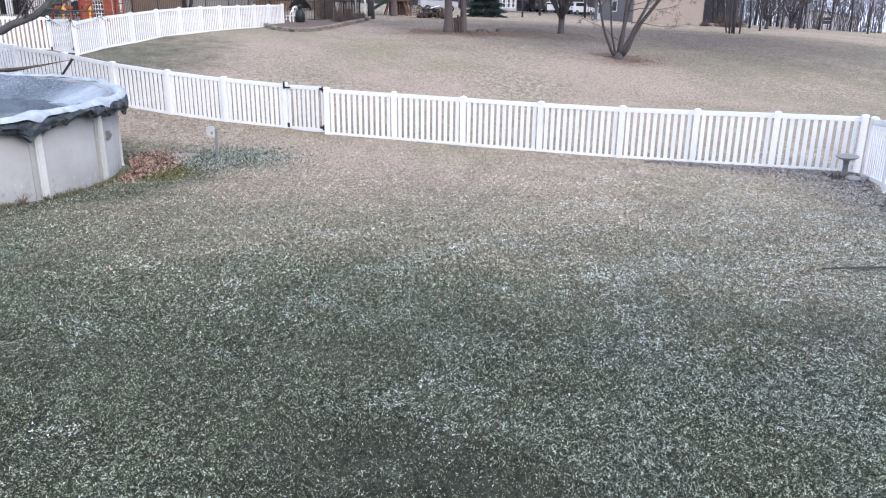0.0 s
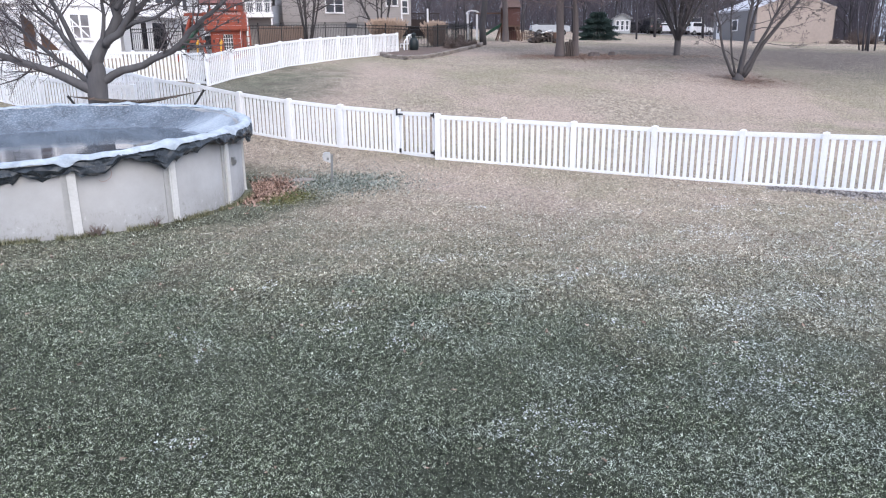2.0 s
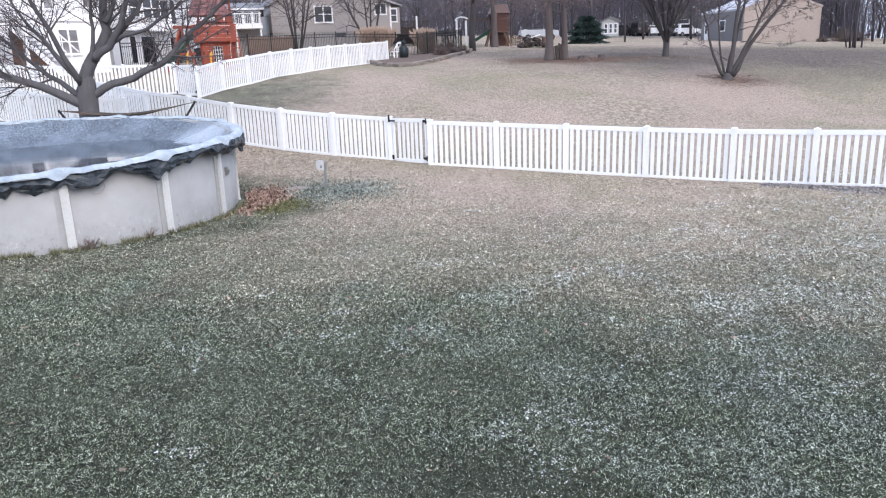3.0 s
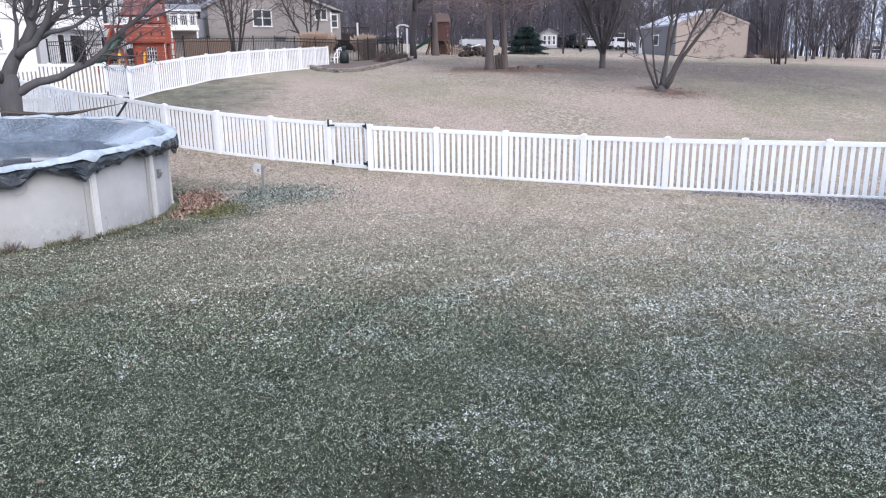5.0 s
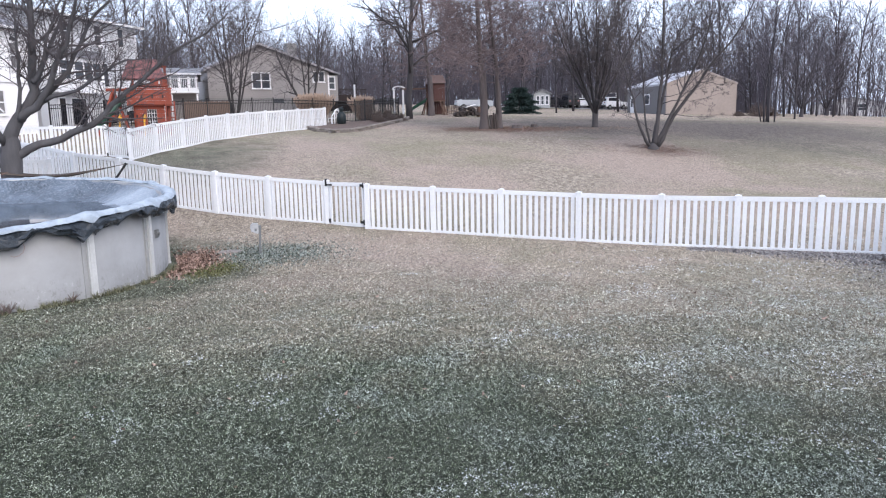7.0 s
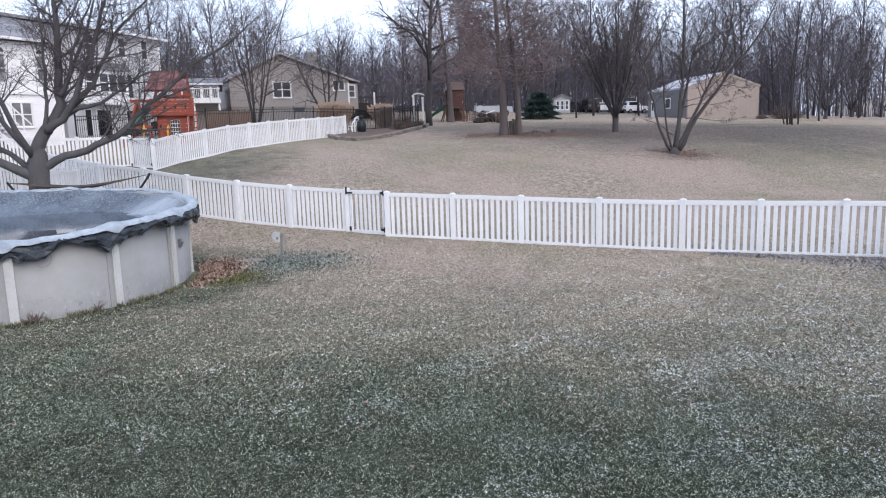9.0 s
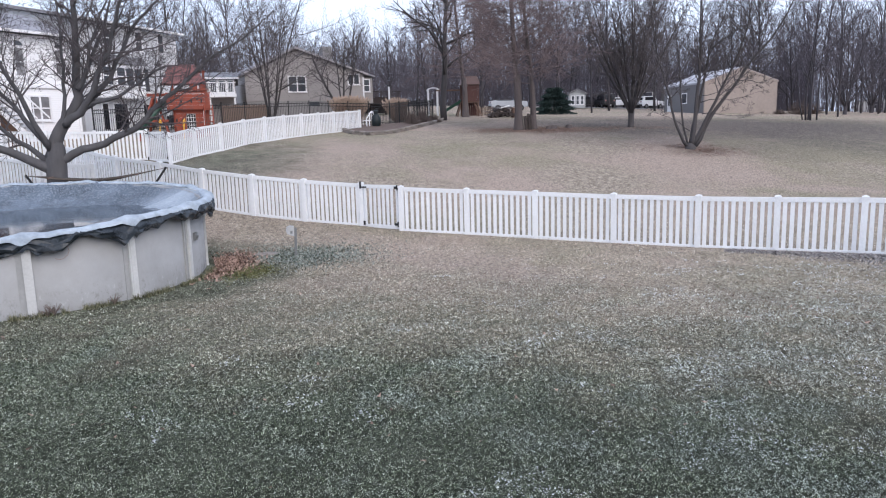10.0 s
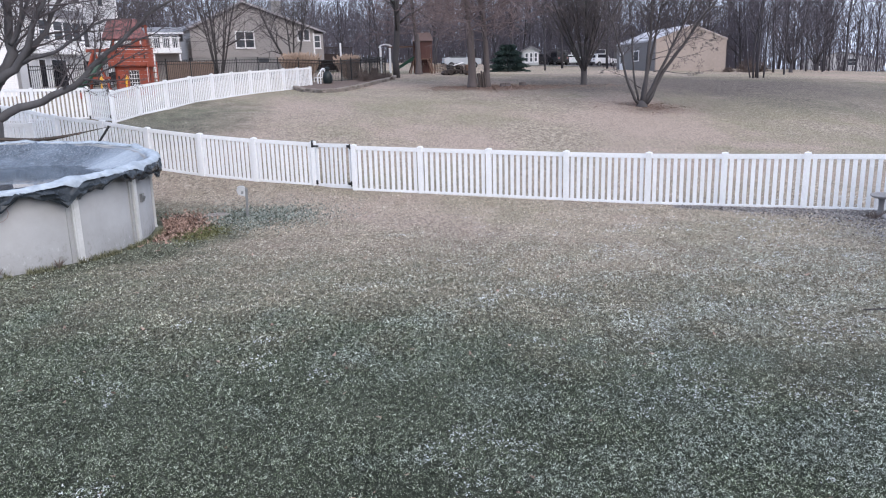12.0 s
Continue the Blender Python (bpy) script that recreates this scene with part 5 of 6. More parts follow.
def plume_grass(x, y, r, h, label):
    rng = random.Random(int(x * 100))
    b, c = Build(), Build()
    for i in range(520):
        a, d = rng.uniform(0, 6.28), r * math.sqrt(rng.random()) * 0.55
        p = Vector((d * math.cos(a), d * math.sin(a), 0))
        lean = Vector((math.cos(a) * rng.uniform(0, 0.7), math.sin(a) * rng.uniform(0, 0.7), 1)).normalized()
        L = h * rng.uniform(0.7, 1.05)
        tip = p + lean * L
        b.tube([p, p + lean * L * 0.6, tip], [0.012, 0.01, 0.004], 3)
        if i % 2 == 0:
            c.tube([tip - lean * 0.22, tip - lean * 0.1, tip + lean * 0.06], [0.01, 0.045, 0.008], 4)
    t = thing("plume_grass", label, "grass clump", pose(x, y, land(x, y)), "dry grass clumps")
    part("clump", b, STRAW, t)["kind"] = "stuff"
    part("plume_head", c, STRAW, t, "feathery tan seed heads")["kind"] = "stuff"


for k, (x, y) in enumerate([(-7.45, 58.3), (-6.95, 58.2), (-6.45, 58.1)]):
    plume_grass(x, y, 0.7, 1.85, "tan dry ornamental grass before the house")
plume_grass(-3.25, 56.0, 0.34, 1.75, "tan dry ornamental grass by the metal fence")


def shrub(x, y, r, h, mat, seed, label):
    rng = random.Random(seed)
    b = Build()
    for i in range(260):
        a, e = rng.uniform(0, 6.28), rng.uniform(0.05, 1.0)
        d = Vector((math.cos(a) * (1 - e * 0.7), math.sin(a) * (1 - e * 0.7), e))
        p = Vector((d.x * r * 0.2, d.y * r * 0.2, 0))
        tip = Vector((d.x * r, d.y * r, d.z * h)) * rng.uniform(0.75, 1.1)
        mid = p.lerp(tip, 0.6) + Vector((rng.gauss(0, 0.05), rng.gauss(0, 0.05), 0.04))
        b.tube([p, mid, tip], [0.012, 0.009, 0.004], 3)
        for k in range(3):
            q = mid.lerp(tip, rng.random())
            b.tube([q, q + Vector((rng.gauss(0, 0.09), rng.gauss(0, 0.09), rng.uniform(0, 0.12)))], [0.008, 0.004], 3)
    t = thing("shrub", label, "shrub", pose(x, y, land(x, y) - 0.02), "bed shrubs")
    part("crown", b, mat, t)


for k, (x, y, r, h) in enumerate([(-1.75, 50.4, 0.75, 0.62), (-0.95, 52.3, 0.7, 0.62), (-0.35, 53.7, 0.65, 0.6), (-1.9, 52.6, 0.6, 0.9), (-1.2, 55.0, 0.6, 0.9)]):
    shrub(x, y, r, h, DRYSHRUB, 300 + k, "clipped dry grey-brown shrub in the stone bed")


def build_stone_bed():
    """Two courses of rough stones round a raised bed, each stone a piece."""
    edge = [(-6.04, 45.65), (-4.96, 42.32), (-3.95, 41.26), (-3.05, 42.06), (-2.19, 44.5), (-1.1, 49.7), (0.19, 54.89), (0.29, 56.39)]
    bed = thing("stone_border", "rough stone border round a raised planting bed", "stone border")
    rng = random.Random(61)
    shapes = []
    for s in range(4):
        b = Build()
        w, d, h = 0.22, 0.14, 0.085
        for z, k in ((0, 0.94), (0.35 * h, 1.0), (h, 1.0), (1.35 * h, 0.86)):
            for i in range(8):
                a = 2 * math.pi * i / 8 + math.pi / 8
                b.v.append(Vector((k * w * (1.25 * math.cos(a)) * rng.uniform(0.9, 1.05), k * d * 1.2 * math.sin(a) * rng.uniform(0.9, 1.05), z)))
        for j in range(3):
            for i in range(8):
                b.f.append((j * 8 + i, j * 8 + (i + 1) % 8, (j + 1) * 8 + (i + 1) % 8, (j + 1) * 8 + i))
        b.f.append(tuple(24 + i for i in range(8)))
        shapes.append(b.mesh("stone", STONE))
    for (x0, y0), (x1, y1) in zip(edge, edge[1:]):
        L = math.hypot(x1 - x0, y1 - y0)
        n = round(L / 0.47)
        ang = math.degrees(math.atan2(y1 - y0, x1 - x0))
        for c in range(2):
            for i in range(n):
                t = (i + 0.5 + 0.5 * c) / n
                x, y = x0 + (x1 - x0) * t + rng.gauss(0, 0.02), y0 + (y1 - y0) * t + rng.gauss(0, 0.02) + 0.05 * c
                part("stone", shapes[rng.randrange(4)], STONE, bed, m=pose(x, y, land(x, y) - 0.02 + 0.115 * c, rng.gauss(0, 2), rng.gauss(0, 2), ang + rng.gauss(0, 5)))
    # soil inside
    soil = Build()
    ins = [(-6.09, 45.95), (-5.01, 42.62), (-4.0, 41.56), (-3.1, 42.36), (-2.24, 44.8), (-1.15, 50.0), (0.14, 55.19), (-0.2, 57.5), (-3.0, 51.4), (-4.6, 50.2), (-6.0, 48.6)]
    soil.v = [Vector((x, y, land(x, y) + 0.13)) for x, y in ins] + [Vector((x, y, land(x, y) - 0.2)) for x, y in ins]
    n = len(ins)
    soil.f = [tuple(range(n))] + [(i, n + i, n + (i + 1) % n, (i + 1) % n) for i in range(n)]
    tagged(part("bed_soil", soil, MULCH, None), "dark mulched soil in the stone-edged bed", "soil", kind="structure")


build_stone_bed()


def build_tank():
    x, y = -4.05, 48.0
    t = thing("filter_tank", "dark green filter tank with white pipes by the metal fence", "filter tank", pose(x, y, land(x, y) + 0.1, 0, 0, 20))
    part("tank", Build().lathe([(0, 0), (0.24, 0), (0.26, 0.06), (0.30, 0.12), (0.31, 0.42), (0.28, 0.62), (0.19, 0.76), (0.13, 0.8), (0, 0.8)], 20), BINPLASTIC, t, smooth=True)
    part("valve_head", Build().lathe([(0.12, 0.8), (0.13, 0.92), (0.17, 0.94), (0.17, 1.02), (0.10, 1.07), (0, 1.08)], 14), BINPLASTIC, t)
    part("lever", Build().tube([(0, 0, 1.08), (0.02, 0, 1.13), (0.2, 0, 1.16)], 0.022, 6), BLACKMETAL, t)
    part("pipe", Build().tube([(-0.14, 0, 0.98), (-0.3, 0, 0.98), (-0.62, 0.02, 0.55), (-0.62, 0.02, -0.05)], 0.035, 8), TRIM, t, "white plastic pipe")
    part("pipe", Build().tube([(-0.14, 0.1, 0.9), (-0.42, 0.1, 0.9), (-0.42, 0.1, -0.05)], 0.035, 8), TRIM, t, "white plastic pipe")


def build_garden_chair():
    c = thing("garden_chair", "white metal garden chair by the fence", "chair", pose(-4.75, 49.6, land(-4.75, 49.6), 0, 0, -60))
    part("seat", Build().box(-0.25, 0.25, -0.25, 0.25, 0.40, 0.44), TRIM, c)
    part("backrest", Build().tube([(-0.25, 0.25, 0.42), (-0.27, 0.34, 1.0), (0.27, 0.34, 1.0), (0.25, 0.25, 0.42)], 0.02, 6).tube([(0, 0.25, 0.42), (0, 0.34, 1.0)], 0.015, 6), TRIM, c)
    for x in (-0.23, 0.23):
        for y in (-0.23, 0.23):
            part("leg", Build().tube([(x, y, 0), (x, y, 0.41)], 0.018, 6), TRIM, c)


BINPLASTIC = worn("dark_green_plastic", (0.010, 0.016, 0.018), (0.03, 0.036, 0.038), 0.5, 12, 2, 0.5, relief=0.1)
build_tank()
build_garden_chair()


def build_playset():
    x, y = -14.07, 38.52
    t = thing("playset", "orange-stained wooden playset with red canopy and swing beam", "playset", pose(x, y, land(x, y), 0, 0, 18.7))
    for px in (0.30, 1.95):
        for py in (0.0, 1.5):
            part("post", Build().box(px - 0.05, px + 0.05, py - 0.05, py + 0.05, -0.2, 3.0), CEDAR, t)
    # lower house, set back under the balcony
    for i in range(7):
        z = 0.10 + i * 0.21
        if 2 <= i <= 5:
            part("board", Build().box(0.25, 0.88, -0.05, -0.015, z, z + 0.2), CEDAR, t)
            part("board", Build().box(1.36, 1.75, -0.05, -0.015, z, z + 0.2), CEDAR, t)
        else:
            part("board", Build().box(0.25, 1.75, -0.05, -0.015, z, z + 0.2), CEDAR, t)
    for i in range(11):
        z = 0.10 + i * 0.21
        part("side_board", Build().box(2.01, 2.04, -0.05, 1.55, z, z + 0.2), CEDAR, t)
    # balcony front
    for i in range(4):
        z = 1.60 + i * 0.19
        part("balcony_board", Build().box(-0.02, 2.12, -0.32, -0.285, z, z + 0.18), CEDAR, t)
    part("balcony_rail", Build().box(-0.06, 2.16, -0.34, -0.25, 2.37, 2.44), CEDAR, t)
    part("balcony_floor", Build().box(-0.02, 2.12, -0.28, 1.55, 1.55, 1.6), CEDAR, t)
    arch = [(0.9, 0.52), (1.34, 0.52), (1.34, 1.2)] + [(1.12 + 0.22 * math.cos(k * math.pi / 6), 1.2 + 0.15 * math.sin(k * math.pi / 6)) for k in range(1, 6)] + [(0.9, 1.2)]
    wd = part("play_window", Build().prism(arch, -0.045, -0.03), BLACKMETAL, t, "dark arched opening")
    lattice = Build()
    for k in range(3):
        lattice.box(0.98 + 0.12 * k, 1.0 + 0.12 * k, -0.065, -0.05, 0.52, 1.32)
    for k in range(4):
        lattice.box(0.9, 1.34, -0.068, -0.052, 0.55 + 0.2 * k, 0.57 + 0.2 * k)
    part("lattice", lattice, TRIM, wd, "white window lattice")
    for k in range(4):
        part("peep_hole", Build().box(0.15 + 0.5 * k, 0.23 + 0.5 * k, -0.33, -0.322, 1.9, 2.08), BLACKMETAL, t)
    for k in range(2):
        part("peep_hole", Build().box(0.36 + 0.3 * k, 0.44 + 0.3 * k, -0.06, -0.052, 0.95, 1.1), BLACKMETAL, t)
    for px in (1.80, 2.22):
        part("ladder_rail", Build().tube([(px, -0.75, 0.0), (px, -0.36, 1.75)], 0.035, 6), CEDAR, t)
    for k in range(5):
        part("rung", Build().tube([(1.80, -0.68 + 0.07 * k, 0.3 + 0.31 * k), (2.22, -0.68 + 0.07 * k, 0.3 + 0.31 * k)], 0.025, 6), CEDAR, t)
    part("top_beam", Build().box(0.2, 2.05, -0.1, 0.0, 2.55, 2.63).box(0.2, 2.05, 1.5, 1.6, 2.55, 2.63), CEDAR, t)
    for px in (1.2, 1.9):
        for py in (-0.05, 0.8):
            part("turret_post", Build().box(px - 0.05, px + 0.05, py - 0.05, py + 0.05, 2.63, 3.55), CEDAR, t)
    part("turret_wall", Build().box(1.15, 1.55, -0.1, -0.06, 2.63, 3.35).box(1.62, 1.95, -0.1, -0.06, 2.63, 3.0), CEDAR, t)
    part("turret_top", Build().prism([(1.1, 3.5), (2.0, 3.5), (1.55, 3.75)], -0.1, 0.9), CEDAR, t)
    part("canopy", Build().prism([(-0.2, 2.9), (1.95, 2.9), (1.5, 3.85), (0.2, 3.85)], -0.15, 1.6), REDROOF, t, "faded red canopy roof")
    part("swing_beam", Build().box(-1.0, 0.3, 0.68, 0.80, 2.3, 2.45), CEDAR, t)
    for dy in (-1.0, 1.0):
        part("a_frame_leg", Build().tube([(-0.65, 0.74, 2.4), (-1.3 + 0.2 * dy, 0.74 + dy, 0.0)], 0.07, 6), CEDAR, t)
        part("a_frame_leg", Build().tube([(-0.65, 0.74, 2.4), (0.05, 0.74 + dy, 0.0)], 0.06, 6), CEDAR, t)
    part("cross_tie", Build().box(-1.2, 0.0, -0.05, 0.02, 0.95, 1.07), CEDAR, t)
    part("slide", Build().tube([(0.2, 0.5, 2.2), (-0.4, 0.2, 1.7), (-1.0, 0.0, 1.0), (-1.5, -0.2, 0.45)], [0.14, 0.16, 0.16, 0.14], 10), GREENPLASTIC, t, "dark green plastic slide", True)
    for px in (0.72, -0.45):
        part("yellow_rail", Build().tube([(px, -0.25, 0.0), (px, -0.25, 0.8), (px + 0.04, -0.27, 0.95), (px + 0.05, -0.3, 1.1)], [0.03, 0.05, 0.09, 0.03], 8), YELLOWPLASTIC, t, "yellow plastic grip")


build_playset()


def build_arbor():
    x, y = -0.4, 68.0
    z = land(x, y)
    t = thing("garden_arbor", "white arched garden arbor", "arbor", pose(x, y, z, 0, 0, 10))
    for px in (-0.45, 0.40):
        for py in (0, 0.5):
            part("post", Build().box(px, px + 0.09, py, py + 0.09, 0, 2.3), TRIM, t)
    a = [(-0.5 + 0.55 * (1 - math.cos(math.pi * k / 8)), 2.25 + 0.28 * math.sin(math.pi * k / 8)) for k in range(9)]
    part("arch", Build().tube([(p, 0.04, q) for p, q in a], 0.05, 6).tube([(p, 0.54, q) for p, q in a], 0.05, 6), TRIM, t)
    for k in range(1, 8):
        part("arch_slat", Build().box(a[k][0] - 0.02, a[k][0] + 0.02, -0.05, 0.62, a[k][1] + 0.03, a[k][1] + 0.06), TRIM, t)


build_arbor()


TOWERWOOD = worn("red_brown_boards", (0.095, 0.045, 0.040), (0.06, 0.033, 0.03), 0.75, 10, 1.5, 0.6, relief=0.2)


def build_tower():
    x, y = 2.95, 66.0
    t = thing("play_tower", "brown wooden play tower with a shingled roof", "playset", pose(x, y, land(x, y), 0, 0, 5))
    for px in (-0.75, 0.65):
        for py in (0, 1.4):
            part("post", Build().box(px, px + 0.1, py, py + 0.1, -0.1, 2.8), BROWNWOOD, t)
    for i in range(9):
        part("board", Build().box(-0.75 + i * 0.17, -0.75 + i * 0.17 + 0.15, -0.03, -0.004, 1.3, 2.75), TOWERWOOD, t)
    for i in range(8):
        part("back_board", Build().box(-0.72 + i * 0.18, -0.72 + i * 0.18 + 0.16, 1.41, 1.44, 0.1, 2.7), TOWERWOOD, t)
    part("brace", Build().tube([(-0.72, -0.05, 0.1), (-0.35, -0.05, 1.25)], 0.05, 6), BROWNWOOD, t)
    part("brace", Build().tube([(0.68, -0.05, 0.1), (0.30, -0.05, 1.25)], 0.05, 6), BROWNWOOD, t)
    part("platform", Build().box(-0.8, 0.8, -0.02, 1.5, 1.22, 1.3), BROWNWOOD, t)
    part("roof", Build().prism([(-0.85, 2.8), (0.85, 2.8), (0.6, 3.5), (-0.6, 3.5)], -0.2, 1.7), TANROOF, t)
    part("swing_beam", Build().box(-3.0, -0.75, 0.6, 0.72, 2.3, 2.42), BROWNWOOD, t)
    for dy in (-0.8, 0.8):
        part("a_frame_leg", Build().tube([(-0.5, 0.66, 2.35), (-1.2, 0.66 + dy, 0.0)], 0.06, 6), BROWNWOOD, t)
        part("a_frame_leg", Build().tube([(0.2, 0.66, 2.35), (0.95, 0.66 + dy, 0.0)], 0.06, 6), BROWNWOOD, t)
    part("slide", Build().prism([(-0.8, 1.25), (-0.8, 1.4), (-2.6, 0.35), (-2.6, 0.2)], 0.3, 0.85).prism([(-0.8, 1.4), (-0.8, 1.55), (-2.6, 0.5), (-2.6, 0.35)], 0.26, 0.30), GREENPLASTIC, t, "green plastic slide")
    board = thing("picket_screen", "low reddish picket fence by the play tower", "fence", pose(3.0, 67.6, land(3.0, 67.6), 0, 0, 2))
    for i in range(14):
        part("picket", Build().box(i * 0.15, i * 0.15 + 0.09, 0, 0.02, 0, 0.75 + 0.05 * (i % 2)), TANWOOD, board)
    for z in (0.2, 0.55):
        part("rail", Build().box(0, 2.1, 0.022, 0.06, z, z + 0.07), TANWOOD, board)


TANROOF = worn("weathered_pink_roof", (0.21, 0.15, 0.145), (0.14, 0.10, 0.095), 0.8, 8, 1, 0.5, relief=0.2)
build_tower()


DARKLOG = worn("weathered_log", (0.058, 0.046, 0.043), (0.05, 0.04, 0.037), 0.9, 10, 2, 0.6, relief=0.4)


def build_woodpile():
    x, y = 5.45, 61.8
    t = thing("wood_pile", "stacked logs and brush under a pale sheet", "wood pile", pose(x, y, land(x, y), 0, 0, 5))
    rng = random.Random(8)
    for i in range(46):
        r = rng.uniform(0.07, 0.13)
        px, pz = rng.uniform(-1.05, 0.9), 0.0
        pz = r + rng.uniform(0, max(0.05, 0.85 * (1 - abs(px + 0.1) / 1.15)))
        part("log", Build().tube([(px, rng.uniform(-0.5, -0.2), pz), (px + rng.gauss(0, 0.1), rng.uniform(0.5, 0.9), pz + rng.gauss(0, 0.04))], r, 7), DARKLOG, t)
    b = Build()
    for i in range(160):
        p = Vector((rng.uniform(-1.1, 0.8), rng.uniform(-0.4, 0.6), 0.1 + 0.8 * rng.random()))
        b.tube([p, p + Vector((rng.gauss(0, 0.5), rng.gauss(0, 0.2), rng.gauss(0.05, 0.15)))], [0.02, 0.008], 3)
    part("brush", b, TWIG, t, "tangled cut branches")
    part("sheet", Build().prism([(-0.25, 0.75), (0.5, 0.98), (0.52, 1.02), (-0.3, 0.80)], -0.55, 0.2), TRIM, t, "pale plastic sheet")
    part("barrel", Build().lathe([(0.0, 0), (0.24, 0), (0.27, 0.4), (0.24, 0.8), (0.0, 0.8)], 14, (0.95, -0.1, 0)), BROWNWOOD, t, "dark brown barrel")
    p = thing("bucket", "pale bucket beside the log pile", "bucket", pose(6.75, 61.6, land(6.75, 61.6)))
    part("body", Build().lathe([(0, 0), (0.15, 0), (0.19, 0.4), (0.17, 0.4), (0.14, 0.03), (0, 0.03)], 14), CONCRETE, p)
    for px, py, s in ((7.2, 46.4, 0.3), (8.4, 47.2, 0.22), (6.9, 45.9, 0.16)):
        st = thing("tree_stump", "low sawn stump on the brown slope", "stump", pose(px, py, land(px, py)), "stumps")
        part("stump", Build().lathe([(s * 1.3, -0.05), (s, 0.08), (s * 0.95, 0.2), (0, 0.2)], 11), CYPRESS, st)


build_woodpile()


def build_conifer():
    x, y = 11.4, 72.0
    rng = random.Random(9)
    t = thing("spruce", "broad dark green spruce on the far lawn", "tree", pose(x, y, land(x, y)))
    part("trunk", Build().tube([(0, 0, 0), (0, 0, 1.2), (0, 0, 2.8)], [0.11, 0.08, 0.02], 8), BARK, t)
    v, f = [], []
    for i in range(14000):
        z = 0.2 + 2.35 * rng.random() ** 1.15
        R = 2.15 * max(0.05, (1 - (z - 0.2) / 2.6)) ** 0.62 * (0.85 + 0.2 * math.sin(z * 11))
        a = rng.uniform(0, 6.28)
        d = R * math.sqrt(rng.uniform(0.25, 1)) * (1 + 0.12 * math.sin(a * 7 + z * 3))
        p = Vector((d * math.cos(a), d * math.sin(a), z - 0.10 * d))
        o = Vector((math.cos(a + rng.gauss(0, 0.5)), math.sin(a + rng.gauss(0, 0.5)), rng.uniform(-0.3, 0.5))).normalized()
        s = o.cross(Vector((rng.gauss(0, 1), rng.gauss(0, 1), rng.gauss(0, 1)))).normalized() * rng.uniform(0.02, 0.05)
        L = rng.uniform(0.12, 0.28)
        k = len(v)
        v += [tuple(p - s), tuple(p + s), tuple(p + o * L)]
        f.append((k, k + 1, k + 2))
    me = bpy.data.meshes.new("crown")
    me.from_pydata(v, [], f)
    me.materials.append(NEEDLE)
    part("crown", me, NEEDLE, t)


build_conifer()


DULLCAR = worn("dull_grey_car_paint", (0.36, 0.38, 0.41), (0.26, 0.27, 0.29), 0.45, 5, 1, 0.5, relief=0.0)
PALEWALL = worn("pale_grey_boards", (0.44, 0.45, 0.455), (0.18, 0.18, 0.18), 0.7, 6, 1, 0.6, relief=0.1)


def build_car(label, x, y, turn, paint, L, W, H, boxy):
    t = thing("car", label, "car", pose(x, y, land(x, y) + 0.12, 0, 0, turn), "parked cars")
    low = [(-L / 2, 0.35), (L / 2, 0.35), (L / 2, 0.8), (L / 2 - 0.1, 0.95), (L * 0.22, 1.05), (-L / 2 + 0.05, 1.08), (-L / 2, 0.9)]
    part("body", Build().prism(low, -W / 2, W / 2), paint, t)
    k = 0.04 if boxy else 0.35
    cab = [(-L / 2 + 0.1 + k * 0.5, 1.08), (L * 0.2, 1.06), (L * 0.2 - (0.15 if boxy else 0.75), H), (-L / 2 + 0.15 + k, H)]
    part("cabin", Build().prism(cab, -W / 2 + 0.1, W / 2 - 0.1), paint, t)
    gl = [(-L / 2 + 0.3 + k, 1.14), (L * 0.15, 1.12), (L * 0.15 - (0.12 if boxy else 0.6), H - 0.12), (-L / 2 + 0.35 + k, H - 0.12)]
    part("side_glass", Build().prism(gl, -W / 2 + 0.085, W / 2 - 0.085), CARGLASS, t)
    part("rear_glass", Build().box(-L / 2 + 0.05 + k * 0.6, -L / 2 + 0.09 + k * 0.6, -W / 2 + 0.25, W / 2 - 0.25, 1.15, H - 0.2), CARGLASS, t)
    for px in (-L * 0.31, L * 0.31):
        for s in (-1, 1):
            w = part("wheel", Build().tube([(px, s * (W / 2 - 0.2), 0.24), (px, s * (W / 2 + 0.01), 0.24)], 0.36, 16), TYRE, t)
            part("rim", Build().tube([(px, s * (W / 2 + 0.012), 0.24), (px, s * (W / 2 + 0.03), 0.24)], 0.21, 12), GALV, w)
    for s in (-1, 1):
        part("tail_light", Build().box(-L / 2 - 0.02, -L / 2 + 0.03, s * W * 0.36 - 0.1, s * W * 0.36 + 0.1, 0.82, 1.0), REDROOF, t)
    part("bumper", Build().box(-L / 2 - 0.08, -L / 2 + 0.05, -W / 2 + 0.05, W / 2 - 0.05, 0.3, 0.55), TYRE, t)
    if boxy:
        part("spare_wheel", Build().tube([(-L / 2 - 0.02, 0, 1.0), (-L / 2 - 0.22, 0, 1.0)], 0.38, 16), TYRE, t)
    return t


build_car("black boxy off-road car with a spare wheel", 24.7, 109.3, 100, BLACKCAR, 4.2, 1.85, 1.85, True)
build_car("dark car parked on the far drive", 22.9, 111.5, 20, BLACKCAR, 4.4, 1.8, 1.5, False)
build_car("white car parked on the far drive", 27.4, 111.0, 15, WHITECAR, 4.5, 1.8, 1.45, False)
build_car("white sport utility car on the far drive", 31.4, 109.6, 30, WHITECAR, 4.6, 1.9, 1.72, False)
build_car("pale grey low car beyond the log pile", 8.0, 84.0, 5, DULLCAR, 4.2, 1.8, 1.15, False)


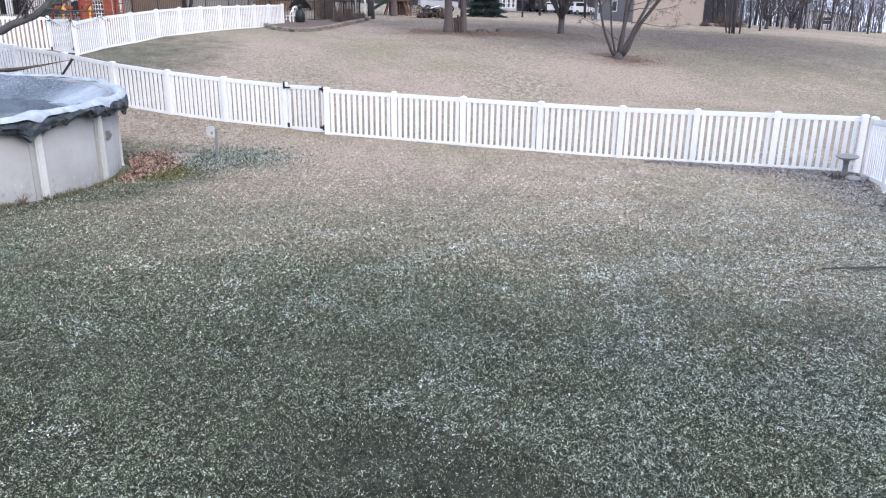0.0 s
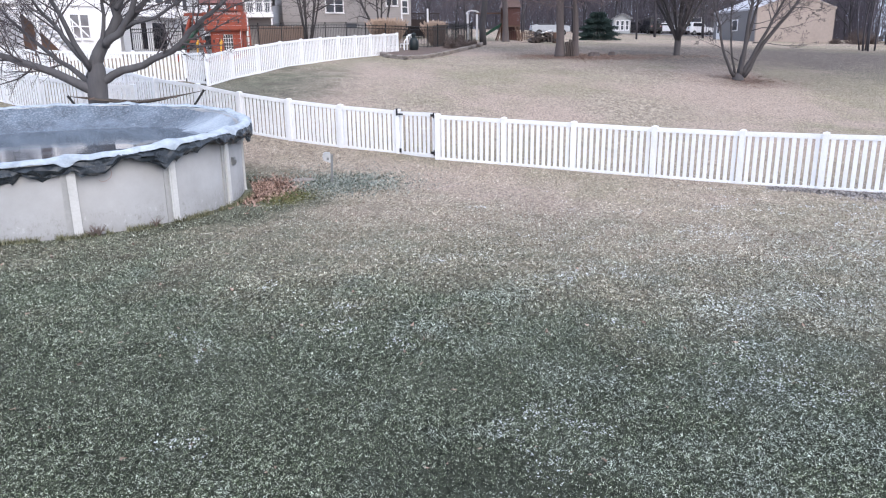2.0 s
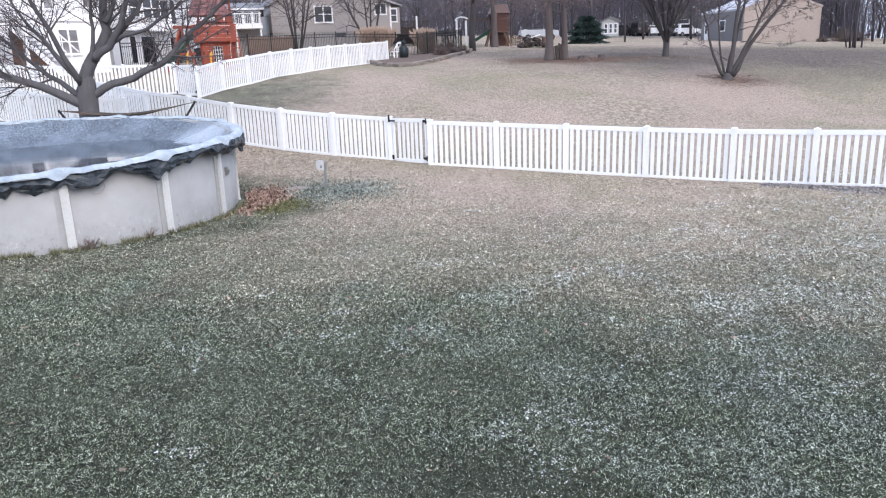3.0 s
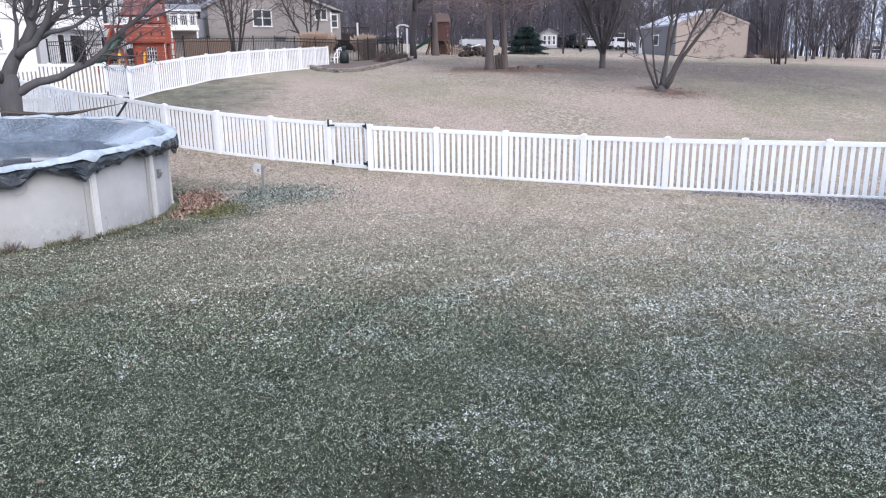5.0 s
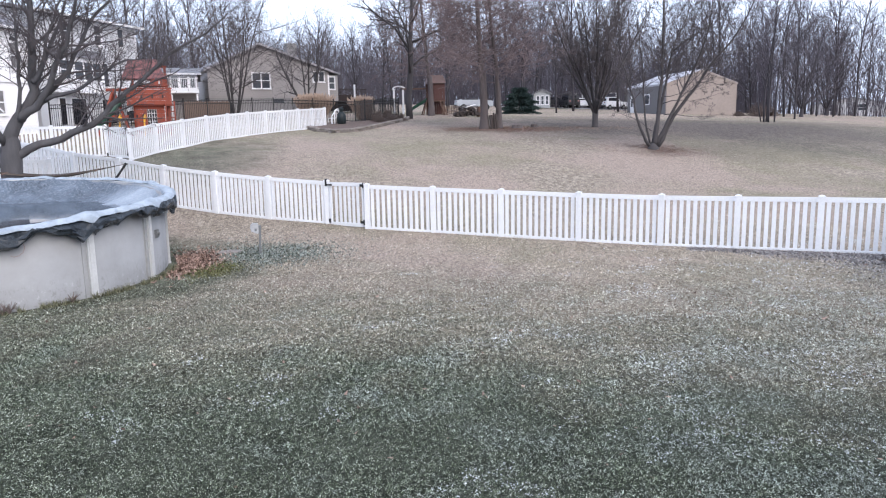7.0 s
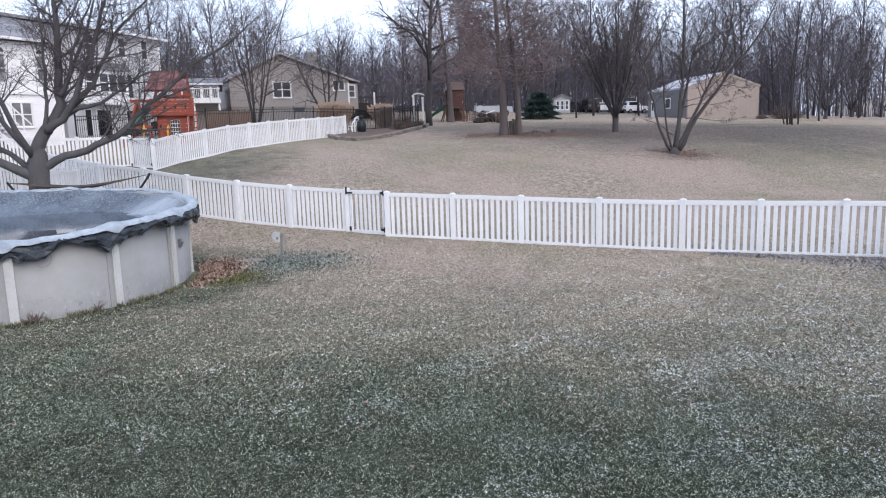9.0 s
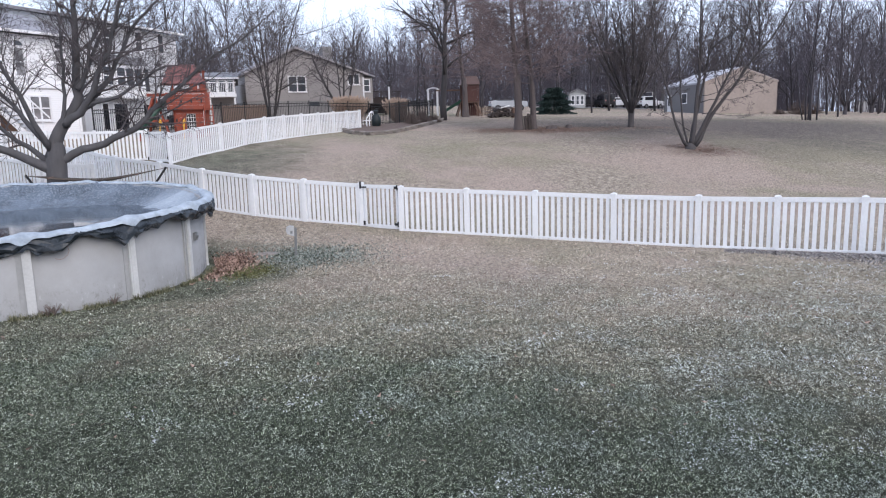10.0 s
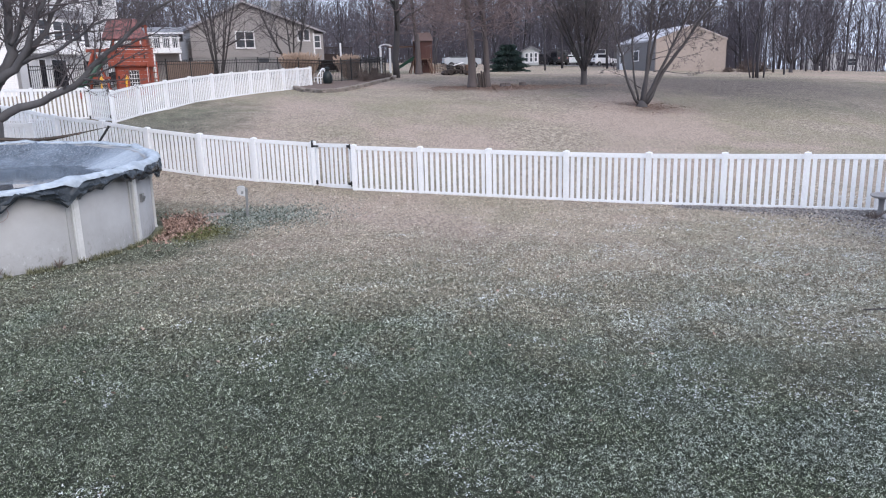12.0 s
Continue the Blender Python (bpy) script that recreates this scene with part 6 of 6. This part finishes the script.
def build_cottage(label, x, y, turn, w, d, eave, peak, wall, wins):
    h = thing("cottage", label, "house", pose(x, y, land(x, y) - 0.3, 0, 0, turn))
    part("wall", Build().prism([(0, 0), (w, 0), (w, eave), (w / 2, peak), (0, eave)], 0, d), wall, h)
    gable_roof(h, w, d, eave, peak, w / 2, 0.25, SHINGLE, GREYCLAD)
    for u, z, ww, hh in wins:
        window(h, u, z, ww, hh, lights=1)


build_cottage("small pale cottage with a tall window", 18.9, 106.0, -8, 2.3, 5, 2.25, 2.8, PALEWALL, [(0.55, 0.8, 0.35, 1.15), (1.2, 0.8, 0.35, 1.15), (1.85, 0.8, 0.35, 1.15)])
build_cottage("dark-roofed house behind the parked cars", 26.0, 122.0, -10, 14.0, 9, 2.3, 3.9, GREYCLAD, [(3.0, 1.2, 1.4, 1.2), (8.5, 1.2, 1.4, 1.2)])
for k, (az, rho, w) in enumerate([(29.5, 160, 14)]):
    hx, hy = polar(az, rho)
    build_cottage("pale distant house beyond the wood", hx, hy, -30, w, 10, 2.0, 3.4, GREYSIDING, [(4.0, 1.0, 1.6, 1.2), (9.0, 1.0, 1.6, 1.2)])
drive = Build()
for i in range(12):
    x0 = 14 + i * 2.0
    for y in (104.5, 113.5):
        drive.v.append(Vector((x0, y, land(x0, y) + 0.09)))
drive.f = [(2 * i, 2 * i + 2, 2 * i + 3, 2 * i + 1) for i in range(11)]
tagged(part("driveway", drive, CONCRETE, None), "pale gravel drive in front of the far houses", "driveway", kind="structure")

# ---- small things in the yard ----
def build_pedestal():
    x, y = -3.40, 16.65
    t = thing("utility_pedestal", "grey plastic utility box on a steel post", "utility box", pose(x, y, land(x, y), 0, 2, 12))
    part("post", Build().box(-0.018, 0.026, -0.02, 0.02, -0.3, 0.66).box(-0.03, -0.018, -0.02, 0.03, -0.3, 0.66), GALV, t, "galvanised square post")
    part("box", Build().prism([(-0.19, 0.53), (-0.06, 0.48), (-0.032, 0.48), (-0.032, 0.66), (-0.06, 0.685), (-0.16, 0.69), (-0.22, 0.62)], -0.075, 0.075), GREYBOX, t)
    part("lid", Build().prism([(-0.21, 0.67), (-0.03, 0.67), (-0.05, 0.705), (-0.15, 0.71)], -0.085, 0.085), GREYBOX, t, "frosted pale lid")
    part("clip", Build().box(-0.12, -0.07, -0.088, -0.076, 0.54, 0.6), GALV, t)


def build_hammock():
    """A rope hammock slung between the curved arms of a steel stand, standing behind the pool."""
    p, q = Vector((-11.05, 19.45, 0)), Vector((-7.75, 20.55, 0))
    d = (q - p)
    L = d.length
    t = thing("hammock", "brown rope hammock slung on a dark steel stand", "hammock", pose(p.x, p.y, land(p.x, p.y) + 0.03, 0, 0, math.degrees(math.atan2(d.y, d.x))))
    part("arm", Build().tube([(0.75, 0, 0.05), (0.55, 0, 0.5), (0.25, 0, 1.15), (0.0, 0, 1.55)], 0.032, 8), BLACKMETAL, t)
    part("arm", Build().tube([(L - 0.75, 0, 0.05), (L - 0.6, 0, 0.5), (L - 0.25, 0, 1.2), (L + 0.05, 0, 1.62)], 0.032, 8), BLACKMETAL, t)
    part("base_bar", Build().tube([(0.7, 0, 0.05), (L - 0.7, 0, 0.05)], 0.035, 8), BLACKMETAL, t)
    for x in (0.75, L - 0.75):
        part("foot_bar", Build().tube([(x, -0.6, 0.04), (x, 0.6, 0.04)], 0.035, 8), BLACKMETAL, t)
    for x in (0.62, L - 0.7):
        part("spreader", Build().tube([(x, -0.55, 1.46), (x, 0.55, 1.46)], 0.02, 6), BROWNWOOD, t)
    net = Build()
    for k in range(15):
        y = -0.52 + 1.04 * k / 14
        net.tube([(0.62 + (L - 1.32) * i / 10, y * (1 - 0.25 * math.sin(math.pi * i / 10)), 1.46 - 0.17 * math.sin(math.pi * i / 10) * (1 - (y / 0.8) ** 2)) for i in range(11)], 0.009, 4)
    for i in range(1, 40):
        f = i / 40
        pts = [(0.62 + (L - 1.32) * f, y * (1 - 0.25 * math.sin(math.pi * f)), 1.46 - 0.17 * math.sin(math.pi * f) * (1 - (y / 0.8) ** 2)) for y in (-0.52, -0.26, 0, 0.26, 0.52)]
        net.tube(pts, 0.007, 3)
    part("net", net, CLOTH, t, "sagging brown rope net")
    for k in range(8):
        y = -0.5 + k / 7
        part("cord", Build().tube([(0.0, 0, 1.53), (0.62, y, 1.46)], 0.006, 3), CLOTH, t)
        part("cord", Build().tube([(L + 0.04, 0, 1.6), (L - 0.7, y, 1.46)], 0.006, 3), CLOTH, t)


def build_birdbath():
    x, y = 9.95, 14.05
    t = thing("birdbath", "weathered concrete birdbath by the fence corner", "birdbath", pose(x, y, land(x, y)))
    t.scale = (0.66, 0.66, 0.74)
    part("pedestal", Build().lathe([(0, -0.05), (0.17, -0.05), (0.16, 0.06), (0.09, 0.12), (0.075, 0.3), (0.09, 0.46), (0.13, 0.5), (0, 0.5)], 18), GREYCLAD, t, smooth=True)
    part("basin", Build().lathe([(0.1, 0.50), (0.24, 0.53), (0.33, 0.58), (0.34, 0.61), (0.31, 0.61), (0.2, 0.565), (0, 0.555)], 22), CONCRETE, t, "shallow frosted basin", True, m=pose(0, 0, 0, 3, -2, 0))
    rng = random.Random(4)
    for k, (dx, dy, r) in enumerate([(-0.02, -0.32, 0.15), (0.22, -0.34, 0.11)]):
        s = thing("garden_stone", "pale flat stone at the foot of the birdbath", "stone", pose(x + dx, y + dy, land(x + dx, y + dy), 0, 0, 40 * k), "stones by the birdbath")
        part("stone", Build().lathe([(r * 0.95, -0.03), (r, 0.03), (r * 0.8, 0.075), (0, 0.085)], 10), CONCRETE, s)
    b = Build()
    for i in range(60):
        a = rng.uniform(0, 6.28)
        p = Vector((rng.gauss(0, 0.06), rng.gauss(0, 0.06), 0))
        b.tube([p, p + Vector((math.cos(a) * 0.1, math.sin(a) * 0.07, rng.uniform(0.04, 0.14)))], [0.007, 0.004], 3)
    g = thing("withered_plant", "small withered plant beside the birdbath", "plant", pose(x - 0.25, y - 0.2, land(x - 0.25, y - 0.2)))
    part("stalk", b, DRYSHRUB, g)


build_pedestal()
build_hammock()
build_birdbath()


def leaf_material(name, a, b):
    m, n, l, bs = material(name, a, 0.85, 0, 0.2)
    g = n.new("ShaderNodeNewGeometry")
    l.new(ramp(n, l, g.outputs["Random Per Island"], [(0, a), (1, b)]), bs.inputs["Base Color"])
    return m


LEAF = leaf_material("dead_leaves", (0.06, 0.034, 0.026), (0.46, 0.315, 0.255))
CHIP = leaf_material("dark_bark_chips", (0.05, 0.045, 0.045), (0.42, 0.39, 0.38))
SNOW = leaf_material("snow_crumbs", (0.50, 0.52, 0.54), (0.78, 0.80, 0.82))
MOSS = leaf_material("mossy_grass", (0.06, 0.068, 0.025), (0.18, 0.17, 0.08))


def blade_material():
    """Blades take the tone of the lawn they stand in: green, straw, or white where frost lies."""
    m, n, l, b = material("grass_blades", (0.1, 0.1, 0.06), 0.85, 0, 0.2)
    green, mid = grass_tone(n, l)
    g = n.new("ShaderNodeNewGeometry")
    r = g.outputs["Random Per Island"]
    lawn = ramp(n, l, r, [(0.0, (0.005, 0.009, 0.004)), (0.38, (0.026, 0.036, 0.018)), (0.60, (0.108, 0.130, 0.080)), (0.84, (0.295, 0.325, 0.247)), (1.0, (0.56, 0.59, 0.505))])
    straw = ramp(n, l, r, [(0.0, (0.19, 0.150, 0.115)), (0.24, (0.31, 0.25, 0.195)), (0.52, (0.51, 0.425, 0.338)), (0.84, (0.64, 0.55, 0.455)), (1.0, (0.73, 0.66, 0.585))])
    tuft = noise_node(n, l, 17.0, 3, 0.7, (1, 0.72, 1), "World").outputs[0]
    patch = noise_node(n, l, 1.3, 5, 0.7, (1, 0.7, 1), "World").outputs[0]
    hoar = noise_node(n, l, 0.9, 6, 0.75, None, "World").outputs[0]
    c = mix(n, l, green, straw, lawn)
    sx = n.new("ShaderNodeSeparateXYZ")
    l.new(g.outputs["Position"], sx.inputs[0])
    drift = n.new("ShaderNodeMath")
    drift.operation = "MULTIPLY_ADD"
    drift.inputs[1].default_value = 0.017
    l.new(sx.outputs[0], drift.inputs[0])
    l.new(hoar, drift.inputs[2])
    hoar = drift.outputs[0]
    white = mix(n, l, 1.0, ramp(n, l, hoar, [(0.50, (0, 0, 0)), (0.66, (0.7,) * 3)]), ramp(n, l, r, [(0.3, (0, 0, 0)), (0.9, (1, 1, 1))]), "MULTIPLY")
    white = mix(n, l, 1.0, white, ramp(n, l, green, [(0.0, (0.12,) * 3), (0.7, (1, 1, 1))]), "MULTIPLY")
    c = mix(n, l, white, c, (0.535, 0.585, 0.55))
    c = mix(n, l, 1.0, c, ramp(n, l, patch, [(0.36, (0.80,) * 3), (0.60, (1.14,) * 3)]), "MULTIPLY")
    speck = ramp(n, l, green, [(0.1, (0.45,) * 3), (0.8, (1, 1, 1))])
    l.new(mix(n, l, speck, c, ramp(n, l, tuft, [(0.38, (0.42,) * 3), (0.62, (1.58,) * 3)]), "MULTIPLY"), b.inputs["Base Color"])
    return m


def scatter(name, label, category, mat, spots, size, flat, rng, kind="stuff"):
    """Small three-cornered flakes or blades strewn over the land, as one mesh."""
    n = len(spots)
    xy = np.asarray(spots)
    z = np.array([land(x, y) for x, y in spots])
    a = rng.uniform(0, 2 * np.pi, n)
    coarse = np.clip(xy[:, 1] / 8.0, 0.8, 1.15)
    L = rng.uniform(*size[0], n) * coarse
    W = rng.uniform(*size[1], n) * coarse
    tilt = rng.uniform(*flat, n)
    ca, sa = np.cos(a), np.sin(a)
    base = np.stack([xy[:, 0], xy[:, 1], z + 0.004], 1)
    side = np.stack([-sa * W / 2, ca * W / 2, rng.normal(0, 0.15, n) * W], 1)
    tip = np.stack([ca * L * np.cos(tilt), sa * L * np.cos(tilt), L * np.sin(tilt)], 1)
    v = np.stack([base - side, base + side, base + tip], 1).reshape(-1, 3)
    me = bpy.data.meshes.new(name)
    me.vertices.add(3 * n)
    me.vertices.foreach_set("co", v.ravel())
    me.loops.add(3 * n)
    me.loops.foreach_set("vertex_index", np.arange(3 * n, dtype=np.int32))
    me.polygons.add(n)
    me.polygons.foreach_set("loop_start", np.arange(0, 3 * n, 3, dtype=np.int32))
    me.update(calc_edges=True)
    me.validate()
    me.materials.append(mat)
    return tagged(new(name, me), label, category, kind=kind)


def wedge(n, y0, y1, rng, power=1.0, left=-0.80, right=0.90):
    """Random spots over the widening stretch of lawn in front."""
    y = y0 + (y1 - y0) * rng.random(n) ** power
    x = y * (left + (right - left) * rng.random(n))
    keep = (np.hypot(x - PX, y - PY) > PR + 0.05) & (x < 11.5)
    return list(zip(x[keep].tolist(), y[keep].tolist()))


def fading(spots, none, full, rng):
    """Thins the spots out from full cover at one distance to none at another."""
    k = np.clip((np.asarray(spots)[:, 1] - none) / (full - none), 0, 1)
    return [p for p, keep in zip(spots, rng.random(len(spots)) < k) if keep]


def build_grass():
    rng = np.random.default_rng(3)
    blades = blade_material()
    scatter("grass", "frosted matted lawn grass, green and straw", "grass", blades, fading(wedge(940000, 3.45, 14.0, rng, 1.0), 14.0, 8.5, rng), ((0.012, 0.034), (0.0045, 0.011)), (0.0, 0.8), rng)
    scatter("grass", "frosted matted lawn grass turning straw-brown", "grass", blades, fading(wedge(380000, 6.5, 21.5, rng, 0.9), 6.5, 11.0, rng), ((0.014, 0.040), (0.006, 0.015)), (0.0, 0.8), rng)
    # clustered crumbs of snow
    spots = wedge(22000, 3.8, 17, rng, 0.85)
    keep = []
    for x, y in spots:
        k = noise.noise(Vector((x * 0.9, y * 0.9, 4))) + 0.6 * noise.noise(Vector((x * 3.1, y * 3.1, 9)))
        k += 0.07 * x - 0.02 * (y - 7)
        if k > 0.46:
            keep.append((x, y))
    more = []
    for x, y in keep:
        for _ in range(3):
            more.append((x + rng.normal(0, 0.028), y + rng.normal(0, 0.03)))
    scatter("snow_dusting", "thin crumbs of snow caught in the grass", "snow", SNOW, more, ((0.012, 0.034), (0.010, 0.024)), (0.0, 0.5), rng)
    scatter("leaf_litter", "scattered dead leaves on the lawn", "leaves", LEAF, wedge(420, 4.3, 20, rng, 0.9), ((0.04, 0.08), (0.03, 0.05)), (0.0, 0.5), rng)
    pile = []
    for i in range(7000):
        x, y = -4.75 + rng.normal(0, 0.28), 15.75 + rng.normal(0, 0.6)
        if math.hypot(x - PX, y - PY) > PR + 0.1:
            pile.append((x, y))
    scatter("leaf_pile", "drift of brown dead leaves against the pool", "leaves", LEAF, pile, ((0.04, 0.09), (0.03, 0.06)), (0.0, 0.9), rng)
    moss = []
    for i in range(4200):
        x, y = -4.05 + rng.normal(0, 0.25), 14.9 + rng.normal(0, 0.38)
        if math.hypot(x - PX, y - PY) > PR + 0.1:
            moss.append((x, y))
    scatter("moss", "yellow-green mossy patch beside the leaf drift", "moss", MOSS, moss, ((0.03, 0.06), (0.012, 0.022)), (0.1, 0.8), rng)
    red = []
    for cx0, cy0, r, n in ((5.4, 45.0, 1.9, 9000), (12.3, 35.6, 1.1, 4200), (7.6, 45.9, 1.7, 5200), (12.5, 47.2, 1.0, 2000)):
        for i in range(n):
            red.append((cx0 + rng.normal(0, r), cy0 + rng.normal(0, r * 0.8)))
    scatter("needle_litter", "reddish fallen needles round the tree feet", "leaves", NEEDLES, red, ((0.03, 0.09), (0.02, 0.05)), (0.0, 0.4), rng)
    # dark mulch along the fence towards its corner
    chips = []
    for i in range(9000):
        t = rng.random()
        fx, fy = 6.6 + (10.5 - 6.6) * t, 16.45 + (14.45 - 16.45) * t
        w = (0.3 + 1.3 * t ** 1.5) * abs(rng.normal(0, 0.55))
        chips.append((fx - 0.48 * w + rng.normal(0, 0.05), fy - 0.88 * w + rng.normal(0, 0.05)))
    for i in range(4500):
        s = rng.uniform(0, 6.0)
        w = (0.9 + 0.5 * math.sin(s)) * abs(rng.normal(0, 0.6))
        chips.append((10.52 - 0.376 * s - 0.926 * w, 14.48 - 0.926 * s + 0.376 * w))
    scatter("mulch", "dark bark mulch strewn along the fence corner", "mulch", CHIP, chips, ((0.025, 0.07), (0.015, 0.04)), (0.0, 0.6), rng)
    # frosted ivy-like ground cover round the utility box
    cover = []
    for i in range(9000):
        x, y = -3.3 + rng.normal(0, 0.85), 16.7 + rng.normal(0, 0.75)
        if math.hypot(x - PX, y - PY) > PR + 0.1:
            cover.append((x, y))
    scatter("ground_cover", "dark frosted ground cover round the utility box", "plants", COVERLEAF, cover, ((0.03, 0.06), (0.015, 0.035)), (0.1, 0.9), rng)


NEEDLES = leaf_material("rust_red_needles", (0.17, 0.105, 0.085), (0.31, 0.225, 0.185))
COVERLEAF = leaf_material("frosted_ground_cover", (0.025, 0.034, 0.025), (0.34, 0.37, 0.33))
build_grass()
slab = thing("stepping_stone", "flat grey stone slab in the ground cover", "stone", pose(-4.15, 16.9, land(-4.15, 16.9), 0, 0, 20))
part("slab", Build().lathe([(0.28, -0.05), (0.30, 0.01), (0.27, 0.03), (0, 0.033)], 9), STONE, slab, m=Matrix.Diagonal((1.0, 0.75, 1, 1)))
stick = thing("fallen_branch", "thin dark fallen branch on the lawn", "branch", pose(6.4, 8.1, land(6.4, 8.1)))
part("limb", Build().tube([(-0.7, 0.05, 0.03), (-0.3, 0.0, 0.05), (0.2, 0.02, 0.04), (0.8, -0.1, 0.06)], [0.008, 0.013, 0.014, 0.01], 5).tube([(-0.1, 0.0, 0.05), (0.2, 0.15, 0.07)], [0.009, 0.004], 4), BARK, stick)
edging = thing("lawn_edging", "black plastic edging strip curving round the leaf drift", "edging", pose(0, 0, 0))
curve = [(-5.0 + 0.6 * math.sin(k * 0.2), 16.2 + 0.55 * math.cos(k * 0.2)) for k in range(9)]
part("strip", Build().tube([(x, y, land(x, y) + 0.02) for x, y in curve], 0.022, 6), TYRE, edging)


def build_leaning_logs():
    """Split logs stood up against the feet of the cypress pair."""
    rng = random.Random(23)
    for k in range(4):
        x, y = 5.36 + 0.13 * k + rng.gauss(0, 0.02), 45.25 + rng.gauss(0, 0.12)
        t = thing("split_log", "dark split log leaning against the cypress trunk", "log", pose(x, y, land(x, y) - 0.03, rng.uniform(-10, -4), rng.uniform(-9, 9), rng.uniform(0, 90)), "leaning logs")
        h = rng.uniform(0.7, 1.15)
        part("log", Build().tube([(0, 0, 0), (0.01, 0, h * 0.5), (0, 0.01, h)], [0.075, 0.08, 0.06], 6), DARKLOG, t)


build_leaning_logs()


def build_wall_weeds():
    """Rank grass left standing along the foot of the pool wall."""
    rng = np.random.default_rng(12)
    spots = []
    for k in range(5200):
        a, d = radians(rng.uniform(-112, 8)), abs(rng.normal(0, 0.06))
        if math.sin(a * 23) + 0.6 * math.sin(a * 61) > -0.5:
            spots.append((PX + (PR + 0.05 + d) * math.cos(a), PY + (PR + 0.05 + d) * math.sin(a)))
    scatter("wall_weeds", "uneven tufts of rank grass along the pool wall", "grass", WEED, spots, ((0.04, 0.13), (0.006, 0.014)), (0.5, 1.4), rng)
    for k, ang in enumerate((-56, -54.5, -40)):
        a = radians(ang)
        x, y = PX + (PR + 0.13) * math.cos(a), PY + (PR + 0.13) * math.sin(a)
        w = thing("dead_weed", "brown dead weed at the foot of the pool wall", "plant", pose(x, y, land(x, y)), "dead weeds")
        b = Build()
        for i in range(16):
            q = rng.uniform(0, 6.28)
            b.tube([(0, 0, 0), (0.04 * math.cos(q), 0.04 * math.sin(q), 0.08), (0.12 * math.cos(q), 0.12 * math.sin(q), rng.uniform(0.08, 0.2))], [0.006, 0.008, 0.003], 3)
        part("stalk", b, DRYSHRUB, w)


WEED = leaf_material("rank_grass", (0.03, 0.036, 0.018), (0.27, 0.26, 0.17))
build_wall_weeds()


def build_brush():
    """Low tangled brush beside the outbuilding."""
    for k, (x, y, r, h) in enumerate(((37.0, 75.5, 1.5, 1.5), (39.0, 76.5, 1.4, 1.2), (36.6, 73.8, 1.0, 0.7), (34.6, 74.4, 0.8, 0.5))):
        shrub(x, y, r, h, DRYSHRUB, 400 + k, "low tangled brown brush beside the outbuilding")


build_brush()
